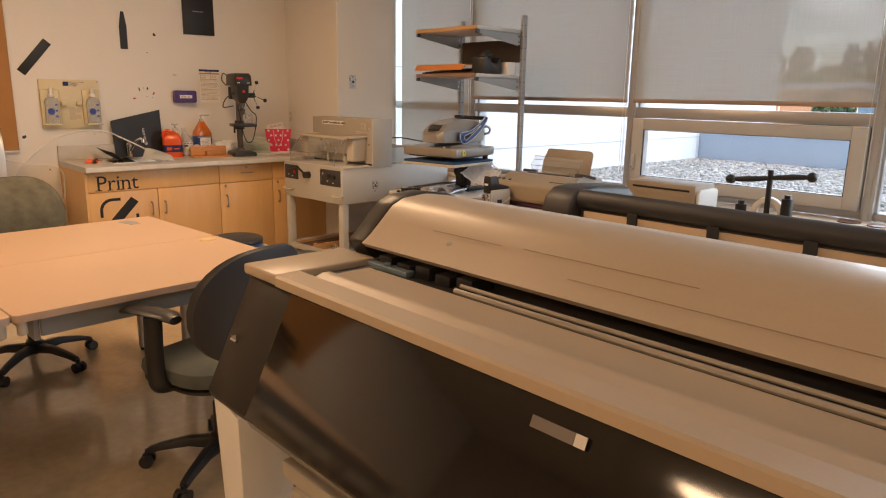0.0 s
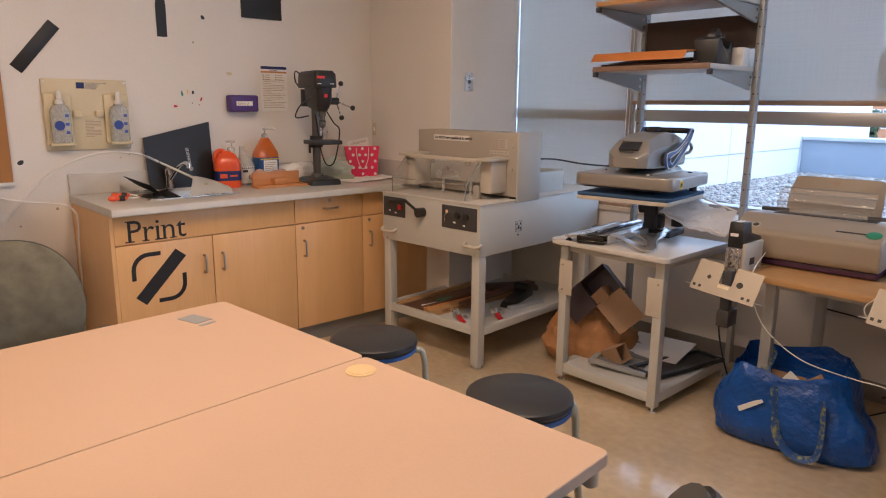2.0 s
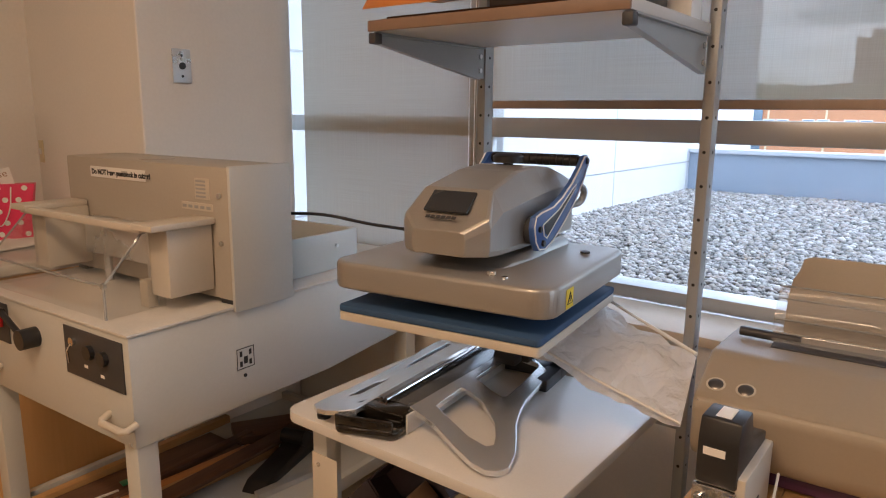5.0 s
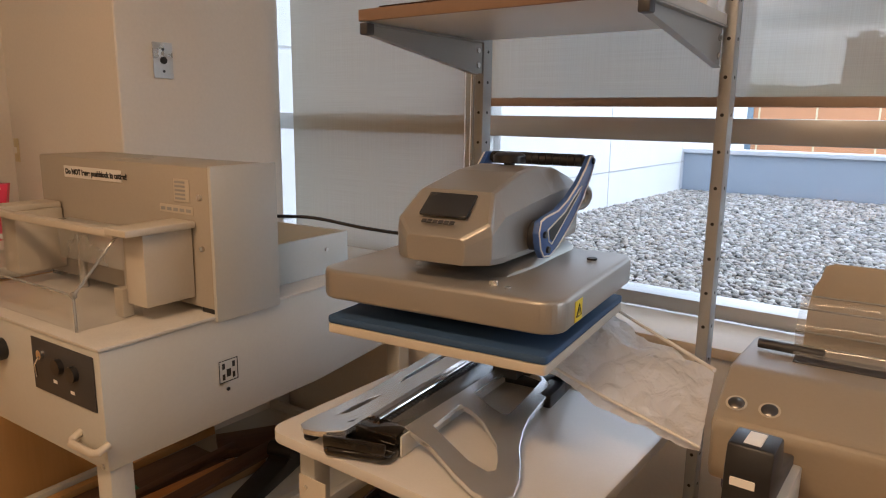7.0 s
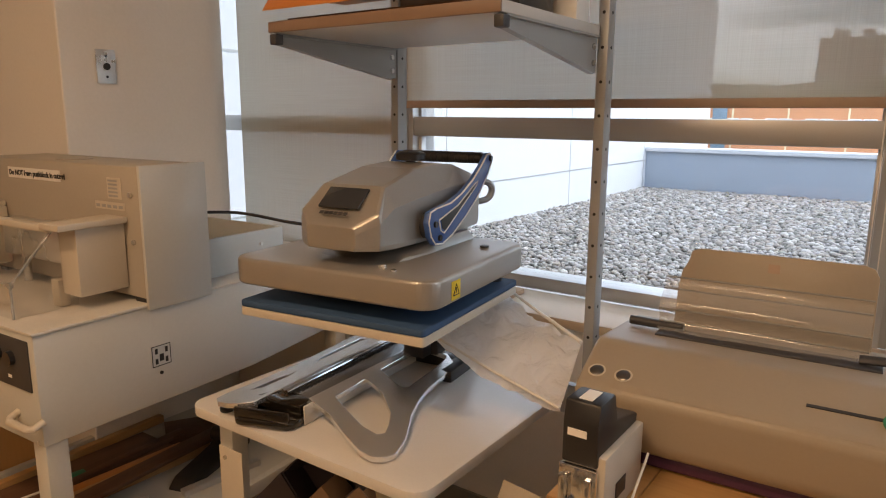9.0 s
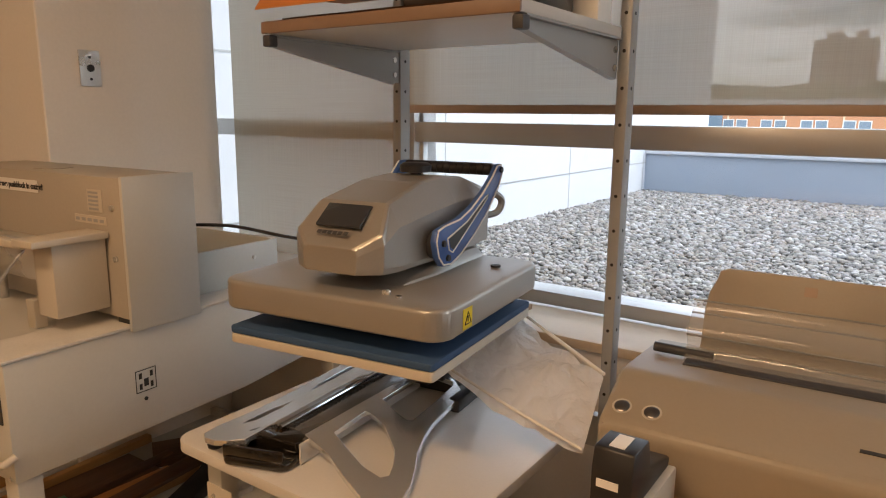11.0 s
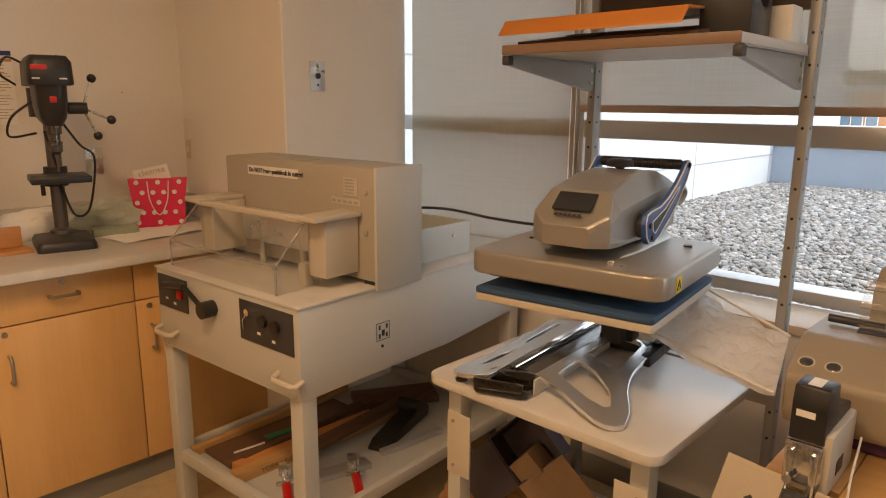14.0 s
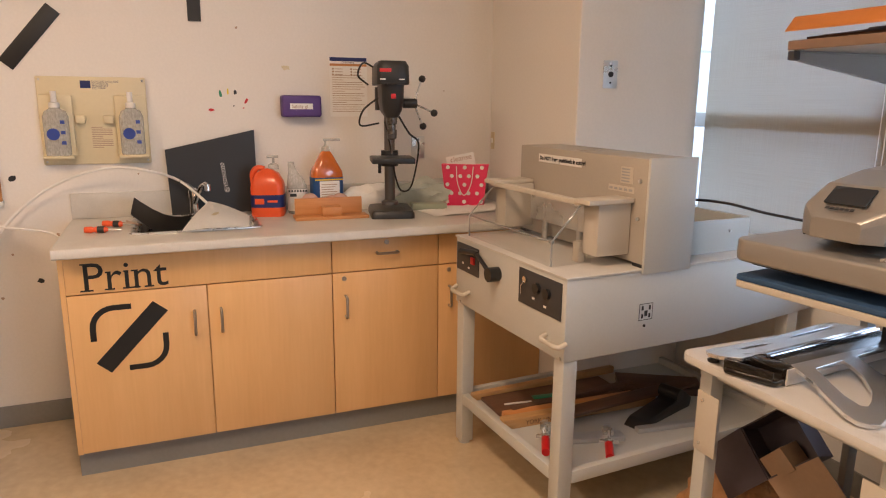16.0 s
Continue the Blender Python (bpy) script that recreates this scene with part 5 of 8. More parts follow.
    part("crank", bm, "black", c, "black crank handle")
    for a in (-3.995, -3.335):
        bm = mesh()
        tube(bm, [(a + 0.005, yf + 0.002, 0.70), (a + 0.008, yf - 0.022, 0.69), (a + 0.02, yf - 0.03, 0.688), (a + 0.10, yf - 0.03, 0.688), (a + 0.112, yf - 0.022, 0.69), (a + 0.115, yf + 0.002, 0.70)], 0.009, n=10)
        part("pull", bm, "beige_light", c)
    bm = mesh()
    box(bm, x1 + 0.0005, x1 + 0.0015, 4.60, 4.662, 0.733, 0.795)
    part("sticker", bm, "grey_metal", c)
    bm = mesh()
    for a, b, e, f in ((4.602, 4.66, 0.791, 0.793), (4.602, 4.66, 0.735, 0.737), (4.602, 4.604, 0.735, 0.793), (4.658, 4.66, 0.735, 0.793), (4.612, 4.62, 0.742, 0.757), (4.643, 4.651, 0.742, 0.757), (4.625, 4.638, 0.748, 0.768), (4.612, 4.62, 0.77, 0.785), (4.643, 4.651, 0.77, 0.785)):
        box(bm, x1 + 0.0016, x1 + 0.0022, a, b, e, f)
    cyl(bm, (x1, 4.628, 0.715), (x1 + 0.003, 4.628, 0.715), 0.005, n=10)
    part("print", bm, "ink", c, kind="stuff")
    # back table rails behind the head
    bm = mesh()
    box(bm, x1 - 0.10, x1 - 0.09, 4.792, 5.19, 0.9135, 1.035, 0.002)
    box(bm, x0 + 0.01, x0 + 0.02, 4.792, 5.40, 0.9135, 1.03, 0.002)
    box(bm, x0 + 0.02, x1 - 0.10, 5.18, 5.19, 0.9135, 1.035, 0.002)
    part("back_cover", bm, "grey_metal", c)
    bm = mesh()
    cyl(bm, (x1 - 0.09, 5.09, 0.99), (x1 - 0.085, 5.09, 0.99), 0.006, n=10)
    part("screw", bm, "steel", c)
    for px in (x0 + 0.02, x1 - 0.04):
        bm = mesh()
        cyl(bm, (px + 0.02, y0 + 0.002, 0.64), (px + 0.02, y0 - 0.003, 0.64), 0.006, n=8)
        part("bolt", bm, "steel", c)


paper_cutter()
SH = 0.206
for k, (a, b, z, w, h, mt, lab) in enumerate((
        ((-3.648, 4.335), (-3.59, 5.04), SH, 0.042, 0.042, "plank", "long maple push block with hand lettering"),
        ((-3.80, 4.38), (-3.78, 4.98), SH, 0.21, 0.016, "dark_wood", "dark walnut board lying on the stand's shelf"),
        ((-3.80, 5.02), (-3.60, 5.32), SH, 0.15, 0.03, "dark_wood", "dark stained board at the back of the shelf"),
        ((-3.70, 4.375), (-3.645, 4.98), SH, 0.045, 0.034, "orange_wood", "brown push block lying beside the lettered one"),
        ((-3.57, 4.56), (-3.60, 5.28), SH + 0.0425, 0.07, 0.014, "dark_wood", "thin walnut offcut lying across the blocks"),
        ((-3.925, 4.35), (-3.93, 5.10), SH, 0.03, 0.03, "plank", "thin maple strip lying beside the dark board"),
        ((-3.72, 4.42), (-3.74, 5.05), SH + 0.0165, 0.03, 0.022, "dark_wood", "thin dark batten lying along the boards"))):
    a, b = Vector(a), Vector(b)
    l, rz = (b - a).length, math.degrees(math.atan2(b.y - a.y, b.x - a.x))
    bo = thing("board", lab, "board", (a.x + b.x) / 2, (a.y + b.y) / 2, z, rz)
    bm = mesh()
    box(bm, -l / 2, l / 2, -w / 2, w / 2, 0.0, h, 0.003)
    part("plank", bm, mt, bo)
    if k == 0:
        words("lettering", "YORK UNIVERSITY", 0.026, Matrix(((1, 0, 0, -0.26), (0, 0, -1, -w / 2 - 0.0004), (0, 1, 0, 0.010), (0, 0, 0, 1))), "dark_wood", bo)
for x, y, rz in ((-3.48, 4.425, 147), (-3.35, 4.615, 144)):
    cl = thing("toggle_clamp", "steel clamp with a red rubber grip", "clamp", x, y, SH, rz, group="clamps on the shelf")
    bm = mesh()
    box(bm, -0.01, 0.16, -0.012, 0.012, 0.002, 0.018, 0.002)
    box(bm, 0.06, 0.10, -0.02, 0.02, 0.018, 0.04, 0.004)
    box(bm, 0.0, 0.012, -0.035, 0.035, 0.018, 0.03, 0.002)
    cyl(bm, (0.03, 0, 0.01), (0.03, 0, 0.055), 0.004, n=8)
    part("frame", bm, "steel", cl)
    bm = mesh()
    tube(bm, [(-0.005, 0, 0.018), (-0.05, 0, 0.017), (-0.10, 0, 0.016)], 0.0155, n=12)
    part("grip", bm, "red", cl, "red rubber grip")
ra = thing("alloy_rail", "pale metal rail with clamps lying on the shelf", "rail", -3.43, 4.60, SH, 72)
bm = mesh()
box(bm, -0.13, 0.12, -0.028, 0.028, 0, 0.02, 0.002)
part("bar", bm, "frame", ra)
ra = thing("alloy_rail", "short pale metal bar lying across the shelf", "rail", -3.38, 4.93, SH, 80)
bm = mesh()
box(bm, -0.14, 0.14, -0.015, 0.015, 0, 0.02, 0.002)
part("bar", bm, "frame", ra)
sd = thing("black_stand", "black plastic stand lying on its side", "stand", -3.49, 4.99, SH, 105)
bm = mesh()
prism(bm, [(-0.20, 0.0), (0.16, 0.0), (0.17, 0.04), (0.10, 0.09), (0.03, 0.05), (-0.16, 0.03)], "y", -0.04, 0.04, 0.006)
cyl(bm, (0.07, -0.045, 0.075), (0.07, 0.045, 0.075), 0.026, n=16)
part("body", bm, "black", sd)
ms = thing("marker_strip", "green plastic strip and white sticks on the boards", "strip", -3.82, 4.56, SH - 0.005, 80)
bm = mesh()
box(bm, 0.02, 0.14, -0.03, 0.0, 0.0225, 0.028, 0.001)
part("strip", bm, "green", ms)
bm = mesh()
box(bm, -0.12, 0.0, -0.05, -0.042, 0.0215, 0.027, 0.001)
part("stick", bm, "white", ms)
# the stand is turned a little from the wall
skew = Matrix.Translation((-3.232, 4.315, 0)) @ pose(0, 0, 0, 0, 0, 3.5) @ Matrix.Translation((3.24, -4.315, 0))
for ob in list(scene.objects)[cutter_start:]:
    if ob.parent is None:
        ob.matrix_world = skew @ ob.matrix_world
# ---- steel workstation with uprights and shelves ----
def workstation():
    w = thing("workstation", "grey steel workstation with a white top, two uprights and shelves", "workstation", 0, 0, 0)
    x0, x1, y0, y1 = -2.903, -2.245, 4.480, 5.06
    top = mesh()
    prism(top, round_rect(x1 - x0, y1 - y0, 0.04, 6, (x0 + x1) / 2, (y0 + y1) / 2), "z", 0.742, 0.766, 0.003)
    part("tabletop", top, "tabletop", w, "white laminate tabletop with rounded corners")
    for x in (x0 + 0.035, x1 - 0.085):
        bm = mesh()
        box(bm, x, x + 0.045, y0 + 0.055, y0 + 0.10, 0.03, 0.741, 0.003)
        leg = part("leg", bm, "grey_metal", w)
        bm = mesh()
        cyl(bm, (x + 0.022, y0 + 0.077, 0.0), (x + 0.022, y0 + 0.077, 0.008), 0.02, n=14)
        cyl(bm, (x + 0.022, y0 + 0.077, 0.008), (x + 0.022, y0 + 0.077, 0.03), 0.006, n=8)
        part("foot", bm, "steel", leg)
        side = -1 if x < -2.5 else 1
        bm = mesh()
        xx = x + (0.0455 if side < 0 else -0.0005)
        box(bm, x - 0.0 if side < 0 else x - 0.035, x + 0.08 if side < 0 else x + 0.045, y0 + 0.0515, y0 + 0.0545, 0.475, 0.655, 0.001)
        bracket = part("cover_plate", bm, "beige_light", w)
        for z in (0.50, 0.63):
            bm = mesh()
            cyl(bm, (x + 0.022, y0 + 0.0515, z), (x + 0.022, y0 + 0.048, z), 0.005, n=8)
            part("screw", bm, "steel", bracket)
    bm = mesh()
    for x in (x0 + 0.045, x1 - 0.075):
        box(bm, x, x + 0.025, y0 + 0.10, 5.18, 0.70, 0.7415, 0.002)
    box(bm, x0 + 0.08, x1 - 0.09, y0 + 0.07, y0 + 0.095, 0.70, 0.7415, 0.002)
    part("apron", bm, "grey_metal", w)
    # bottom frame and tray
    bm = mesh()
    for x in (x0 + 0.04, x1 - 0.075):
        box(bm, x, x + 0.035, y0 + 0.1005, 5.27, 0.05, 0.10, 0.003)
    box(bm, x0 + 0.08, x1 - 0.086, y0 + 0.058, y0 + 0.095, 0.05, 0.10, 0.003)
    box(bm, x0 + 0.076, x1 - 0.076, 5.235, 5.27, 0.05, 0.10, 0.003)
    box(bm, x0 + 0.075, x1 - 0.075, y0 + 0.0955, 5.235, 0.085, 0.098)
    base = part("bottom_shelf", bm, "grey_metal", w)
    for x in (x0 + 0.05, x1 - 0.065):
        bm = mesh()
        cyl(bm, (x + 0.01, 5.25, 0), (x + 0.01, 5.25, 0.05), 0.016, n=12)
        part("foot", bm, "steel", base)
    # uprights: perforated channel posts
    for x in (-2.872, -2.25):
        bm = mesh()
        box(bm, x - 0.013, x + 0.013, 5.185, 5.225, 0.102, 2.02, 0.002)
        up = part("upright", bm, "tower", w, "perforated steel upright")
        bm = mesh()
        for k in range(19):
            z = 0.55 + 0.078 * k
            cyl(bm, (x, 5.1842, z), (x, 5.186, z), 0.004, n=8)
            cyl(bm, (x + 0.0125, 5.205, z), (x + 0.0136, 5.205, z), 0.004, n=8)
        part("slots", bm, "ink", up, kind="stuff")
    bm = mesh()
    box(bm, -2.858, -2.264, 5.195, 5.215, 1.70, 1.86, 0.002)
    part("back_panel", bm, surface("brown_board", (0.10, 0.075, 0.06), 0.6, vary=0.08), w, "brown back board between the uprights")
    bm = mesh()
    box(bm, -2.858, -2.264, 5.195, 5.22, 0.64, 0.72, 0.002)
    part("cross_rail", bm, "tower", w)
    for z, m_edge in ((1.590, "shelf_edge"), (1.900, "plank")):
        bm = mesh()
        box(bm, -2.868, -2.254, 4.735, 5.175, z, z + 0.022, 0.002)
        sh = part("shelf", bm, "tabletop", w)
        bm = mesh()
        box(bm, -2.869, -2.253, 4.728, 4.7345, z - 0.001, z + 0.023, 0.002)
        part("edge", bm, m_edge, sh, "brown shelf edging")
        for x in (-2.868, -2.268):
            bm = mesh()
            prism(bm, [(4.745, z - 0.001), (5.184, z - 0.001), (5.184, z - 0.082), (5.15, z - 0.082), (4.755, z - 0.022), (4.742, z - 0.020)], "x", x, x + 0.004, 0.0)
            box(bm, x + 0.0035, x + 0.016, 4.75, 5.175, z - 0.005, z - 0.001)
            prism(bm, [(4.744, z - 0.0215), (5.15, z - 0.083), (5.15, z - 0.087), (4.744, z - 0.0255)], "x", x, x + 0.016)
            br = part("bracket", bm, "tower", w, "tapered grey shelf bracket")
            bm = mesh()
            box(bm, x - 0.002, x + 0.020, 4.731, 4.756, z - 0.027, z - 0.003, 0.004)
            part("end_cap", bm, "dark", br)
            for q in (0.025, 0.062):
                bm = mesh()
                cyl(bm, (x - 0.002, 5.165, z - q), (x + 0.008, 5.165, z - q), 0.007, n=6)
                part("bolt", bm, "steel", br)


workstation()

# things on the shelves
ob = thing("orange_tray", "orange folder with a turned edge lying on the shelf", "tray", -2.61, 4.87, 1.613, 0)
bm = mesh()
prism(bm, [(-0.10, 0.018), (-0.155, 0.052), (-0.16, 0.050), (-0.104, 0.010), (-0.10, 0.0), (0.13, 0.0), (0.13, 0.045), (0.125, 0.045), (0.12, 0.04), (-0.08, 0.06), (-0.145, 0.055), (-0.10, 0.02)][3:9] , "x", -0.235, 0.25)
part("body", bm, "dark_wood", ob)
bm = mesh()
prism(bm, [(-0.155, 0.022), (-0.152, 0.028), (-0.125, 0.062), (0.12, 0.075), (0.12, 0.070), (-0.122, 0.056)], "x", -0.262, 0.235, 0.001)
part("lid", bm, surface("orange_card", (0.50, 0.18, 0.035), 0.5, vary=0.06), ob, "orange card cover")
td = thing("tape_dispenser", "dark grey desktop tape dispenser on the shelf", "tape dispenser", -2.345, 4.93, 1.613, 8)
bm = mesh()
prism(bm, [(-0.10, 0.0), (0.10, 0.0), (0.105, 0.10), (0.085, 0.115), (0.055, 0.075), (0.02, 0.07), (-0.03, 0.085), (-0.07, 0.12), (-0.10, 0.11)], "x", -0.055, 0.055, 0.004)
part("body", bm, "cast_grey", td)
bm = mesh()
cyl(bm, (-0.018, 0.0, 0.12), (0.018, 0.0, 0.12), 0.042, n=24)
cyl(bm, (-0.05, 0.0, 0.12), (0.05, 0.0, 0.12), 0.012, n=14)
part("reel", bm, "black", td)
bx = thing("white_box", "small white cardboard box on the shelf", "box", -2.31, 5.10, 1.613, 2)
bm = mesh()
box(bm, -0.04, 0.045, -0.035, 0.04, 0, 0.085, 0.002)
part("body", bm, "paper", bx)


# ---- heat press ----
def heat_press():
    h = thing("heat_press", "silver-grey swing-head heat press with blue pads and lever", "heat press", -2.607, 4.830, 0.766, 7.5)
    zt = 0.766
    # stand
    bm = mesh()
    for s in (-0.11, 0.11):
        box(bm, s - 0.02, s + 0.02, 0.08, 0.28, 0.0, 0.03, 0.004)
    box(bm, -0.13, 0.13, 0.17, 0.21, 0.0, 0.03, 0.004)
    part("base", bm, "black", h)
    bm = mesh()
    box(bm, -0.03, 0.03, 0.12, 0.17, 0.03, 0.205, 0.008)
    cyl(bm, (-0.08, 0.19, 0.13), (0.10, 0.19, 0.13), 0.03, n=18)
    box(bm, -0.05, 0.05, 0.16, 0.215, 0.03, 0.52, 0.008)
    part("column", bm, "dark", h)
    bm = mesh()
    cyl(bm, (-0.03, 0.19, 0.13), (0.05, 0.19, 0.13), 0.038, n=18)
    part("sleeve", bm, "press_grey", h)
    # lower platen with blue pad
    bm = mesh()
    prism(bm, round_rect(0.465, 0.475, 0.008, 4), "z", 0.205, 0.224, 0.002)
    part("lower_platen", bm, "beige_light", h, "pale edged lower platen")
    bm = mesh()
    prism(bm, round_rect(0.467, 0.477, 0.010, 4), "z", 0.2245, 0.240, 0.004)
    part("pad", bm, "blue_pad", h, "dark blue silicone pad")
    # upper platen
    bm = mesh()
    prism(bm, round_rect(0.508, 0.485, 0.045, 8), "z", 0.276, 0.336, 0.009, 3)
    part("upper_platen", bm, "press_grey", h, "silver-grey heated platen cover")
    bm = mesh()
    prism(bm, round_rect(0.44, 0.41, 0.02, 5), "z", 0.266, 0.2755)
    part("heating_plate", bm, "dark", h)
    # flowing bridge from platen to head
    bm = mesh()
    secs = []
    for y, wd, z in ((-0.13, 0.10, 0.3345), (-0.09, 0.11, 0.344), (0.0, 0.118, 0.352), (0.09, 0.115, 0.356), (0.22, 0.118, 0.357)):
        secs.append([(-wd, y, 0.33), (wd, y, 0.33), (wd * 0.97, y, z - 0.012 if z > 0.35 else z - 0.002), (wd * 0.86, y, z), (-wd * 0.86, y, z), (-wd * 0.97, y, z - 0.012 if z > 0.35 else z - 0.002)])
    loft(bm, secs)
    part("bridge", bm, "press_grey", h)
    for px, py, pr, pm in ((0.19, 0.13, 0.011, "black"), (0.14, -0.195, 0.006, "chrome"), (-0.19, -0.02, 0.006, "black")):
        bm = mesh()
        cyl(bm, (px, py, 0.336), (px, py, 0.340), pr, n=14)
        part("plug", bm, pm, h)
    bm = mesh()
    box(bm, 0.10, 0.116, -0.19, -0.182, 0.3362, 0.345, 0.002)
    part("screw", bm, "steel", h)
    # head housing, faceted, with a sloping eight-sided front
    bm = mesh()
    def ring(y, wb, zb, wm, zm, wt, zt_, front=0.0):
        r_ = [(wb, y, zb), (wm, y, zb + 0.012), (wm + 0.001, y, zm), (wt, y + front, zt_ - 0.003), (wt - 0.008, y + front, zt_)]
        return [(-wb, y, zb)] + r_ + [(-a, b, c) for a, b, c in r_[:0:-1]]
    loft(bm, [ring(-0.212, 0.056, 0.370, 0.060, 0.405, 0.058, 0.419), ring(-0.180, 0.097, 0.369, 0.100, 0.425, 0.098, 0.446),
              ring(-0.130, 0.099, 0.365, 0.102, 0.452, 0.080, 0.496), ring(0.0, 0.100, 0.362, 0.104, 0.466, 0.074, 0.524),
              ring(0.10, 0.100, 0.362, 0.104, 0.474, 0.072, 0.531), ring(0.20, 0.100, 0.362, 0.103, 0.478, 0.072, 0.522),
              ring(0.285, 0.098, 0.364, 0.100, 0.474, 0.076, 0.498), ring(0.30, 0.092, 0.372, 0.094, 0.462, 0.072, 0.486)])
    head = part("head", bm, "press_grey", h, "silver-grey faceted head housing", bevel=0.002, smooth=False)
    # screen on the sloping front
    sl = Matrix.Translation((0, -0.165, 0.4695)) @ pose(0, 0, 0, 38.3, 0, 0)
    bm = mesh()
    box(bm, -0.050, 0.050, -0.026, 0.032, -0.004, 0.0026, 0.002)
    part("screen", bm, surface("grey_screen", (0.035, 0.038, 0.045), 0.18, vary=0.05, bump=0), head, "dark grey display screen", m=sl)
    bm = mesh()
    for k in range(6):
        box(bm, -0.036 + 0.0118 * k, -0.0265 + 0.0118 * k, -0.046, -0.038, 0.0, 0.0012)
    part("name_plate", bm, "dark", head, "plain dark badge", kind="stuff", m=sl)
    # lever arms and handle
    for s in (-1, 1):
        x = s * 0.128
        arm = [(-0.046, 0.412), (-0.038, 0.434), (-0.01, 0.440), (0.059, 0.447), (0.12, 0.464), (0.18, 0.490), (0.23, 0.522), (0.262, 0.548), (0.282, 0.549), (0.294, 0.532), (0.27, 0.498), (0.21, 0.445), (0.144, 0.402), (0.07, 0.366), (0.02, 0.353), (-0.015, 0.358), (-0.035, 0.378)]
        mid = Vector((0.09, 0.43))
        bm = mesh()
        prism(bm, arm, "x", x - 0.006, x + 0.006, 0.002)
        lever = part("lever", bm, "blue", h, "blue lever arm with white outline")
        bm = mesh()
        loop = [Vector((x + s * 0.0062, *(Vector(v) + (mid - Vector(v)).normalized() * 0.005))) for v in arm]
        tube(bm, loop + [loop[0]], 0.0022, n=6)
        inner = [Vector((x + s * 0.0062, a, b)) for a, b in ((0.006, 0.412), (0.014, 0.388), (0.030, 0.380), (0.20, 0.474), (0.206, 0.483), (0.19, 0.478), (0.10, 0.436))]
        tube(bm, inner + [inner[0]], 0.0020, n=6)
        part("outline", bm, "white", lever)
        bm = mesh()
        prism(bm, [(v.y, v.z) for v in [a.lerp(Vector((x, 0.075, 0.42)), 0.12) for a in inner]], "x", x + s * 0.0061, x + s * 0.0068)
        part("slot", bm, "ink", lever)
        for py, pz in ((-0.012, 0.405), (0.008, 0.372), (0.277, 0.535)):
            bm = mesh()
            cyl(bm, (x + s * 0.006, py, pz), (x + s * 0.011, py, pz), 0.007, n=12)
            part("bolt", bm, "black", lever)
        bm = mesh()
        cyl(bm, (s * 0.095, 0.0, 0.40), (x, 0.0, 0.40), 0.03, n=16)
        part("pivot", bm, "dark", h)
    bm = mesh()
    cyl(bm, (0, 0.21, 0.338), (0, 0.21, 0.362), 0.085, n=28)
    part("swivel_ring", bm, "blue", h, "blue swivel ring")
    bm = mesh()
    tube(bm, curve([(0.07, 0.295, 0.46), (0.09, 0.34, 0.47), (0.10, 0.37, 0.45), (0.09, 0.36, 0.42), (0.06, 0.30, 0.415)]), 0.009)
    part("hose", bm, "tower", h)
    bm = mesh()
    for k in range(13):
        cyl(bm, (-0.118 + 0.0178 * k, 0.277, 0.535), (-0.118 + 0.0178 * k + 0.0165, 0.277, 0.535), 0.0145, n=14)
    cyl(bm, (-0.125, 0.277, 0.535), (0.125, 0.277, 0.535), 0.011, n=12)
    part("handle", bm, "black", h, "black ribbed rubber handle")
    bm = mesh()
    lathe(bm, [(0.012, 0.51), (0.012, 0.525), (0.035, 0.528), (0.036, 0.542), (0.028, 0.548)], (0.0, 0.11, 0.008), n=20)
    part("knob", bm, "black", h, "black pressure knob")
    bm = mesh()
    box(bm, -0.05, 0.05, 0.301, 0.335, 0.25, 0.46, 0.008)
    part("arm_block", bm, "press_grey", h)
    bm = mesh()
    box(bm, 0.2543, 0.2553, -0.165, -0.128, 0.284, 0.322)
    part("warning_sticker", bm, "yellow", h, "yellow warning sticker")
    bm = mesh()
    tri = [(-0.159, 0.293), (-0.134, 0.293), (-0.1465, 0.315)]
    tube(bm, [(0.2557, a, b) for a, b in tri + tri[:1]], 0.0011, n=4)
    box(bm, 0.2553, 0.2561, -0.148, -0.145, 0.297, 0.308)
    part("print", bm, "ink", h)
    bm = mesh()
    cyl(bm, (0.10, 0.25, 0.04), (0.10, 0.25, 0.19), 0.03, n=14)
    box(bm, 0.05, 0.15, 0.20, 0.29, 0.12, 0.19, 0.01)
    cyl(bm, (0.185, 0.20, 0.215), (0.185, 0.20, 0.275), 0.02, n=12)
    part("spring_post", bm, "black", h)


heat_press()
CORD = [(-3.60, 4.82, 0.95), (-3.45, 4.85, 1.09), (-3.26, 4.90, 1.122), (-3.06, 4.95, 1.105), (-2.88, 4.96, 1.105), (-2.74, 4.93, 1.13), (-2.715, 4.88, 1.16)]
cord = thing("power_cable", "black power cable sagging behind the heat press", "cable", 0, 0, 0)
bm = mesh()
tube(bm, curve(CORD, 10), 0.0047)
part("cord", bm, "black", cord)


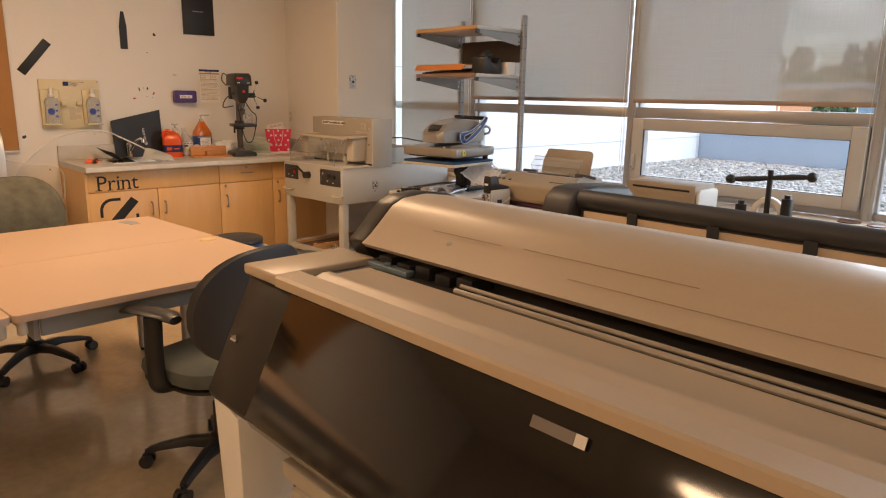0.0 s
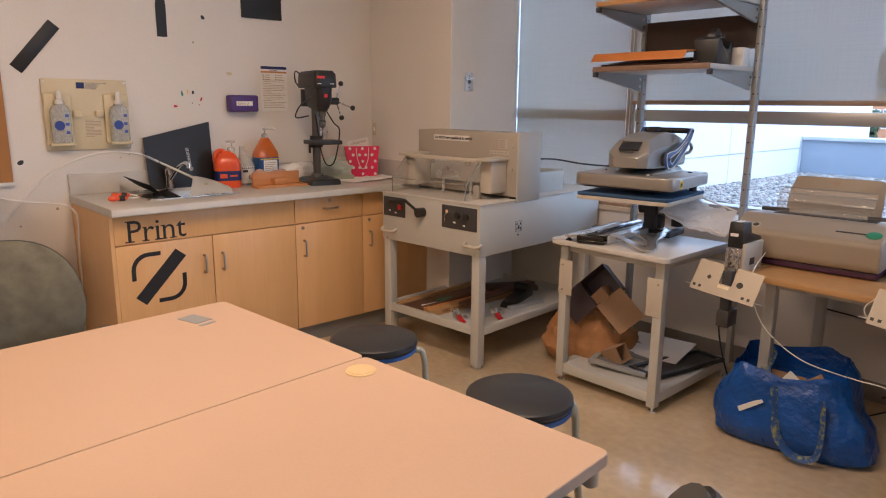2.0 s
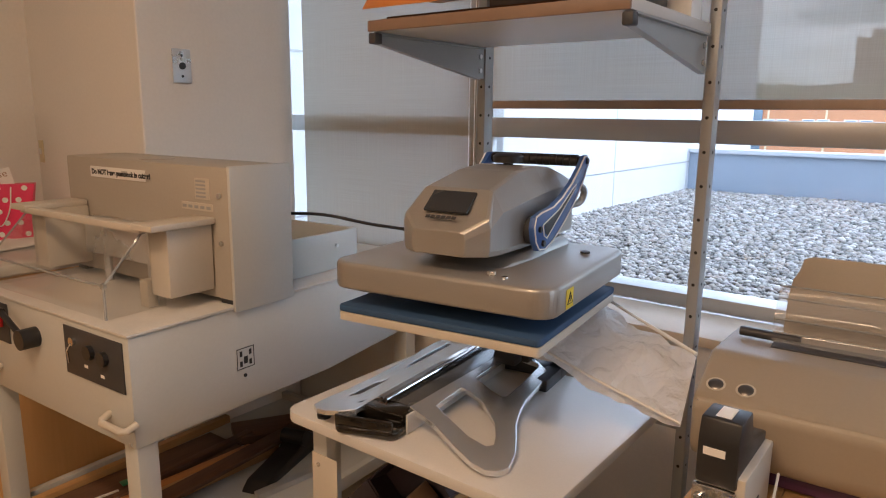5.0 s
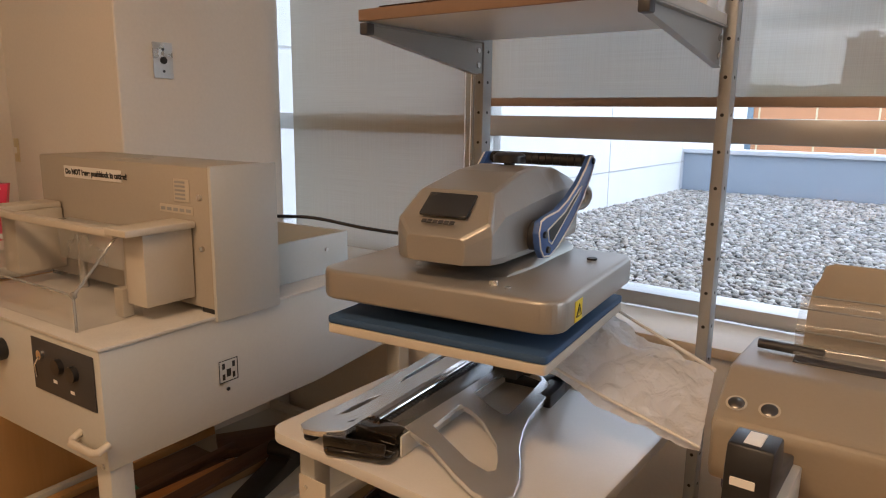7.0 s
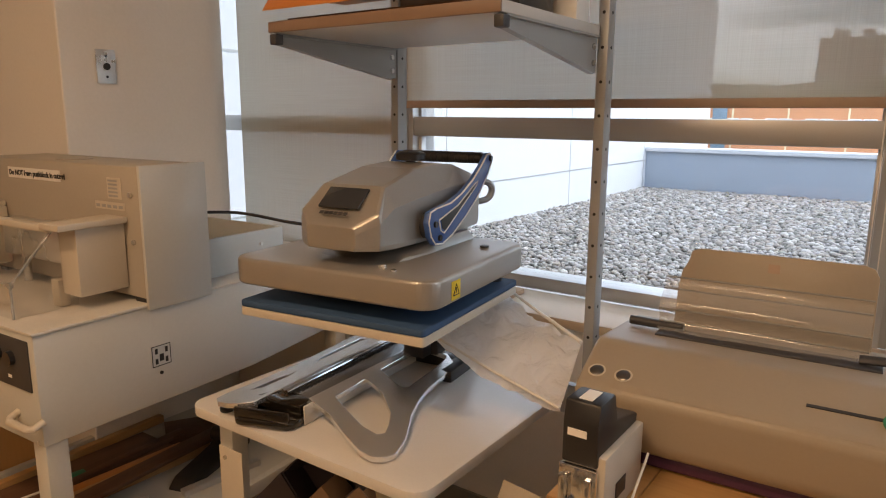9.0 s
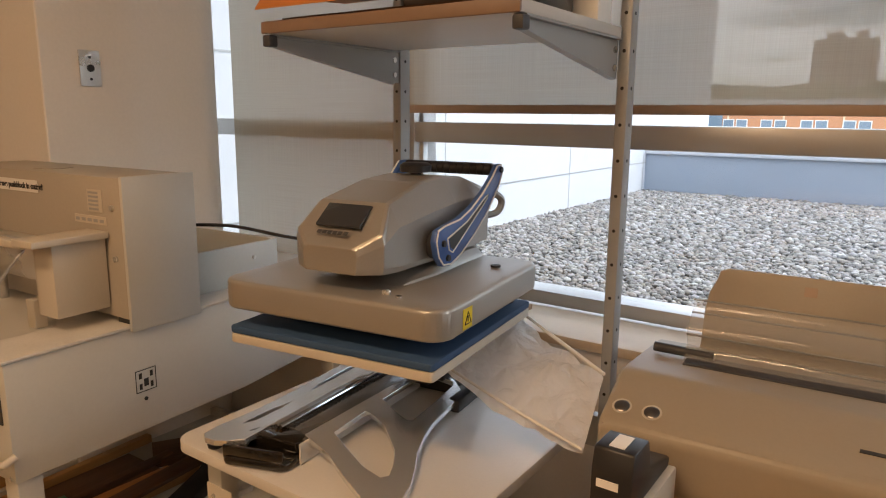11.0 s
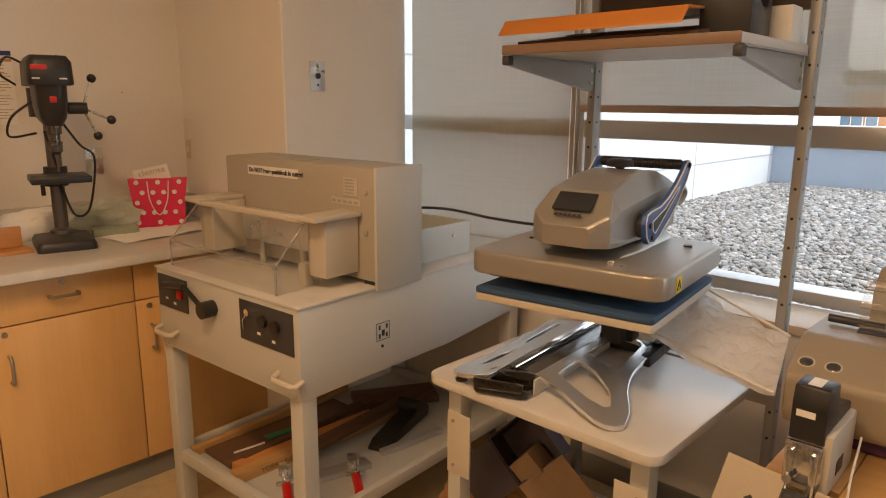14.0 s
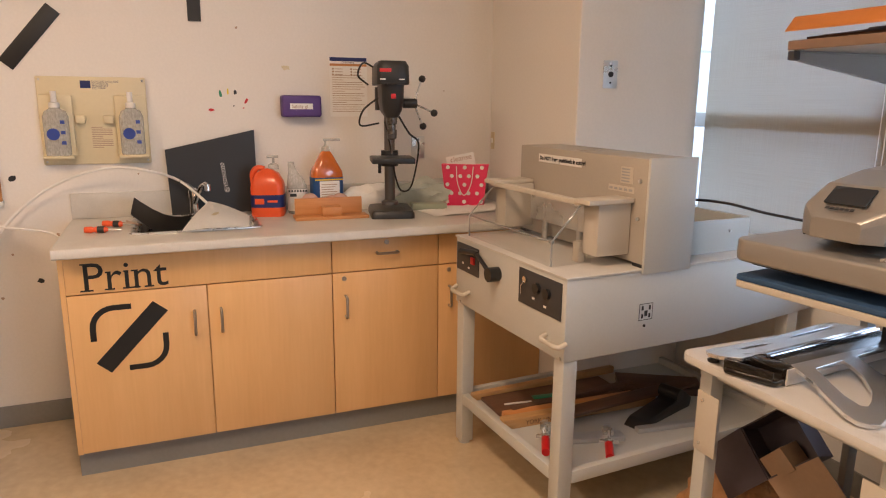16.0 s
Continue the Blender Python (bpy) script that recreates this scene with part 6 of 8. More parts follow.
# ---- trimmer: cast silver wings either side of a cutting rail ----
def trimmer():
    t = thing("rotary_trimmer", "silver cast paper trimmer with cut-out wings and bright rods", "paper trimmer", -2.64, 4.54, 0.766, 6)
    inv = t.matrix_world.inverted()
    L = 0.52
    bm = mesh()
    prism(bm, [(-0.062, 0.004), (0.034, 0.004), (0.034, 0.044), (-0.03, 0.044), (-0.062, 0.036)], "y", 0.03, L, 0.002)
    part("rail_body", bm, surface("dark_rail", (0.22, 0.225, 0.23), 0.25, metal=0.7, vary=0.06), t, "dull grey cutting rail")
    bm = mesh()
    box(bm, 0.0345, 0.0385, 0.012, L, 0.002, 0.043)
    part("side_plate", bm, "tabletop", t)
    for x, z in ((-0.058, 0.046), (-0.047, 0.050), (-0.036, 0.050)):
        bm = mesh()
        tube(bm, [(x, 0.04, z), (x, L - 0.005, z)], 0.0042, n=8)
        part("guide_rod", bm, "chrome", t, "bright guide rod")
    bm = mesh()
    for k in range(34):
        box(bm, -0.028, -0.021, 0.06 + 0.0133 * k, 0.069 + 0.0133 * k, 0.0442, 0.0475)
    part("teeth", bm, "black", t, kind="stuff")
    bm = mesh()
    prism(bm, [(-0.10, -0.052), (-0.085, -0.062), (0.025, -0.032), (0.036, -0.02), (0.032, 0.03), (-0.10, 0.012)], "z", 0.002, 0.020, 0.006)
    prism(bm, [(-0.095, 0.0), (0.030, 0.008), (0.030, 0.05), (-0.02, 0.06), (-0.08, 0.045)], "z", 0.018, 0.046, 0.008)
    prism(bm, [(-0.10, -0.050), (-0.094, -0.058), (0.028, -0.028), (0.026, -0.02)], "z", 0.014, 0.040, 0.003)
    part("end_block", bm, "gloss_black", t, "glossy black end block with a recess")

    def wing(outer, holes, fall):
        def put(x, y):
            q = inv @ Vector((x, y, 0.766))
            return bm.verts.new((q.x, q.y, 0.0))
        bm = mesh()
        edges = []
        for loop in [outer] + holes:
            n = len(loop)
            vs = [put(*v) for v in loop]
            edges += [bm.edges.new((vs[i], vs[(i + 1) % n])) for i in range(n)]
        bmesh.ops.triangle_fill(bm, use_beauty=True, use_dissolve=False, edges=edges)
        for v in bm.verts:
            v.co.z = 0.036 - fall * max(0.0, abs(v.co.x + 0.015) - 0.05)
        geo = bmesh.ops.extrude_face_region(bm, geom=list(bm.faces))
        bmesh.ops.translate(bm, verts=[g for g in geo["geom"] if isinstance(g, bmesh.types.BMVert)], vec=(0, 0, 0.012))
        return bm
    outer = [(-2.622, 4.585), (-2.54, 4.567), (-2.47, 4.535), (-2.416, 4.515), (-2.385, 4.514), (-2.366, 4.53), (-2.359, 4.556), (-2.376, 4.606), (-2.402, 4.652), (-2.431, 4.697), (-2.457, 4.755), (-2.476, 4.81), (-2.492, 4.89), (-2.508, 4.976), (-2.561, 5.015), (-2.655, 5.05)]
    h1 = [(-2.588, 4.632), (-2.603, 4.744), (-2.57, 4.738), (-2.533, 4.723), (-2.467, 4.671), (-2.436, 4.628), (-2.421, 4.598), (-2.428, 4.582), (-2.472, 4.585), (-2.535, 4.609)]
    h2 = [(-2.612, 4.81), (-2.632, 4.985), (-2.622, 4.998), (-2.559, 5.004), (-2.548, 4.99), (-2.531, 4.904), (-2.513, 4.79), (-2.521, 4.779), (-2.553, 4.786)]
    part("wing", wing(outer, [h1, h2], 0.14), "press_silver", t, "cast silver side wing with two openings", bevel=0.0015, smooth=False)
    outer2 = [(-2.70, 4.505), (-2.73, 4.485), (-2.76, 4.478), (-2.79, 4.48), (-2.815, 4.495), (-2.822, 4.53), (-2.818, 4.60), (-2.82, 4.68), (-2.832, 4.78), (-2.85, 4.88), (-2.868, 4.98), (-2.865, 5.03), (-2.755, 5.04)]
    h3 = [(-2.762, 4.58), (-2.765, 4.66), (-2.774, 4.69), (-2.782, 4.66), (-2.783, 4.61), (-2.778, 4.56)]
    h4 = [(-2.785, 4.76), (-2.806, 4.97), (-2.825, 4.975), (-2.815, 4.88), (-2.802, 4.80)]
    part("wing", wing(outer2, [h3, h4], 0.16), "press_silver", t, "cast silver side wing", bevel=0.0015, smooth=False)
    for x, y in ((-2.395, 4.55), (-2.53, 4.985), (-2.80, 4.51), (-2.845, 4.99)):
        q = inv @ Vector((x, y, 0.766))
        bm = mesh()
        lathe(bm, [(0.015, 0), (0.016, 0.006), (0.010, 0.008), (0.009, 0.013)], (q.x, q.y, 0), n=16)
        part("foot", bm, "black", t)


M["press_silver"] = surface("cast_silver", (0.82, 0.83, 0.84), 0.24, metal=0.85, vary=0.05, fine=300, bump=0.08)
trimmer()

film_ = thing("pale_film", "crumpled pale plastic film draped off the workstation", "film", 0, 0, 0)
bm = mesh()
A, B, C, D = Vector((-2.49, 5.15, 0.97)), Vector((-2.522, 4.87, 0.905)), Vector((-2.122, 4.76, 0.856)), Vector((-2.145, 4.90, 0.945))
g = []
for i in range(31):
    row_ = []
    for k in range(25):
        u, v = i / 30, k / 24
        p = A.lerp(D, u).lerp(B.lerp(C, u), v)
        n = noise.fractal(Vector((u * 3.0, v * 2.5, 0.3)), 1.0, 2.0, 4) * 0.022 + noise.fractal(Vector((u * 9 + v * 5, v * 6 - u * 3, 1.3)), 1.0, 2.0, 3) * 0.007
        p = p + Vector((0.25, -0.4, 0.88)) * n + Vector((0, 0, 0.04 * math.sin(math.pi * v) * (1 - u) - 0.045 * math.sin(math.pi * u) * (1 - v) * 0.3))
        p.z -= 0.03 * math.sin(math.pi * u) * v
        p.z = max(p.z, 0.769)
        row_.append(bm.verts.new(p))
    g.append(row_)
for a, b in zip(g, g[1:]):
    for k in range(24):
        bm.faces.new((a[k], a[k + 1], b[k + 1], b[k]))
part("sheet", bm, "foil", film_)
bm = mesh()
tube(bm, [A + Vector((0, 0, 0.004)), A.lerp(D, 0.5) + Vector((0, 0, 0.003)), D + Vector((0, 0, 0.004))], 0.004, n=6)
tube(bm, [B + Vector((0, 0, 0.004)), B.lerp(C, 0.5) + Vector((0, 0, 0.0)), C + Vector((0, 0, 0.004))], 0.003, n=6)
part("hem", bm, "white", film_)
wb = thing("ledge_board", "brown board lying on the window ledge", "board", -2.95, 5.56, 0.80, 0)
bm = mesh()
box(bm, -0.9, 0.25, -0.05, 0.12, 0, 0.018, 0.002)
part("board", bm, "cardboard", wb)

# ---- under the workstation ----
bagk = thing("kraft_bag", "crumpled brown paper bag full of scraps under the table", "bag", -2.90, 4.88, 0.0, 10)
bm = mesh()
bmesh.ops.create_icosphere(bm, subdivisions=5, radius=1.0)
for v in bm.verts:
    q = v.co.copy()
    n = noise.fractal(q * 1.7 + Vector((1, 5, 2)), 0.9, 2.1, 5)
    r = abs(noise.noise(q * 3.1)) * 0.25
    k = 1 + 0.14 * n - 0.5 * r
    z = (max(q.z, -0.75) + 0.75) / 1.75
    v.co = Vector((q.x * 0.27 * k * (1.1 - 0.45 * z), q.y * 0.22 * k * (1.1 - 0.4 * z), max(0.001, z * 0.40 * (1 + 0.12 * n))))
part("paper_body", bm, "kraft", bagk)


def open_box(name, label, m, w, d, h, mat, flaps=True, inner=None):
    b = new(name)
    b.matrix_world = m
    tagged(b, label, "box")
    bm = mesh()
    t = 0.004
    box(bm, -w / 2, w / 2, -d / 2, d / 2, 0, t)
    for x in (-w / 2, w / 2 - t):
        box(bm, x, x + t, -d / 2, d / 2, t, h)
    for y in (-d / 2, d / 2 - t):
        box(bm, -w / 2 + t, w / 2 - t, y, y + t, t, h)
    part("body", bm, mat, b)
    if flaps:
        for s, ang in ((1, 50), (-1, 35)):
            bm = mesh()
            box(bm, 0, d * 0.42, -w / 2, w / 2, 0, t)
            part("flap", bm, inner or mat, b, m=Matrix.Translation((0, s * d / 2, h)) @ pose(0, 0, 0, 0, 0, 90 * s) @ pose(0, 0, 0, 0, -ang, 0))
    return b


M["dark_card"] = surface("dark_printed_card", (0.06, 0.045, 0.055), 0.5, vary=0.15, scale=8)
ct = open_box("carton", "dark printed carton with its flaps open, tipped on the paper bag", pose(-2.79, 4.84, 0.47, 72, 0, 14) @ pose(0, 0, 0, 0, 0, 47), 0.16, 0.16, 0.10, "dark_card", False)
for ax, mt, ln in (("x", "dark_card", 0.16), ("y", "cardboard", 0.19)):
    bm = mesh()
    if ax == "x":
        box(bm, -ln, 0, -0.08, 0.08, 0, 0.004)
        part("flap", bm, mt, ct, m=Matrix.Translation((-0.08, 0, 0.10)) @ pose(0, 0, 0, 0, -12, 0))
    else:
        box(bm, -0.08, 0.08, -ln, 0, 0, 0.004)
        part("flap", bm, mt, ct, "pale inside of a carton flap", m=Matrix.Translation((0, -0.08, 0.10)) @ pose(0, 0, 0, 14, 0, 0))
bm = mesh()
box(bm, -0.05, 0.03, -0.07, 0.0, 0.03, 0.12, 0.003)
part("filler", bm, "cardboard", ct, m=pose(0, 0, 0, 10, -12, 0))
open_box("carton", "little brown box lying beside the paper bag", pose(-2.68, 4.75, 0.125, 20, 60, 12), 0.09, 0.08, 0.11, "cardboard", False)
fr1 = thing("screen_frame", "grey framed tray leaning on the bottom shelf", "frame", -2.62, 4.85, 0.10, 14)
bm = mesh()
for a in ((-0.15, 0.15, -0.22, -0.19), (-0.15, 0.15, 0.19, 0.22), (-0.15, -0.12, -0.19, 0.19), (0.12, 0.15, -0.19, 0.19)):
    box(bm, a[0], a[1], a[2], a[3], 0, 0.022, 0.004)
part("frame", bm, "tower", fr1, m=pose(0, 0, 0.012, 0, 4, 0))
bm = mesh()
for k in range(4):
    box(bm, -0.12, 0.12, -0.17 + 0.09 * k, -0.11 + 0.09 * k, 0.006, 0.010, 0.002)
box(bm, -0.12, 0.12, -0.19, 0.19, 0.002, 0.005)
part("panel", bm, surface("smoky_mesh", (0.16, 0.155, 0.15), 0.35, vary=0.1), fr1, m=pose(0, 0, 0.012, 0, 4, 0))
fr2 = thing("screen_frame", "dark empty frame lying on the bottom shelf", "frame", -2.40, 4.95, 0.10, -12)
bm = mesh()
for a in ((-0.09, 0.09, -0.26, -0.235), (-0.09, 0.09, 0.235, 0.26), (-0.09, -0.065, -0.235, 0.235), (0.065, 0.09, -0.235, 0.235)):
    box(bm, a[0], a[1], a[2], a[3], 0, 0.02, 0.003)
box(bm, -0.064, 0.064, -0.234, 0.234, 0.002, 0.008)
part("frame", bm, "black", fr2, m=pose(0, 0, 0.006, 0, 0, 0))
wbd = thing("white_board", "white board lying on the bottom shelf", "board", -2.55, 5.07, 0.10, 8)
bm = mesh()
box(bm, -0.20, 0.13, -0.16, 0.14, 0.0005, 0.005)
part("board", bm, "paper", wbd, m=pose(0, 0, 0.03, 5, 0, 0))
# ---- maple desk under the window ----
DT = 0.73
desk = thing("maple_desk", "maple topped desk with pale steel legs under the window", "desk", 0, 0, 0)
bm = mesh()
box(bm, -1.96, 0.55, 4.64, 5.46, DT - 0.028, DT, 0.004)
part("desktop", bm, "plank", desk, "pale maple desktop")
for x in (-1.92, -0.72, 0.48):
    for y in (4.74, 5.38):
        bm = mesh()
        box(bm, x, x + 0.045, y, y + 0.045, 0.0, DT - 0.0285, 0.004)
        part("leg", bm, "grey_metal", desk)
bm = mesh()
box(bm, -1.875, 0.48, 5.39, 5.41, 0.50, DT - 0.03, 0.002)
box(bm, -1.875, 0.48, 4.76, 4.78, 0.66, DT - 0.03, 0.002)
part("rail", bm, "grey_metal", desk)


M["feed_film"] = clear("feed_film", (0.9, 0.9, 0.9), 0.12, 1.7, milk=0.22)


# ---- binding machine ----
def binder():
    b = thing("binding_machine", "warm grey binding machine with a plum base and clear feed", "binding machine", -1.845, 5.07, DT, 3)
    w = 0.295
    bm = mesh()
    box(bm, -w + 0.02, w - 0.01, -0.19, 0.19, 0.004, 0.035, 0.01)
    part("base", bm, "purple_dark", b, "dark plum base")
    for s in (-0.22, 0.22):
        bm = mesh()
        cyl(bm, (s, -0.14, 0), (s, -0.14, 0.004), 0.015, n=12)
        cyl(bm, (s, 0.14, 0), (s, 0.14, 0.004), 0.015, n=12)
        part("foot", bm, "black", b)
    bm = mesh()
    prof = [(-0.205, 0.036), (-0.218, 0.06), (-0.222, 0.145), (-0.212, 0.16), (-0.205, 0.165), (-0.10, 0.215), (-0.085, 0.218), (0.18, 0.20), (0.205, 0.17), (0.205, 0.036)]
    prism(bm, prof, "x", -w, w, 0.010, 3)
    part("body", bm, "binder_grey", b, "warm grey casing")
    slope = Matrix.Translation((0, -0.155, 0.1895)) @ pose(0, 0, 0, 25.5, 0, 0)
    bm = mesh()
    box(bm, 0.11, 0.232, -0.012, -0.006, -0.001, 0.0016)
    part("slot", bm, "dark", b, "pointer slot", m=slope)
    bm = mesh()
    lathe(bm, [(0.025, -0.001), (0.025, 0.003), (0.021, 0.005)], (0.252, -0.012, 0), n=24, sx=1.15)
    part("dial", bm, "green", b, "green oval dial", m=slope)
    for x in (-0.262, -0.208):
        bm = mesh()
        lathe(bm, [(0.014, -0.002), (0.014, 0.002), (0.010, 0.0045)], (x, -0.03, 0), n=18)
        part("button", bm, "dark_steel", b, "round bronze button", m=slope)
        bm = mesh()
        bmesh.ops.create_circle(bm, cap_ends=True, radius=0.018, segments=20, matrix=pose(x, -0.03, 0.0012))
        part("ring", bm, "beige_light", b, m=slope)
    bm = mesh()
    box(bm, -0.20, 0.22, 0.0, 0.06, 0.208, 0.216, 0.002)
    part("throat", bm, "dark", b)
    bm = mesh()
    tube(bm, [(-0.27, 0.055, 0.222), (-0.15, 0.05, 0.222)], 0.010, n=10)
    part("lever", bm, "dark", b, "dark grey lever")
    bm = mesh()
    tube(bm, [(0.18, 0.03, 0.224), (0.24, 0.03, 0.228), (0.335, 0.03, 0.215)], 0.010, n=10, flat=0.7)
    part("lever", bm, "dark", b, "dark grey lever")
    bm = mesh()
    out = [(-0.20, 0.0), (0.20, 0.0), (0.20, 0.16), (0.19, 0.178), (0.17, 0.185), (-0.16, 0.185), (-0.178, 0.178), (-0.185, 0.15), (-0.195, 0.13), (-0.20, 0.09)]
    prism(bm, out, "y", 0.0, 0.008, 0.002)
    part("paper_rest", bm, "binder_grey", b, "tall rounded paper rest", m=Matrix.Translation((0, 0.165, 0.195)) @ pose(0, 0, 0, -14, 0, 0))
    bm = mesh()
    box(bm, -0.012, 0.012, -0.001, 0.0, 0.145, 0.165)
    part("print", bm, "rail", b, m=Matrix.Translation((0, 0.165, 0.195)) @ pose(0, 0, 0, -14, 0, 0))
    bm = mesh()
    g = []
    for i in range(13):
        u = i / 12
        y, z = 0.030 + 0.05 * u + 0.012 * math.sin(u * 9), 0.212 + 0.115 * u
        g.append([bm.verts.new((-0.205 + 0.40 * k / 4, y, z + 0.004 * math.sin(k))) for k in range(5)])
    for a, c in zip(g, g[1:]):
        for k in range(4):
            bm.faces.new((a[k], a[k + 1], c[k + 1], c[k]))
    sheet = part("clear_sheet", bm, "feed_film", b, "rippled clear plastic sheet")
    # Pale tubes along the ripples stand in for the film's bright highlights.
    for u in (0.18, 0.45, 0.78, 1.0):
        bm = mesh()
        y, z = 0.030 + 0.05 * u + 0.012 * math.sin(u * 9), 0.212 + 0.115 * u
        tube(bm, [(-0.205, y, z), (0.195, y, z + 0.001)], 0.0022, n=6)
        part("ridge", bm, "hood_rim", sheet)
    bm = mesh()
    box(bm, w - 0.002, w + 0.06, -0.05, 0.10, 0.008, 0.05, 0.006)
    part("drawer", bm, "purple", b, "purple chip drawer")


binder()


# ---- saddle staplers ----
def stapler(x, y):
    s = thing("saddle_stapler", "electric stapler with a black head and a slanted steel plate", "stapler", x, y, DT, 0, group="electric staplers")
    bm = mesh()
    box(bm, -0.030, 0.045, -0.02, 0.16, 0.002, 0.125, 0.004)
    part("housing", bm, "beige_light", s)
    bm = mesh()
    prism(bm, [(-0.026, 0.105), (0.155, 0.105), (0.16, 0.14), (0.06, 0.165), (0.045, 0.215), (-0.018, 0.215), (-0.026, 0.18)], "x", -0.032, 0.032, 0.004)
    part("head", bm, "black", s, "black plastic head")
    bm = mesh()
    box(bm, -0.012, 0.012, -0.010, 0.035, 0.2155, 0.2165)
    part("label_card", bm, "paper", s, "small white label")
    bm = mesh()
    box(bm, -0.022, 0.012, -0.0275, -0.0265, 0.155, 0.168)
    part("label_card", bm, "paper", s, "small white label")
    bm = mesh()
    box(bm, -0.034, 0.034, -0.032, -0.021, 0.02, 0.104, 0.003)
    box(bm, -0.028, -0.016, -0.045, -0.032, 0.0, 0.09, 0.002)
    box(bm, 0.016, 0.028, -0.045, -0.032, 0.0, 0.09, 0.002)
    cyl(bm, (-0.02, -0.046, 0.03), (-0.02, -0.05, 0.03), 0.009, n=14)
    part("magazine", bm, "chrome", s, "bright steel magazine")
    bm = mesh()
    box(bm, 0.0455, 0.0465, 0.03, 0.075, 0.03, 0.06)
    part("window", bm, "black", s)
    bm = mesh()
    box(bm, -0.02, 0.02, -0.075, -0.04, -0.215, 0.01, 0.004)
    box(bm, -0.025, 0.03, -0.09, 0.0, -0.235, -0.16, 0.008)
    part("anvil_post", bm, "dark", s)
    # slanted plate with openings, made of strips
    tilt = Matrix.Translation((0, -0.075, -0.035)) @ pose(0, 0, 0, -28, 6, 0)
    bm = mesh()
    for a, b, c, d in ((-0.140, -0.028, -0.07, 0.07), (0.028, 0.140, -0.07, 0.07), (-0.028, 0.028, -0.07, -0.015)):
        box(bm, a, b, -0.0015, 0.0015, c, d)
    plate_ = part("plate", bm, "plate_steel", s, "slanted bare steel plate", m=tilt)
    for px, pz, r in ((-0.075, 0.0, 0.011), (0.06, 0.0, 0.014)):
        bm = mesh()
        cyl(bm, (px, -0.0022, pz), (px, 0.0022, pz), r, n=4 if px < 0 else 12)
        part("hole", bm, "ink", plate_, m=tilt)
    for px in (-0.125, -0.10, 0.09, 0.115):
        bm = mesh()
        box(bm, px - 0.006, px + 0.006, -0.0022, 0.0022, -0.055, -0.043)
        part("hole", bm, "ink", plate_, m=tilt)
    bm = mesh()
    box(bm, -0.026, 0.022, -0.0024, -0.0016, -0.034, -0.021)
    part("name_plate", bm, "cream", plate_, m=tilt)
    bm = mesh()
    tube(bm, [(-0.17, 0.006, -0.052), (0.17, 0.006, -0.052)], 0.003, n=6)
    part("rod", bm, "steel", plate_, m=tilt)
    return s


M["plate_steel"] = surface("bare_steel_plate", (0.34, 0.295, 0.235), 0.4, metal=0.4, vary=0.06, fine=150, bump=0.06)
stapler(-2.02, 4.65)
stapler(-1.335, 4.665)
# a wooden lip that carries the first stapler beside the desk
lip = thing("clamp_block", "maple block carrying the stapler at the desk's end", "block", 0, 0, 0)
bm = mesh()
box(bm, -2.10, -1.9605, 4.67, 4.95, DT - 0.028, DT + 0.0015, 0.003)
part("block", bm, "plank", lip)

# cables
def cable(label, pts, r=0.004, mat="black", n=10):
    c = thing("cable", label, "cable", 0, 0, 0, group="cables by the desk")
    bm = mesh()
    tube(bm, curve(pts, n), r, n=7)
    part("cord", bm, mat, c)


cable("thin white cable hanging off the maple desk", [(-1.96, 4.80, 0.80), (-1.945, 4.66, 0.745), (-1.93, 4.62, 0.66), (-1.86, 4.62, 0.52), (-1.72, 4.66, 0.41), (-1.55, 4.72, 0.365), (-1.42, 4.76, 0.345), (-1.33, 4.80, 0.27), (-1.30, 4.85, 0.17), (-1.36, 4.88, 0.13), (-1.37, 4.86, 0.25), (-1.31, 4.82, 0.40), (-1.30, 4.80, 0.55)], 0.0024, "white")
cable("thin white cable looping on the desk edge", [(-1.20, 5.0, 0.735), (-1.32, 4.80, 0.80), (-1.42, 4.68, 0.76), (-1.50, 4.61, 0.70), (-1.47, 4.60, 0.64), (-1.38, 4.61, 0.62)], 0.0024, "white")
cable("black cable dropping from the stapler to the floor", [(-2.06, 4.66, 0.60), (-2.075, 4.67, 0.45), (-2.07, 4.78, 0.22), (-2.06, 4.92, 0.06), (-2.02, 5.05, 0.006), (-1.85, 5.12, 0.005)], 0.0036)
cable("black cable running behind the blue bag", [(-1.22, 5.47, 0.40), (-1.28, 5.36, 0.28), (-1.42, 5.25, 0.14), (-1.62, 5.18, 0.02), (-1.72, 5.2, 0.005)], 0.004)
cable("black cable looping under the desk", [(-1.16, 5.47, 0.42), (-1.25, 5.30, 0.30), (-1.50, 5.38, 0.50), (-1.60, 5.4, 0.56), (-1.45, 5.36, 0.34), (-1.40, 5.3, 0.20), (-1.55, 5.25, 0.12)], 0.004)
cable("black cable lying along the floor", [(-1.40, 5.22, 0.005), (-1.15, 5.10, 0.005), (-0.8, 5.05, 0.005), (-0.3, 5.1, 0.005)], 0.0036)
cable("grey cable along the wall under the desk", [(-1.9, 5.485, 0.42), (-1.6, 5.488, 0.40), (-1.3, 5.488, 0.38), (-1.05, 5.47, 0.42), (-0.8, 5.47, 0.33), (-0.5, 5.485, 0.22)], 0.004)
ro = thing("wall_outlet", "grey double outlet box with plugs under the desk", "outlet", -1.16, LOWY, 0.40)
bm = mesh()
box(bm, -0.13, 0.13, -0.03, -0.001, -0.07, 0.07, 0.004)
part("box", bm, "tower", ro)
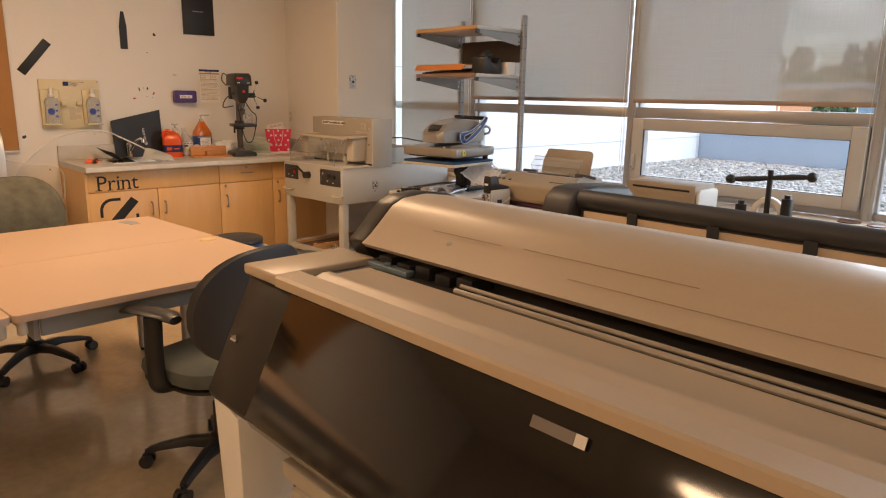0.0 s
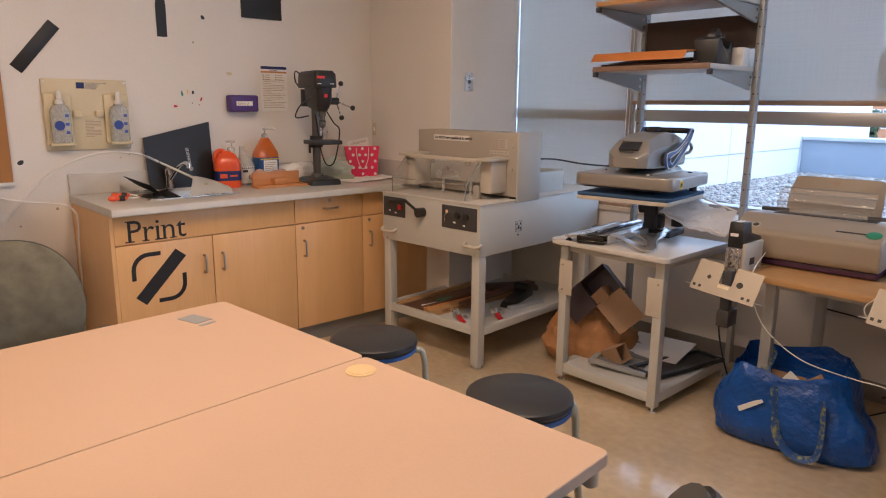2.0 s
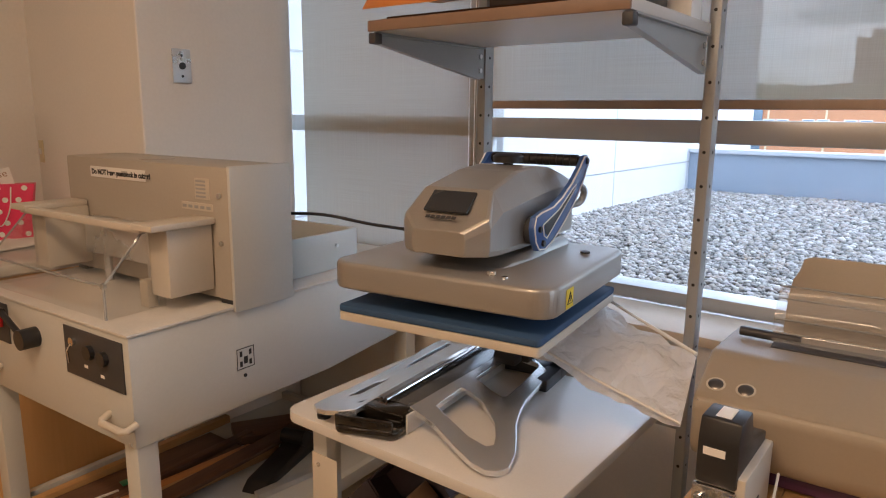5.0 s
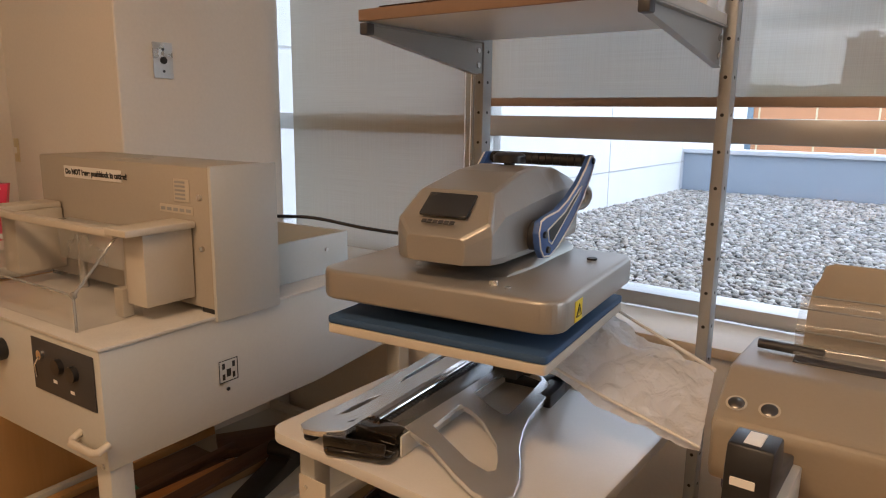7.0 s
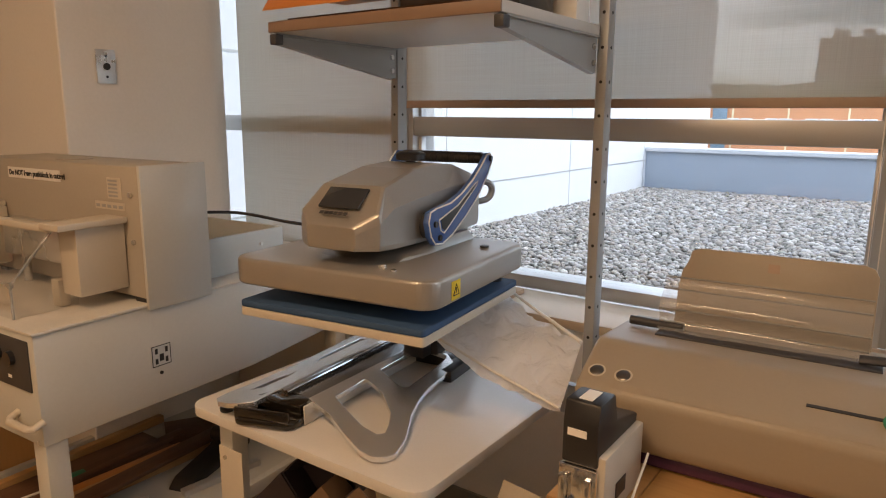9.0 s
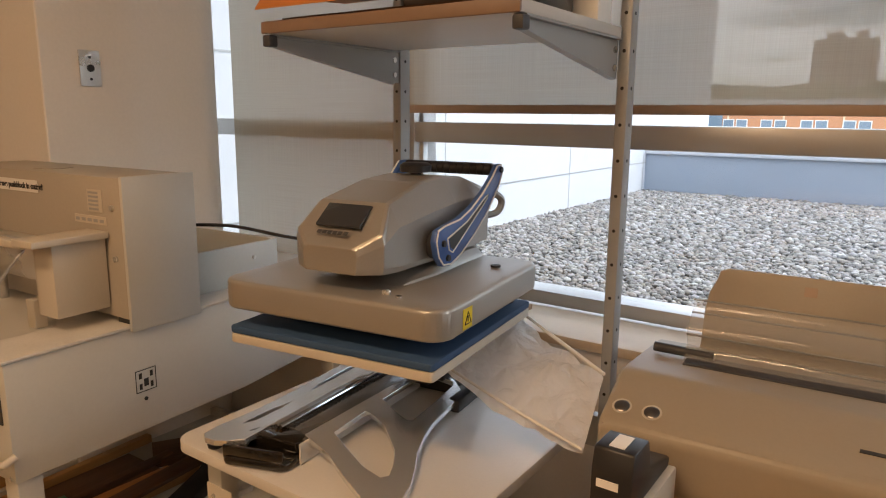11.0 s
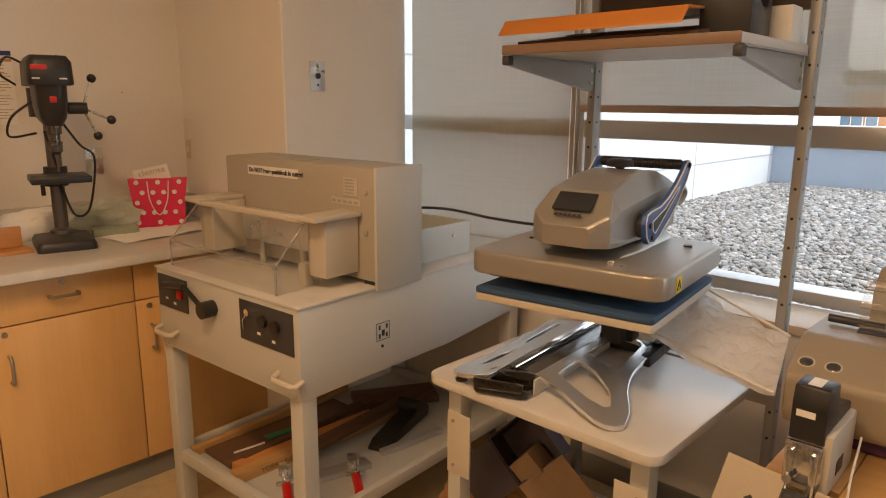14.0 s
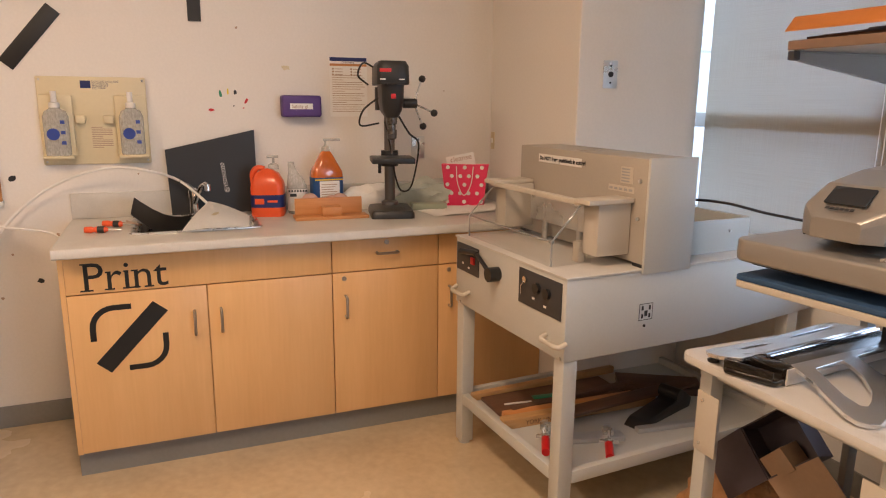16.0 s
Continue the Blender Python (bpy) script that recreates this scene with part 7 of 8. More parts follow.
for s in (-0.08, 0.0, 0.08):
    bm = mesh()
    box(bm, s - 0.018, s + 0.018, -0.06, -0.0305, -0.02, 0.02, 0.004)
    part("plug", bm, "black", ro)
ad = thing("power_adapter", "black power adapter block on the wall under the desk", "adapter", -0.95, LOWY, 0.36)
bm = mesh()
box(bm, -0.045, 0.045, -0.06, -0.001, -0.07, 0.07, 0.008)
part("body", bm, "black", ad)

# carton, plastic bag and case behind the binder
cbx = thing("flat_carton", "brown flat carton with a clear bag on top", "box", -1.28, 5.30, DT, -6)
bm = mesh()
box(bm, -0.17, 0.20, -0.12, 0.12, 0.001, 0.095, 0.004)
part("body", bm, "cardboard", cbx)
bm = mesh()
g = [[bm.verts.new((-0.16 + 0.36 * i / 12, -0.12 + 0.24 * k / 8, 0.099 + 0.012 * abs(noise.noise(Vector((i * 0.4, k * 0.5, 0)))))) for k in range(9)] for i in range(13)]
for a, b in zip(g, g[1:]):
    for k in range(8):
        bm.faces.new((a[k], a[k + 1], b[k + 1], b[k]))
part("plastic_film", bm, "clear", cbx, "clear plastic film")
blk = thing("stapler_part", "black tool with a steel collar on the desk", "tool", -1.22, 4.88, DT, 20)
bm = mesh()
prism(bm, [(-0.05, 0.0), (0.06, 0.0), (0.07, 0.05), (0.02, 0.11), (-0.035, 0.10)], "x", -0.035, 0.05, 0.006)
part("body", bm, "black", blk)
bm = mesh()
cyl(bm, (-0.05, 0.03, 0.10), (0.03, 0.04, 0.115), 0.024, n=18)
part("collar", bm, "steel", blk)

# grey stacked machine and button press nearer the next window
gm = thing("laminator", "warm grey boxy laminator with a front slot", "laminator", -1.06, 5.28, DT, 0)
bm = mesh()
box(bm, -0.215, 0.215, -0.115, 0.115, 0.0, 0.06, 0.006)
box(bm, -0.235, 0.225, -0.135, 0.115, 0.061, 0.235, 0.010)
part("body", bm, "binder_grey", gm)
bm = mesh()
box(bm, -0.19, 0.19, -0.138, -0.134, 0.195, 0.207, 0.001)
box(bm, -0.20, 0.16, -0.117, -0.1145, 0.02, 0.03, 0.001)
part("slot", bm, "black", gm)
bm = mesh()
for k in (-0.15, -0.11, 0.09, 0.13):
    box(bm, k, k + 0.028, -0.137, -0.1345, 0.165, 0.17)
part("print", bm, "rail", gm)
bm = mesh()
prism(bm, round_rect(0.24, 0.19, 0.03, 5, 0.0, 0.115), "x", 0.226, 0.245, 0.004)
part("side_panel", bm, "white", gm, "white rounded side panel")

bp = thing("button_press", "black and white button press with a cross handle", "button press", -0.46, 5.27, DT, 12)
bm = mesh()
box(bm, -0.11, 0.11, -0.10, 0.10, 0, 0.03, 0.006)
for x in (-0.135, 0.10):
    cyl(bm, (x, -0.04, 0.03), (x, -0.04, 0.16 if x < 0 else 0.21), 0.03, n=18)
    cyl(bm, (x, -0.04, 0.16 if x < 0 else 0.21), (x, -0.04, 0.18 if x < 0 else 0.23), 0.018, n=14)
part("base", bm, "black", bp)
bm = mesh()
lp = [(0.085 * math.cos(radians(a)), 0.085 * math.sin(radians(a))) for a in range(0, 181, 15)]
lp += [(0.055 * math.cos(radians(a)), 0.055 * math.sin(radians(a))) for a in range(180, -1, -15)]
prism(bm, [(x, z + 0.12) for x, z in lp], "y", -0.03, 0.03, 0.003)
box(bm, -0.085, -0.055, -0.03, 0.03, 0.03, 0.12)
box(bm, 0.055, 0.085, -0.03, 0.03, 0.03, 0.12)
part("frame", bm, "white", bp, "white cast arch frame")
bm = mesh()
cyl(bm, (0, -0.035, 0.05), (0, -0.035, 0.36), 0.015, n=14)
cyl(bm, (0, -0.035, 0.05), (0, -0.035, 0.08), 0.035, n=18)
part("spindle", bm, "black", bp)
bm = mesh()
for s in (-1, 1):
    cyl(bm, (0.0, -0.035, 0.315), (s * 0.10, -0.035, 0.315 + s * 0.012), 0.012, 0.017, n=12)
    cyl(bm, (s * 0.10, -0.035, 0.315 + s * 0.012), (s * 0.195, -0.035, 0.315 + s * 0.02), 0.017, 0.013, n=12)
    ball(bm, (s * 0.205, -0.035, 0.315 + s * 0.02), 0.028)
part("cross_handle", bm, "black", bp, "black wrapped cross handle")
bb = thing("brown_coasters", "two flat brown discs lying on the window ledge", "disc", -0.06, 5.61, 0.80)
bm = mesh()
cyl(bm, (-0.08, 0, 0), (-0.08, 0, 0.006), 0.06, n=24)
cyl(bm, (0.07, -0.02, 0), (0.07, -0.02, 0.006), 0.055, n=24)
part("disc", bm, "dark_wood", bb)

# ---- blue woven carrier bag ----
def carrier():
    b = thing("blue_bag", "big blue woven carrier bag full of cardboard scraps", "bag", -1.755, 4.78, 0.0, 8)
    bm = mesh()
    n = 48
    rings = []
    for z, w, d, f in ((0.002, 0.27, 0.155, 0.0), (0.03, 0.315, 0.175, 0.03), (0.10, 0.30, 0.185, 0.06), (0.17, 0.275, 0.18, 0.08), (0.24, 0.245, 0.165, 0.08), (0.30, 0.22, 0.15, 0.06), (0.335, 0.21, 0.14, 0.05)):
        ring = []
        for k in range(n):
            a = 2 * math.pi * k / n
            e = 0.42
            cx = math.copysign(abs(math.cos(a)) ** e, math.cos(a))
            sy = math.copysign(abs(math.sin(a)) ** e, math.sin(a))
            q = 1 + f * 1.6 * noise.noise(Vector((cx * 2.3, sy * 2.3, z * 9))) + f * 0.8 * noise.noise(Vector((cx * 6, sy * 6, z * 22)))
            zz = z + (0.05 * noise.noise(Vector((cx * 1.5, sy * 1.5, 4))) if z > 0.25 else 0) + (0.045 if z > 0.25 and sy > 0.3 else 0) * (z - 0.2) * 8
            ring.append(bm.verts.new((cx * w * q - 0.03 * (z / 0.3), sy * d * q + 0.03 * z, max(0.001, zz))))
        rings.append(ring)
    for a, c in zip(rings, rings[1:]):
        for k in range(n):
            bm.faces.new((a[k], a[(k + 1) % n], c[(k + 1) % n], c[k]))
    bm.faces.new(rings[0][::-1])
    # inner lining
    inner = [bm.verts.new((v.co.x * 0.93, v.co.y * 0.93, v.co.z - 0.10)) for v in rings[-1]]
    for k in range(n):
        bm.faces.new((rings[-1][k], rings[-1][(k + 1) % n], inner[(k + 1) % n], inner[k]))
    bm.faces.new(inner[::-1])
    bmesh.ops.subdivide_edges(bm, edges=[e for e in bm.edges], cuts=1, use_grid_fill=True)
    for v in bm.verts:
        if 0.01 < v.co.z:
            v.co += v.co.normalized() * (0.014 * noise.fractal(v.co * 9, 1.0, 2.0, 4) + 0.012 * abs(noise.noise(v.co * 5)))
    part("sack", bm, "bag_blue", b, "crinkled blue woven plastic")
    for pts in (((-0.06, -0.158, 0.28), (-0.04, -0.175, 0.20), (-0.02, -0.215, 0.10), (0.05, -0.23, 0.035), (0.13, -0.225, 0.05), (0.14, -0.20, 0.15), (0.125, -0.165, 0.27)),
                ((-0.16, 0.10, 0.33), (-0.15, 0.06, 0.375), (-0.12, 0.02, 0.36), (-0.13, -0.03, 0.30), (-0.10, -0.07, 0.28))):
        bm = mesh()
        tube(bm, curve(pts, 8), 0.019, n=8, flat=0.14)
        part("strap", bm, M["strap"], b, "blue and yellow woven strap")
    bm = mesh()
    prism(bm, [(-0.18, 0.12), (-0.09, 0.185), (-0.10, 0.195), (-0.13, 0.18), (-0.19, 0.14)], "y", -0.218, -0.214)
    part("torn_label", bm, "white", b, "torn white label", m=pose(0.0, 0.02, 0.0, -6, 0, 0))
    return b


M["strap"] = surface("woven_strap", (0.02, 0.07, 0.24), 0.6, vary=0.2, scale=30, fine=60, bump=0.3, second=(0.30, 0.30, 0.10), cover=0.56)
carrier()
for k, (x, y, z, l, w, rx, ry, rz, mt) in enumerate(((-1.80, 4.78, 0.255, 0.14, 0.10, 35, 10, 10, "cardboard"), (-1.70, 4.82, 0.25, 0.10, 0.09, 50, -20, 40, "cardboard"), (-1.74, 4.76, 0.245, 0.16, 0.06, 60, 30, -20, "paper"), (-1.86, 4.80, 0.25, 0.08, 0.07, 20, 30, 60, "paper"), (-1.78, 4.85, 0.24, 0.20, 0.12, 12, 6, 100, "kraft"), (-1.66, 4.80, 0.245, 0.09, 0.05, 40, 35, 0, "paper"))):
    sc = new("scrap")
    sc.matrix_world = pose(x, y, z, rx, ry, rz)
    tagged(sc, "torn piece of " + ("white paper" if mt == "paper" else "brown cardboard") + " in the blue bag", "scrap", "scraps in the blue bag")
    bm = mesh()
    prism(bm, [(-l / 2, -w / 2), (l / 2, -w / 2 * 0.8), (l / 2 * 0.9, w / 2), (0, w / 2 * 0.85), (-l / 2 * 1.05, w / 2 * 0.7)], "z", -0.002, 0.002)
    part("piece", bm, mt, sc)
# ---- the island of four laminate tables ----
GX, GYY, GR = -2.16, 2.26, 4.0
group_m = pose(GX, GYY, 0, 0, 0, GR)


def table(ix, iy, grommets, label):
    t = new("worktable")
    t.matrix_world = group_m @ Matrix.Translation((ix * 0.375, iy, 0))
    tagged(t, label, "table", "joined worktables")
    w, d, z = 0.3735, 0.5535, 0.755
    bm = mesh()
    prism(bm, round_rect(2 * w, 2 * d, 0.02, 4), "z", z - 0.025, z - 0.0015, 0.0)
    part("edge_band", bm, "desk_edge", t, "brown edge banding")
    bm = mesh()
    prism(bm, round_rect(2 * w - 0.002, 2 * d - 0.002, 0.02, 4), "z", z - 0.002, z, 0.0008, 1)
    part("tabletop", bm, "desk", t, "peach laminate top")
    bm = mesh()
    box(bm, -w + 0.06, w - 0.06, -d + 0.07, -d + 0.085, z - 0.115, z - 0.026)
    box(bm, -w + 0.06, w - 0.06, d - 0.085, d - 0.07, z - 0.115, z - 0.026)
    box(bm, -w + 0.05, -w + 0.065, -d + 0.09, d - 0.09, z - 0.10, z - 0.026)
    box(bm, w - 0.065, w - 0.05, -d + 0.09, d - 0.09, z - 0.10, z - 0.026)
    part("apron", bm, M["apron_blue"], t, "blue-grey steel apron")
    for sx in (-1, 1):
        for sy in (-1, 1):
            bm = mesh()
            lathe(bm, [(0.010, -0.075), (0.016, -0.07), (0.016, -0.0255)], (sx * (w - 0.028), sy * (d - 0.028), z), n=14)
            part("corner_stub", bm, "beige_light", t)
            if iy == 0 and sy < 0:
                continue
            bm = mesh()
            cx, cy = sx * (w - 0.10), sy * (d - 0.13)
            prism(bm, round_rect(0.045, 0.045, 0.012, 4, cx, cy), "z", 0.02, z - 0.0255)
            leg = part("leg", bm, "beige_light", t)
            bm = mesh()
            cyl(bm, (cx, cy, 0), (cx, cy, 0.0195), 0.018, n=12)
            part("foot", bm, "black", leg)
    for gx, gy, filled in grommets:
        bm = mesh()
        lathe(bm, [(0.040, 0), (0.040, 0.003), (0.034, 0.0045), (0.031, 0.001)], (gx, gy, z), n=26)
        gr = part("grommet", bm, "pale_yellow", t, "cream cable grommet")
        bm = mesh()
        cyl(bm, (gx, gy, z + 0.001), (gx, gy, z + (0.0052 if filled else 0.0018)), 0.033 if filled else 0.029, n=24)
        part("cap" if filled else "hole", bm, "pale_yellow" if filled else "dark", gr)


M["apron_blue"] = surface("apron_blue_grey", (0.30, 0.33, 0.37), 0.45, metal=0.2, vary=0.04)
table(1, 0, [(-0.30, 0.475, True)], "peach laminate worktable with a capped grommet")
table(-1, 0, [(0.30, -0.49, False)], "peach laminate worktable with an open grommet and taped mark")
table(1, -1.112, [(-0.21, 0.44, False)], "peach laminate worktable with an open grommet")
table(-1, -1.112, [], "plain peach laminate worktable")
tp = new("tape_patch")
tp.matrix_world = group_m @ pose(-0.625, 0.385, 0.755, 0, 0, 12)
tagged(tp, "worn grey tape patch stuck on the table", "tape")
bm = mesh()
box(bm, -0.045, 0.045, -0.03, 0.03, 0.0002, 0.0016)
box(bm, 0.06, 0.075, -0.035, 0.02, 0.0002, 0.0012)
part("strip", bm, "tower", tp)


M["chair_dark"] = surface("charcoal_shell", (0.060, 0.060, 0.056), 0.6, vary=0.2, scale=20, fine=400, bump=0.4)
M["chair_seat"] = surface("blue_grey_seat", (0.12, 0.135, 0.125), 0.9, vary=0.3, scale=5, fine=450, bump=0.5)
M["mesh_black"] = surface("black_weave", (0.012, 0.012, 0.014), 0.8, vary=0.2, scale=20, fine=400, bump=0.4)


# ---- office chairs ----
def office_chair(name, label, x, y, rz, fabric, back_top, arms=True, seat_z=0.47, seat_fabric=None, recline=10, back_low=0.10, wide=1.0):
    """Its front looks along the local -y."""
    c = thing(name, label, "chair", x, y, 0, rz)
    for k in range(5):
        a = radians(72 * k + 20)
        ux, uy = math.cos(a), math.sin(a)
        bm = mesh()
        secs = []
        for r, z, hh, ww in ((0.03, 0.10, 0.045, 0.028), (0.13, 0.105, 0.035, 0.024), (0.24, 0.085, 0.026, 0.02), (0.29, 0.07, 0.022, 0.018)):
            sxn, syn = -uy * ww, ux * ww
            secs.append([(ux * r + sxn, uy * r + syn, z - hh / 2), (ux * r - sxn, uy * r - syn, z - hh / 2), (ux * r - sxn * 0.7, uy * r - syn * 0.7, z + hh / 2), (ux * r + sxn * 0.7, uy * r + syn * 0.7, z + hh / 2)])
        loft(bm, secs)
        spoke = part("base_arm", bm, "black", c, bevel=0.004)
        bm = mesh()
        p = Vector((ux * 0.295, uy * 0.295, 0.0275))
        side = Vector((-uy, ux, 0))
        for s in (-1, 1):
            cyl(bm, p + side * 0.008 * s, p + side * 0.026 * s, 0.027, n=16)
        cyl(bm, p + Vector((0, 0, 0.0)), p + Vector((0, 0, 0.045)), 0.008, n=10)
        ball(bm, p + Vector((0, 0, 0.022)), 0.018, (1, 1, 0.6))
        part("caster", bm, "black", spoke)
    bm = mesh()
    lathe(bm, [(0.045, 0.075), (0.045, 0.13), (0.03, 0.14), (0.03, 0.27), (0.02, 0.275), (0.02, seat_z - 0.07)], n=18)
    part("column", bm, "black", c)
    bm = mesh()
    box(bm, -0.09, 0.09, -0.10, 0.12, seat_z - 0.085, seat_z - 0.055, 0.008)
    tube(bm, [(0.09, 0, seat_z - 0.07), (0.19, -0.02, seat_z - 0.075)], 0.006)
    part("mechanism", bm, "black", c)
    bm = mesh()
    secs = []
    for s, z in ((0.86, seat_z - 0.055), (0.97, seat_z - 0.04), (1.0, seat_z - 0.015), (0.98, seat_z + 0.012), (0.90, seat_z + 0.028), (0.60, seat_z + 0.034)):
        secs.append([(px * s, py * s - 0.01, z - (0.02 * max(0, -py / 0.22) ** 3 if z > seat_z - 0.03 else 0)) for px, py in round_rect(0.48, 0.46, 0.15, 8)])
    loft(bm, secs)
    part("seat", bm, seat_fabric or fabric, c)
    bm = mesh()
    prism(bm, round_rect(0.46, 0.44, 0.14, 7, 0, -0.01), "z", seat_z - 0.066, seat_z - 0.054, 0.003)
    part("seat_pan", bm, "black", c)
    # back: oval cushion with a shell
    h0, h1 = seat_z + back_low, back_top
    hh, mid = (h1 - h0) / 2, 0.0
    tilt = Matrix.Translation((0, 0.215, h0 + hh)) @ pose(0, 0, 0, -recline, 0, 0)
    def shell(th, y0, grow):
        bm = mesh()
        rings = []
        n = 32
        prof = ((0.0, 0.62), (0.3, 0.90), (0.55, 1.0), (0.8, 0.97), (1.0, 0.88)) if th > 0 else ((0.0, 0.70), (0.5, 1.0), (1.0, 0.93))
        for q, s in prof:
            ring = []
            for k in range(n):
                a = 2 * math.pi * k / n
                ca, sa = math.cos(a), math.sin(a)
                px = math.copysign(abs(ca) ** 0.75, ca) * 0.225 * wide * (1 - 0.10 * max(0, sa) - 0.05 * max(0, -sa)) * s * grow
                pz = math.copysign(abs(sa) ** 0.80, sa) * hh * s * grow
                bow = 0.9 * px * px - 0.25 * (pz / hh) ** 2 * 0.06
                ring.append((px, y0 + th * q - bow, pz))
            rings.append(ring)
        loft(bm, rings)
        return bm
    part("backrest", shell(0.055, -0.03, 1.0), fabric, c, m=tilt.copy())
    bm = shell(-0.0001, 0.0, 1.0)
    bm.free()
    bm = mesh()
    rings = []
    for q, s in ((0.025, 1.012), (0.036, 1.0), (0.044, 0.9), (0.048, 0.6)):
        ring = []
        for k in range(32):
            a = 2 * math.pi * k / 32
            ca, sa = math.cos(a), math.sin(a)
            px = math.copysign(abs(ca) ** 0.75, ca) * 0.225 * wide * (1 - 0.10 * max(0, sa) - 0.05 * max(0, -sa)) * s
            pz = math.copysign(abs(sa) ** 0.80, sa) * hh * s
            ring.append((px, q - 0.9 * px * px, pz))
        rings.append(ring)
    loft(bm, rings)
    part("back_shell", bm, "dark", c, m=tilt.copy())
    bm = mesh()
    secs = [[(px, y, z) for px, z0 in ((-0.035, 0), (0.035, 0)) for y, z in ()] for _ in ()]
    tube(bm, curve([(0, 0.06, seat_z - 0.07), (0, 0.20, seat_z - 0.05), (0, 0.265, seat_z + 0.05), (0, 0.275, h0 + hh * 0.3)]), 0.032, n=10, flat=0.5)
    part("back_bar", bm, "black", c)
    if arms:
        for s in (-1, 1):
            bm = mesh()
            tube(bm, curve([(s * 0.13, 0.0, seat_z - 0.06), (s * 0.25, 0.0, seat_z - 0.05), (s * 0.275, 0.0, seat_z + 0.02), (s * 0.272, 0.0, seat_z + 0.22)]), 0.032, n=10, flat=0.55)
            arm = part("armrest", bm, "black", c)
            bm = mesh()
            secs = []
            for y, w, z in ((-0.15, 0.028, 0.222), (-0.12, 0.042, 0.232), (0.0, 0.046, 0.242), (0.09, 0.042, 0.242), (0.125, 0.026, 0.232)):
                secs.append([(s * 0.272 + w * ca, y, seat_z + z + 0.014 * sa) for ca, sa in [(math.cos(2 * math.pi * k / 12), math.sin(2 * math.pi * k / 12)) for k in range(12)]])
            loft(bm, secs)
            part("pad", bm, "black", arm)
    return c


office_chair("office_chair", "grey-blue fabric office chair with black arms at the table corner", -1.36, 2.42, -74, "chair_dark", 0.94, seat_fabric="chair_seat", recline=13, back_low=0.03, wide=1.13)
office_chair("office_chair", "olive-grey fabric office chair with black arms by the sink", -2.98, 2.12, 80, "olive", 1.0, recline=7)


def stool(x, y, rz):
    s = thing("stool", "round dark-topped stool with bent pale steel legs", "stool", x, y, 0, rz, group="stools by the worktable")
    bm = mesh()
    lathe(bm, [(0.128, 0.618), (0.142, 0.622), (0.149, 0.634), (0.147, 0.646), (0.136, 0.652), (0.02, 0.654)], n=36)
    part("seat", bm, "stool_top", s, "dark round seat")
    bm = mesh()
    lathe(bm, [(0.132, 0.606), (0.145, 0.608), (0.145, 0.6215), (0.128, 0.6175)], n=36)
    part("rim", bm, "blue", s, "blue-grey seat rim")
    for k in range(4):
        a = radians(90 * k + 45)
        u = Vector((math.cos(a), math.sin(a), 0))
        bm = mesh()
        tube(bm, curve([u * 0.06 + Vector((0, 0, 0.600)), u * 0.138 + Vector((0, 0, 0.600)), u * 0.170 + Vector((0, 0, 0.575)), u * 0.185 + Vector((0, 0, 0.40)), u * 0.235 + Vector((0, 0, 0.012))]), 0.011, n=10)
        leg = part("leg", bm, "stool_leg", s)
        bm = mesh()
        cyl(bm, u * 0.236, u * 0.236 + Vector((0, 0, 0.02)), 0.015, n=12)
        part("foot", bm, "white", leg)
    bm = mesh()
    ring = [(0.200 * math.cos(radians(a)), 0.200 * math.sin(radians(a)), 0.27) for a in range(45, 406, 90)]
    for p, q in zip(ring, ring[1:]):
        cyl(bm, p, q, 0.008, n=8)
    part("stretcher", bm, "stool_leg", s)


M["stool_top"] = surface("dark_vinyl_seat", (0.028, 0.028, 0.03), 0.38, vary=0.2, scale=14, fine=200, bump=0.15)
M["stool_leg"] = surface("pale_sage_tube", (0.47, 0.48, 0.40), 0.35, metal=0.3, vary=0.04)
stool(-2.545, 3.10, 10)
stool(-1.915, 3.125, 18)


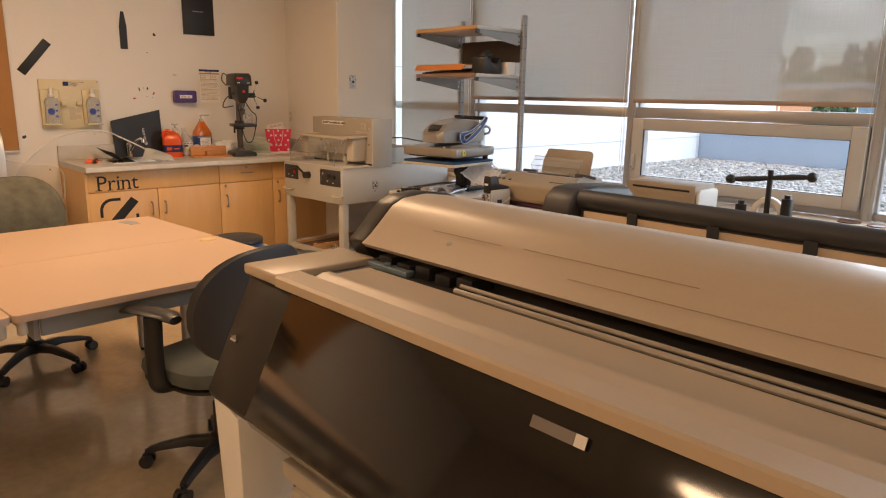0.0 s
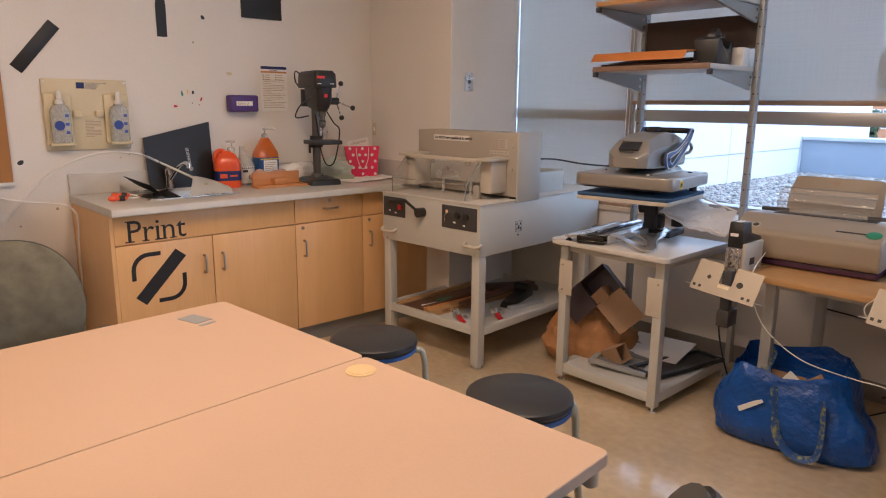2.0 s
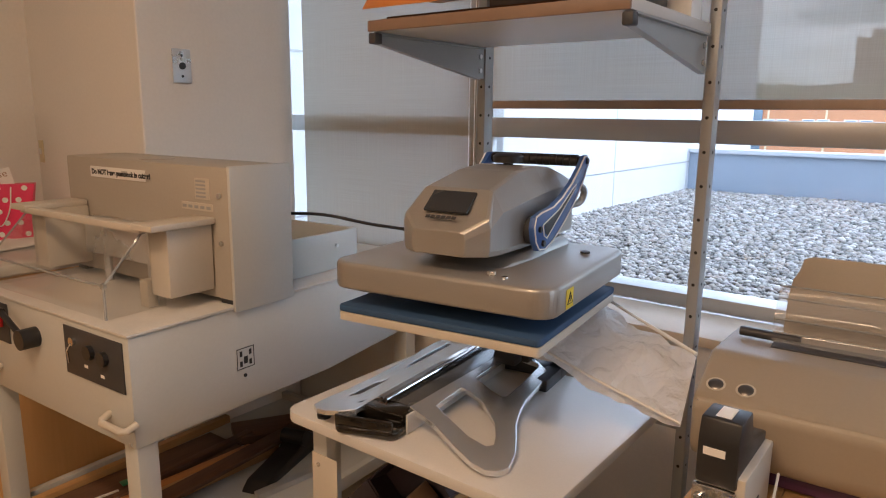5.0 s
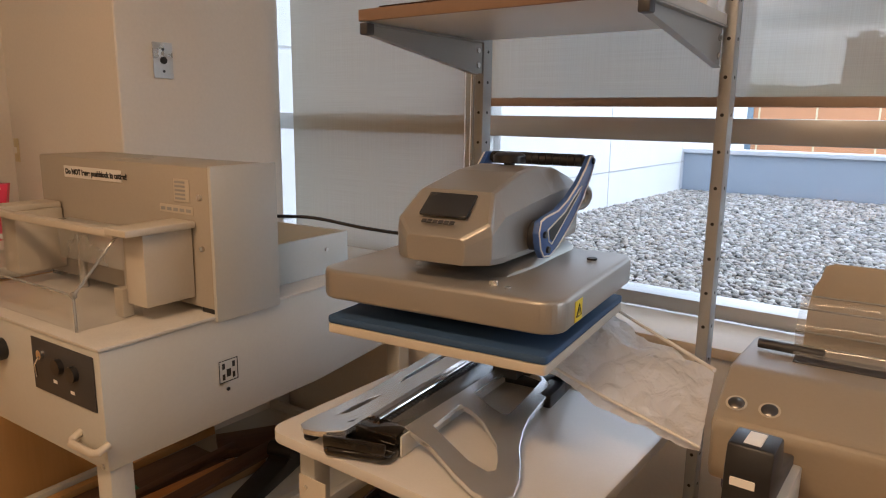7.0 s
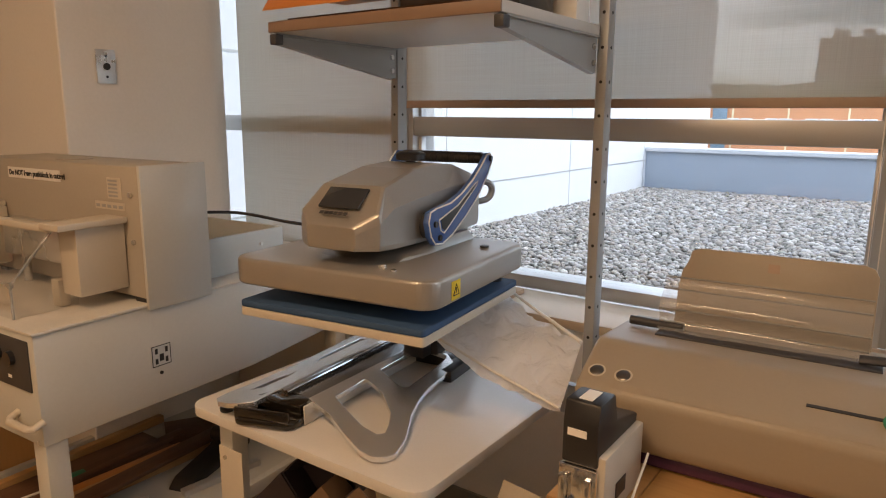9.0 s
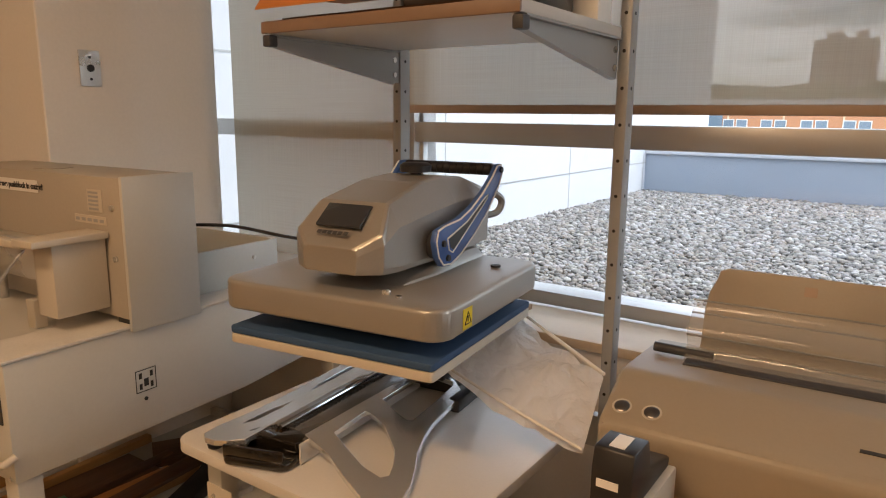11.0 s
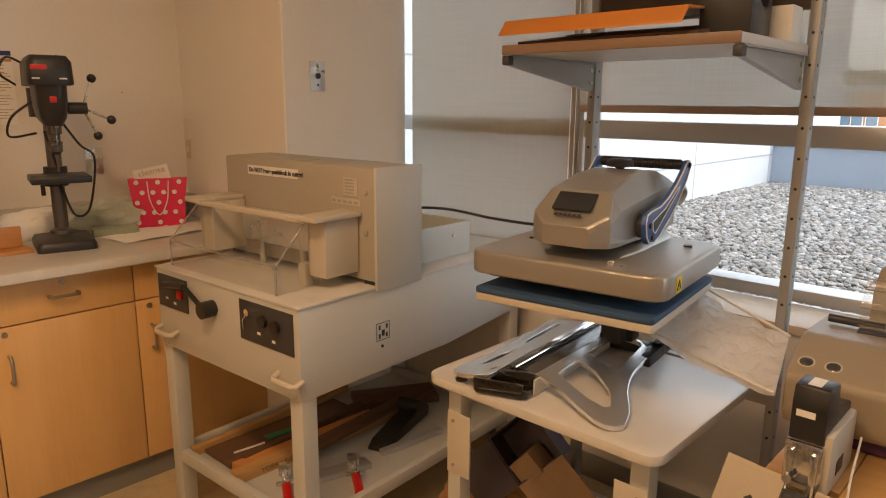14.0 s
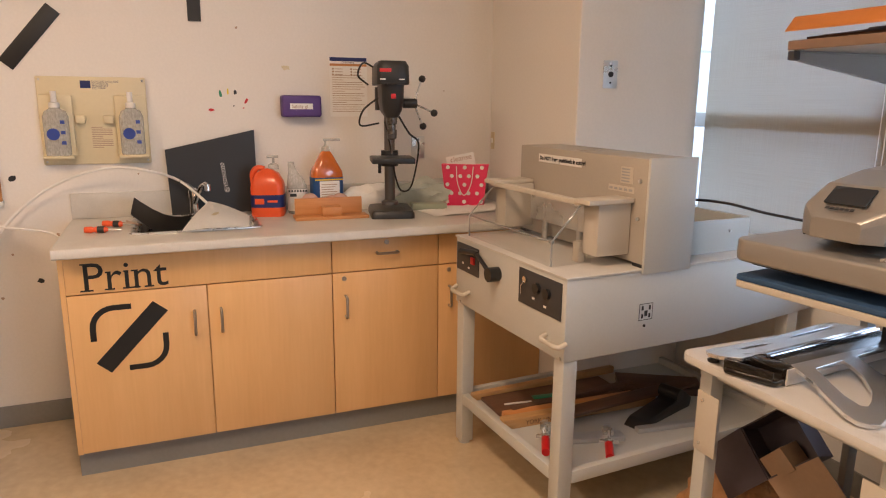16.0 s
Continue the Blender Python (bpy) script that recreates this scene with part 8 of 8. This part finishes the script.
# ---- wide-format printer in the foreground ----
def wide_printer():
    p = thing("wide_printer", "wide-format printer with a smoked front, cream top and open lid", "printer", 0, 0, 0)
    x0, x1 = -0.43, 1.75
    def lean(y, z):  # the front leans out towards the foot
        return y - (1.055 - z) * 0.45
    bm = mesh()
    prism(bm, [(2.100, 1.035), (1.972, 0.770), (1.985, 0.745), (2.10, 0.735), (2.36, 0.735), (2.36, 1.035)], "x", x0 + 0.008, x0 + 0.20, 0.006)
    part("end_cover", bm, "printer_dark", p, "matte charcoal end cover")
    bm = mesh()
    prism(bm, [(2.098, 1.035), (1.968, 0.770), (1.982, 0.742), (2.10, 0.735), (2.36, 0.735), (2.36, 1.035)], "x", x0 + 0.2015, x1, 0.004)
    part("front_panel", bm, "gloss_black", p, "glossy smoked front panel")
    bm = mesh()
    tube(bm, [(x0 + 0.036, 2.028, 0.892), (x0 + 0.062, 2.028, 0.892)], 0.004)
    for k in range(4):
        box(bm, x0 + 0.034 + 0.006 * k, x0 + 0.04 + 0.006 * k, lean(2.1, 0.90) - 0.0015 + 0.0, lean(2.1, 0.90) + 0.0, 0.887 + 0.003 * k, 0.900 + 0.002 * k)
    part("emblem", bm, "chrome", p, "small silver emblem")
    bm = mesh()
    m = Matrix.Translation((0.53, lean(2.1, 1.0) - 0.0005, 1.0)) @ pose(0, 0, 0, -24.5, 0, 0)
    box(bm, -0.045, 0.032, -0.0025, -0.0005, -0.009, 0.009)
    part("badge", bm, "chrome", p, "silver rating badge", m=m)
    bm = mesh()
    box(bm, 0.033, 0.052, -0.0026, -0.0005, -0.009, 0.009)
    part("badge", bm, "white", p, m=m)
    # cream deck
    bm = mesh()
    box(bm, x0, x0 + 0.15, 2.085, 2.37, 1.036, 1.062, 0.006, 3)
    part("deck_end", bm, "printer_cream", p, "cream deck end")
    bm = mesh()
    prism(bm, [(2.085, 1.036), (2.085, 1.056), (2.091, 1.062), (2.15, 1.062), (2.15, 1.036)], "x", x0 + 0.1505, x1, 0.0)
    part("deck_edge", bm, "printer_cream", p, "cream front deck edge")
    bm = mesh()
    prism(bm, [(2.1505, 1.036), (2.1505, 1.052), (2.165, 1.052), (2.185, 1.060), (2.205, 1.060), (2.225, 1.050), (2.32, 1.050), (2.32, 1.036)], "x", x0 + 0.19, x1, 0.0)
    part("platen", bm, "printer_cream", p, "cream media platen with a ridge")
    bm = mesh()
    box(bm, x0 + 0.1505, x0 + 0.1895, 2.1505, 2.34, 1.036, 1.045)
    box(bm, x0 + 0.1505, x1, 2.3205, 2.36, 1.036, 1.040)
    part("groove", bm, "dark", p)
    bm = mesh()
    tube(bm, [(0.05, 2.335, 1.052), (x1, 2.335, 1.052)], 0.007, n=8)
    tube(bm, [(0.05, 2.352, 1.060), (x1, 2.352, 1.060)], 0.005, n=8)
    part("guide_rail", bm, "beige", p, "steel guide rail")
    bm = mesh()
    box(bm, x0 + 0.16, x1, 2.3605, 2.62, 0.735, 1.04)
    part("chassis", bm, "dark", p)
    bm = mesh()
    for k in range(5):
        box(bm, x0 + 0.17 + 0.07 * k, x0 + 0.22 + 0.07 * k, 2.365, 2.44, 1.0405, 1.072 - 0.006 * (k % 2), 0.004)
    part("carriage", bm, "black", p, "black ink carriage")
    bm = mesh()
    box(bm, x0 + 0.115, x0 + 0.30, 2.345, 2.375, 1.0405, 1.055, 0.003)
    cyl(bm, (x0 + 0.22, 2.355, 1.055), (x0 + 0.22, 2.355, 1.062), 0.009, n=12)
    part("latch", bm, surface("pale_blue_plastic", (0.20, 0.27, 0.33), 0.35), p)
    # lid, open a little over the gap
    lid = [(2.362, 1.092), (2.39, 1.118), (2.43, 1.165), (2.462, 1.196), (2.50, 1.213), (2.58, 1.218), (2.70, 1.20), (2.74, 1.16), (2.74, 1.04), (2.70, 1.04), (2.68, 1.15), (2.58, 1.19), (2.50, 1.185), (2.455, 1.165), (2.40, 1.10), (2.375, 1.08)]
    lid = [(y, z - 0.017 * min(1, max(0, (z - 1.09) / 0.08))) for y, z in lid]
    bm = mesh()
    prism(bm, lid, "x", x0 + 0.105, x1, 0.0)
    lidp = part("lid", bm, "printer_cream", p, "cream curved lid, worn and scratched")
    bm = mesh()
    prism(bm, [(2.395, 1.04), (2.365, 1.09), (2.43, 1.152), (2.462, 1.183), (2.50, 1.200), (2.58, 1.205), (2.70, 1.187), (2.744, 1.145), (2.744, 1.04)], "x", x0 + 0.035, x0 + 0.104, 0.010)
    part("lid_end", bm, "printer_dark", lidp, "charcoal lid end")
    slope = Matrix.Translation((0, 2.41, 1.132)) @ pose(0, 0, 0, 44, 0, 0)
    for px, q in ((-0.05, 0.0), (0.12, 0.01), (0.24, 0.012), (0.42, 0.02), (0.52, 0.022), (0.62, 0.02)):
        bm = mesh()
        lathe(bm, [(0.009, 0), (0.009, 0.0012), (0.005, 0.002)], (0, 0, 0), n=16, sx=1.3)
        part("dimple", bm, "beige", lidp, m=Matrix.Translation((px, q * 0.3, -0.0035)) @ slope)
    bm = mesh()
    for a, b, v in ((-0.12, 0.10, 0.022), (0.16, 0.55, 0.026), (0.30, 0.9, -0.018)):
        box(bm, a, b, v - 0.0008, v + 0.0008, 0.0012, 0.0022)
    part("seam", bm, "rail", lidp, m=slope)
    # stand and paper stacker
    for a in (x0 + 0.02, x1 - 0.12):
        bm = mesh()
        box(bm, a, a + 0.07, 2.16, 2.56, 0.06, 0.735, 0.006)
        box(bm, a - 0.0, a + 0.08, 2.02, 2.80, 0.05, 0.095, 0.006)
        stand = part("stand", bm, "dark", p)
        for y in (2.06, 2.76):
            bm = mesh()
            cyl(bm, (a + 0.02, y, 0.026), (a + 0.055, y, 0.026), 0.026, n=16)
            part("wheel", bm, "black", stand)
    bm = mesh()
    prism(bm, [(x0 + 0.01, 0.765), (x0 + 0.135, 0.735), (x0 + 0.15, 0.30), (x0 + 0.06, 0.30)], "y", 1.985, 2.12, 0.004)
    part("ink_cover", bm, "white", p, "white cartridge cover")
    bm = mesh()
    box(bm, x0 + 0.30, x1 - 0.2, 2.0, 2.03, 0.66, 0.70, 0.006)
    box(bm, x0 + 0.35, x0 + 0.43, 1.99, 2.05, 0.62, 0.66, 0.006)
    part("stacker_bar", bm, "beige", p)


M["printer_dark"] = surface("charcoal_casing", (0.024, 0.021, 0.018), 0.42, vary=0.08, fine=250, bump=0.1)
wide_printer()


def second_printer():
    p = thing("wide_printer", "second wide printer with a dark roll cover and tan paper", "printer", 0, 0, 0)
    x0, x1 = -0.66, 1.6
    bm = mesh()
    cyl(bm, (x0 + 0.03, 3.74, 1.045), (x1, 3.74, 1.045), 0.040, n=24)
    part("roll_cover", bm, "dark", p, "dark grey roll cover")
    bm = mesh()
    prism(bm, [(3.66, 0.70), (3.66, 1.0), (3.68, 1.05), (3.73, 1.085), (3.85, 1.09), (4.10, 1.07), (4.16, 1.03), (4.16, 0.70)], "x", x0 - 0.13, x0 + 0.03, 0.022, 3)
    part("end_housing", bm, "dark", p, "rounded black end housing")
    for k in range(6):
        a = x0 + 0.28 + 0.33 * k
        bm = mesh()
        box(bm, a, a + 0.045, 3.69, 3.70, 0.78, 1.02, 0.003)
        part("strap", bm, "black", p)
    bm = mesh()
    box(bm, x0 + 0.06, x1, 3.712, 3.722, 0.72, 1.00, 0.002)
    part("paper_panel", bm, "cardboard_pale", p, "tan paper panel")
    bm = mesh()
    box(bm, x0 + 0.02, x1, 3.73, 4.15, 0.62, 1.015, 0.02)
    part("body", bm, "dark", p)
    for a in (x0 + 0.08, x1 - 0.15):
        bm = mesh()
        box(bm, a, a + 0.06, 3.85, 4.05, 0.05, 0.62, 0.005)
        box(bm, a, a + 0.06, 3.65, 4.25, 0.0, 0.05, 0.005)
        part("stand", bm, "dark", p)


M["cardboard_pale"] = surface("tan_paper", (0.62, 0.47, 0.32), 0.6, vary=0.05)
second_printer()


# ---- bench water-jet cutter beside the sink ----
def jet_cutter():
    j = thing("jet_cutter", "bench-top cutting machine with smoked hood and silver pillar", "cutting machine", 0, 0, 0)
    x0, x1, y0, y1 = -4.78, -3.90, 0.95, 2.26
    bm = mesh()
    box(bm, x0, x1 - 0.01, y0, y1 - 0.075, 0.72, 0.985, 0.01)
    part("tank", bm, "dark_case", j, "dark grey lower case")
    bm = mesh()
    prism(bm, [(x0 + 0.3, 0.99), (x1 + 0.0, 0.99), (x1 - 0.005, 1.06), (x1 - 0.05, 1.13), (x1 - 0.20, 1.185), (x0 + 0.3, 1.20)], "y", y0, y1 - 0.075, 0.006)
    part("hood", bm, "brown_hood", j, "smoked brown hood")
    bm = mesh()
    prism(bm, [(x0, 0.70), (x1 + 0.012, 0.70), (x1 + 0.012, 1.10), (x1 - 0.01, 1.17), (x1 - 0.06, 1.205), (x0, 1.215)], "y", y1 - 0.074, y1, 0.008)
    part("pillar", bm, "silver_case", j, "silver end pillar")
    bm = mesh()
    box(bm, x0, x1 - 0.02, y0, y1, 1.2155, 1.225, 0.004)
    part("top_cover", bm, "dark_case", j)
    bm = mesh()
    box(bm, x1 - 0.0005, x1 + 0.003, 2.02, 2.12, 1.055, 1.075, 0.001)
    lb = part("label_card", bm, "white", j, "small white label")
    bm = mesh()
    box(bm, x1 + 0.003, x1 + 0.0036, 2.04, 2.10, 1.059, 1.071)
    part("print", bm, "ink", lb)
    bm = mesh()
    box(bm, x1 - 0.0105, x1 - 0.007, 1.76, 1.90, 0.86, 0.90, 0.001)
    box(bm, x1 - 0.0105, x1 - 0.007, 1.79, 1.87, 0.905, 0.925, 0.001)
    part("badge", bm, "cream", j, "cream name badge")
    bm = mesh()
    for k in range(5):
        box(bm, x1 - 0.007, x1 - 0.0062, 1.772 + 0.024 * k, 1.79 + 0.024 * k, 0.868, 0.892)
    part("print", bm, "ink", j)
    bm = mesh()
    box(bm, x0, x1 - 0.02, y0, y1 - 0.02, 0.66, 0.7195, 0.004)
    part("tray", bm, "black", j)
    for y in (y0 + 0.05, 1.60, 1.82, 2.02, y1 - 0.1):
        for x in (x1 - 0.08, x0 + 0.05):
            bm = mesh()
            tube(bm, curve([(x - 0.08, y, 0.645), (x, y, 0.64), (x + 0.03, y, 0.58), (x + 0.03, y, 0.30), (x + 0.03, y, 0.0)]), 0.018, n=8)
            part("leg", bm, "silver_case", j)
    bm = mesh()
    tube(bm, curve([(x1 - 0.3, 1.5, 0.66), (x1 - 0.2, 1.7, 0.50), (x1 - 0.22, 1.95, 0.42), (x1 - 0.3, 2.1, 0.10), (x1 - 0.4, 2.2, 0.01)]), 0.008)
    part("hose", bm, "black", j)


M["dark_case"] = surface("dark_case", (0.062, 0.056, 0.05), 0.45, vary=0.06, fine=200)
M["brown_hood"] = surface("brown_hood", (0.035, 0.022, 0.015), 0.12, vary=0.08, bump=0, coat=0.4)
M["silver_case"] = surface("silver_case", (0.56, 0.55, 0.53), 0.35, metal=0.4, vary=0.04)
jet_cutter()

fc = thing("floor_cover", "small square steel floor outlet cover", "floor outlet", -1.66, 3.22, 0.0, 20)
bm = mesh()
box(bm, -0.035, 0.035, -0.035, 0.035, 0.0002, 0.004, 0.0015)
cyl(bm, (0, 0, 0.004), (0, 0, 0.006), 0.02, n=18)
part("cover", bm, "steel", fc)
# ---- gravel, skyline ----
def gravel():
    r = np.random.default_rng(5)
    phi = (1 + 5 ** 0.5) / 2
    v = np.array([(-1, phi, 0), (1, phi, 0), (-1, -phi, 0), (1, -phi, 0), (0, -1, phi), (0, 1, phi), (0, -1, -phi), (0, 1, -phi), (phi, 0, -1), (phi, 0, 1), (-phi, 0, -1), (-phi, 0, 1)], float)
    v /= np.linalg.norm(v[0])
    f = np.array([(0, 11, 5), (0, 5, 1), (0, 1, 7), (0, 7, 10), (0, 10, 11), (1, 5, 9), (5, 11, 4), (11, 10, 2), (10, 7, 6), (7, 1, 8), (3, 9, 4), (3, 4, 2), (3, 2, 6), (3, 6, 8), (3, 8, 9), (4, 9, 5), (2, 4, 11), (6, 2, 10), (8, 6, 7), (9, 8, 1)])
    pts = []
    for x0, x1, y0, y1, step in ((-4.87, 1.2, 5.95, 9.2, 0.036), (-4.87, 3.2, 9.2, 13.19, 0.046)):
        gx, gy = np.meshgrid(np.arange(x0, x1, step), np.arange(y0, y1, step))
        p = np.c_[gx.ravel(), gy.ravel()] + r.uniform(-0.5, 0.5, (gx.size, 2)) * step * 0.9
        pts.append(np.c_[p, np.full(len(p), step)])
    pts = np.concatenate(pts)
    n = len(pts)
    size = pts[:, 2:3] * r.uniform(0.42, 0.85, (n, 1)) * np.c_[r.uniform(0.8, 1.35, n), r.uniform(0.7, 1.1, n), r.uniform(0.5, 0.8, n)]
    a = r.uniform(0, 2 * np.pi, n)
    loc = v[None] * size[:, None, :] * r.uniform(0.88, 1.1, (n, 12, 1))
    tilt = r.uniform(-0.5, 0.5, n)
    y = loc[..., 1] * np.cos(tilt)[:, None] - loc[..., 2] * np.sin(tilt)[:, None]
    z = loc[..., 1] * np.sin(tilt)[:, None] + loc[..., 2] * np.cos(tilt)[:, None]
    x = loc[..., 0]
    wx = x * np.cos(a)[:, None] - y * np.sin(a)[:, None] + pts[:, 0:1]
    wy = x * np.sin(a)[:, None] + y * np.cos(a)[:, None] + pts[:, 1:2]
    wz = z + GRAVEL + 0.008 + r.uniform(-0.004, 0.014, (n, 1))
    co = np.stack([np.clip(wx, -4.879, 9), wy, wz], -1).reshape(-1, 3)
    faces = (f[None] + 12 * np.arange(n)[:, None, None]).reshape(-1, 3)
    me = bpy.data.meshes.new("gravel")
    me.vertices.add(len(co)), me.loops.add(faces.size), me.polygons.add(len(faces))
    me.vertices.foreach_set("co", co.ravel())
    me.loops.foreach_set("vertex_index", faces.ravel())
    me.polygons.foreach_set("loop_start", np.arange(0, faces.size, 3))
    me.polygons.foreach_set("use_smooth", np.ones(len(faces), bool))
    me.update(calc_edges=True)
    me.validate()
    me.materials.append(pebble())
    tagged(new("gravel", me), "rounded grey and white roof gravel", "gravel", kind="stuff")


def pebble():
    m = bpy.data.materials.new("pebbles")
    m.use_nodes = True
    nt = m.node_tree
    g, ramp, nz, mix = nt.nodes.new("ShaderNodeNewGeometry"), nt.nodes.new("ShaderNodeValToRGB"), nt.nodes.new("ShaderNodeTexNoise"), nt.nodes.new("ShaderNodeMix")
    els = ramp.color_ramp.elements
    els[0].color, els[1].color = (0.15, 0.145, 0.14, 1), (0.48, 0.47, 0.46, 1)
    for pos, c in ((0.3, (0.24, 0.235, 0.23, 1)), (0.6, (0.30, 0.27, 0.24, 1)), (0.8, (0.34, 0.34, 0.35, 1))):
        els.new(pos).color = c
    nz.inputs["Scale"].default_value = 60
    mix.data_type, mix.blend_type = "RGBA", "MULTIPLY"
    mix.inputs["Factor"].default_value = 0.35
    nt.links.new(g.outputs["Random Per Island"], ramp.inputs[0])
    nt.links.new(ramp.outputs[0], mix.inputs["A"])
    nt.links.new(nz.outputs["Color"], mix.inputs["B"])
    b = nt.nodes["Principled BSDF"]
    nt.links.new(mix.outputs["Result"], b.inputs["Base Color"])
    b.inputs["Roughness"].default_value = 0.75
    return m


gravel()
solid("parapet_cap", (-4.88, 9.0, 13.15, 13.55, 0.93, 0.985), "white_clad", bevel=0.004, label="white parapet coping")
for z in (0.80, 1.75, 2.7):
    solid("cladding_joint", (-4.8805, -4.877, 5.92, 16.4, z, z + 0.012), "tower")
for y in (8.3, 10.7, 13.1, 15.5):
    solid("cladding_joint", (-4.8805, -4.8775, y, y + 0.01, GRAVEL, 5.0), "tower")
solid("roof_next", (-4.88, 30, 13.5, 30, -1.6, -1.5), "parapet", label="lower roof beyond the parapet")


def brick_block():
    b = thing("brick_building", "long orange brick building with white-framed windows", "building", -8, 72, -12)
    bm = mesh()
    box(bm, -30, 60, 0, 14, 0, 14.6)
    part("wall", bm, "brick", b)
    bm = mesh()
    box(bm, -30.2, 60.2, -0.2, 14.2, 14.6, 15.1)
    part("roof", bm, "white_clad", b)
    for k in range(26):
        for storey in (0, 1):
            x = -12.3 + 0.0 + 2.1 * (k // 2) * 1.55 + 1.15 * (k % 2)
            z = 11.6 - 4.2 * storey
            bm = mesh()
            box(bm, x - 0.5, x + 0.5, -0.08, -0.02, z, z + 1.7)
            wdw = part("window", bm, "white", b)
            bm = mesh()
            box(bm, x - 0.42, x + 0.42, -0.10, -0.085, z + 0.08, z + 1.62)
            part("pane", bm, "far_glass", wdw)
    for k in range(18):
        bm = mesh()
        box(bm, -28 + 4.7 * k, -27.85 + 4.7 * k, -0.06, -0.005, 0, 14.6)
        part("pier", bm, "cream", b)
    bm = mesh()
    box(bm, -10.9, -9.6, -0.15, -0.1, 4, 14.5)
    part("window", bm, "far_glass", b)


M["brick"] = surface("orange_brick", (0.52, 0.24, 0.12), 0.8, vary=0.08, scale=0.8, fine=6, bump=0)
M["far_glass"] = surface("far_window_glass", (0.16, 0.22, 0.28), 0.2, vary=0.1, bump=0)
M["far_tower"] = surface("concrete_tower", (0.30, 0.29, 0.28), 0.8, vary=0.06, scale=0.05, bump=0)
M["far_dark"] = surface("tower_recess", (0.10, 0.10, 0.11), 0.6, vary=0.06, bump=0)
M["leaf"] = surface("far_foliage", (0.055, 0.085, 0.04), 0.9, vary=0.4, scale=0.3, fine=2, bump=0)
brick_block()


def tower_block(x, y, w, top, label, fins=7):
    t = thing("apartment_tower", label, "building", x, y, -12, group="apartment towers")
    h = top + 12
    bm = mesh()
    box(bm, -w / 2, w / 2, 0, w * 0.6, 0, h)
    part("wall", bm, "far_tower", t)
    bm = mesh()
    box(bm, -w * 0.30, -w * 0.05, 1, w * 0.5, h, h + 3.5)
    box(bm, w * 0.15, w * 0.32, 1, w * 0.5, h, h + 3.5)
    part("roof", bm, "far_tower", t)
    for k in range(fins):
        a = -w / 2 + w * (k + 0.3) / fins
        bm = mesh()
        for s in range(int(h // 3)):
            box(bm, a, a + w * 0.45 / fins, -0.5, -0.02, 3 * s + 0.8, 3 * s + 2.7)
        part("balconies", bm, "far_dark", t)


tower_block(-40, 400, 28, 40, "big grey ribbed apartment tower on the skyline", 9)
tower_block(-141, 500, 12, 35, "slim grey apartment tower on the skyline", 4)
tower_block(-155, 505, 9, 34, "slim pale apartment tower on the skyline", 3)
tower_block(-163, 400, 13, 25, "grey apartment block on the skyline", 4)
tower_block(-147, 400, 11, 26, "grey apartment block on the skyline", 4)
tower_block(-122, 410, 10, 20, "low grey apartment block on the skyline", 4)
for x, w in ((-118, 15), (-100, 12.5)):
    d = thing("storage_dome", "white domed storage tank", "tank", x, 300, -12, group="storage domes")
    bm = mesh()
    lathe(bm, [(w / 2, 0), (w / 2, 14.5), (w * 0.47, 16.4), (w * 0.36, 17.8), (w * 0.2, 18.6), (0.3, 19)], n=28)
    part("shell", bm, "white", d)


def woods():
    r = random.Random(8)
    bm = mesh()
    for k in range(420):
        y = r.uniform(230, 480)
        x = r.uniform(-0.62, 0.35) * y
        h = r.uniform(10, 15) + y * 0.024
        for q in range(3):
            c = Vector((x + r.uniform(-4, 4), y + r.uniform(-3, 3), -12 + h * r.uniform(0.62, 0.8)))
            s = r.uniform(0.35, 0.55) * h
            res = bmesh.ops.create_icosphere(bm, subdivisions=2, radius=s, matrix=Matrix.Translation(c) @ Matrix.Diagonal((1.1, 1, 0.85, 1)))
            for v in res["verts"]:
                v.co += (v.co - c) * 0.35 * noise.noise(v.co * 0.35)
    part("far_woods", bm, "leaf", None, "dark green band of distant trees", kind="stuff")


woods()
tree = thing("tree", "leafy green tree in front of the brick building", "tree", -19.9, 66, -12)
bm = mesh()
cyl(bm, (0, 0, 0), (0, 0, 9), 0.28, 0.12, n=10)
for k in range(6):
    a = k * 1.05
    cyl(bm, (0, 0, 6 + k * 0.5), (1.6 * math.cos(a), 1.6 * math.sin(a), 9 + k * 0.4), 0.10, 0.03, n=6)
part("trunk", bm, "dark_wood", tree)
rt = np.random.default_rng(3)
nl = 5200
c = rt.normal(0, 1, (nl, 3))
c /= np.linalg.norm(c, axis=1)[:, None]
c = c * (rt.uniform(0.35, 1, (nl, 1)) ** 0.5) * np.array([1.9, 1.9, 2.6]) * (1 + 0.25 * np.sin(c[:, 0:1] * 5) * np.cos(c[:, 2:3] * 4)) + np.array([0, 0, 11.2])
d1, d2 = rt.normal(0, 0.11, (nl, 3)), rt.normal(0, 0.11, (nl, 3))
co = np.stack([c - d1, c + d2, c + d1, c - d2], 1).reshape(-1, 3)
me = bpy.data.meshes.new("crown")
me.from_pydata(co.tolist(), [], (np.arange(nl * 4).reshape(-1, 4)).tolist())
me.materials.append(M["leaf"])
crown = new("crown", me)
crown.parent = tree
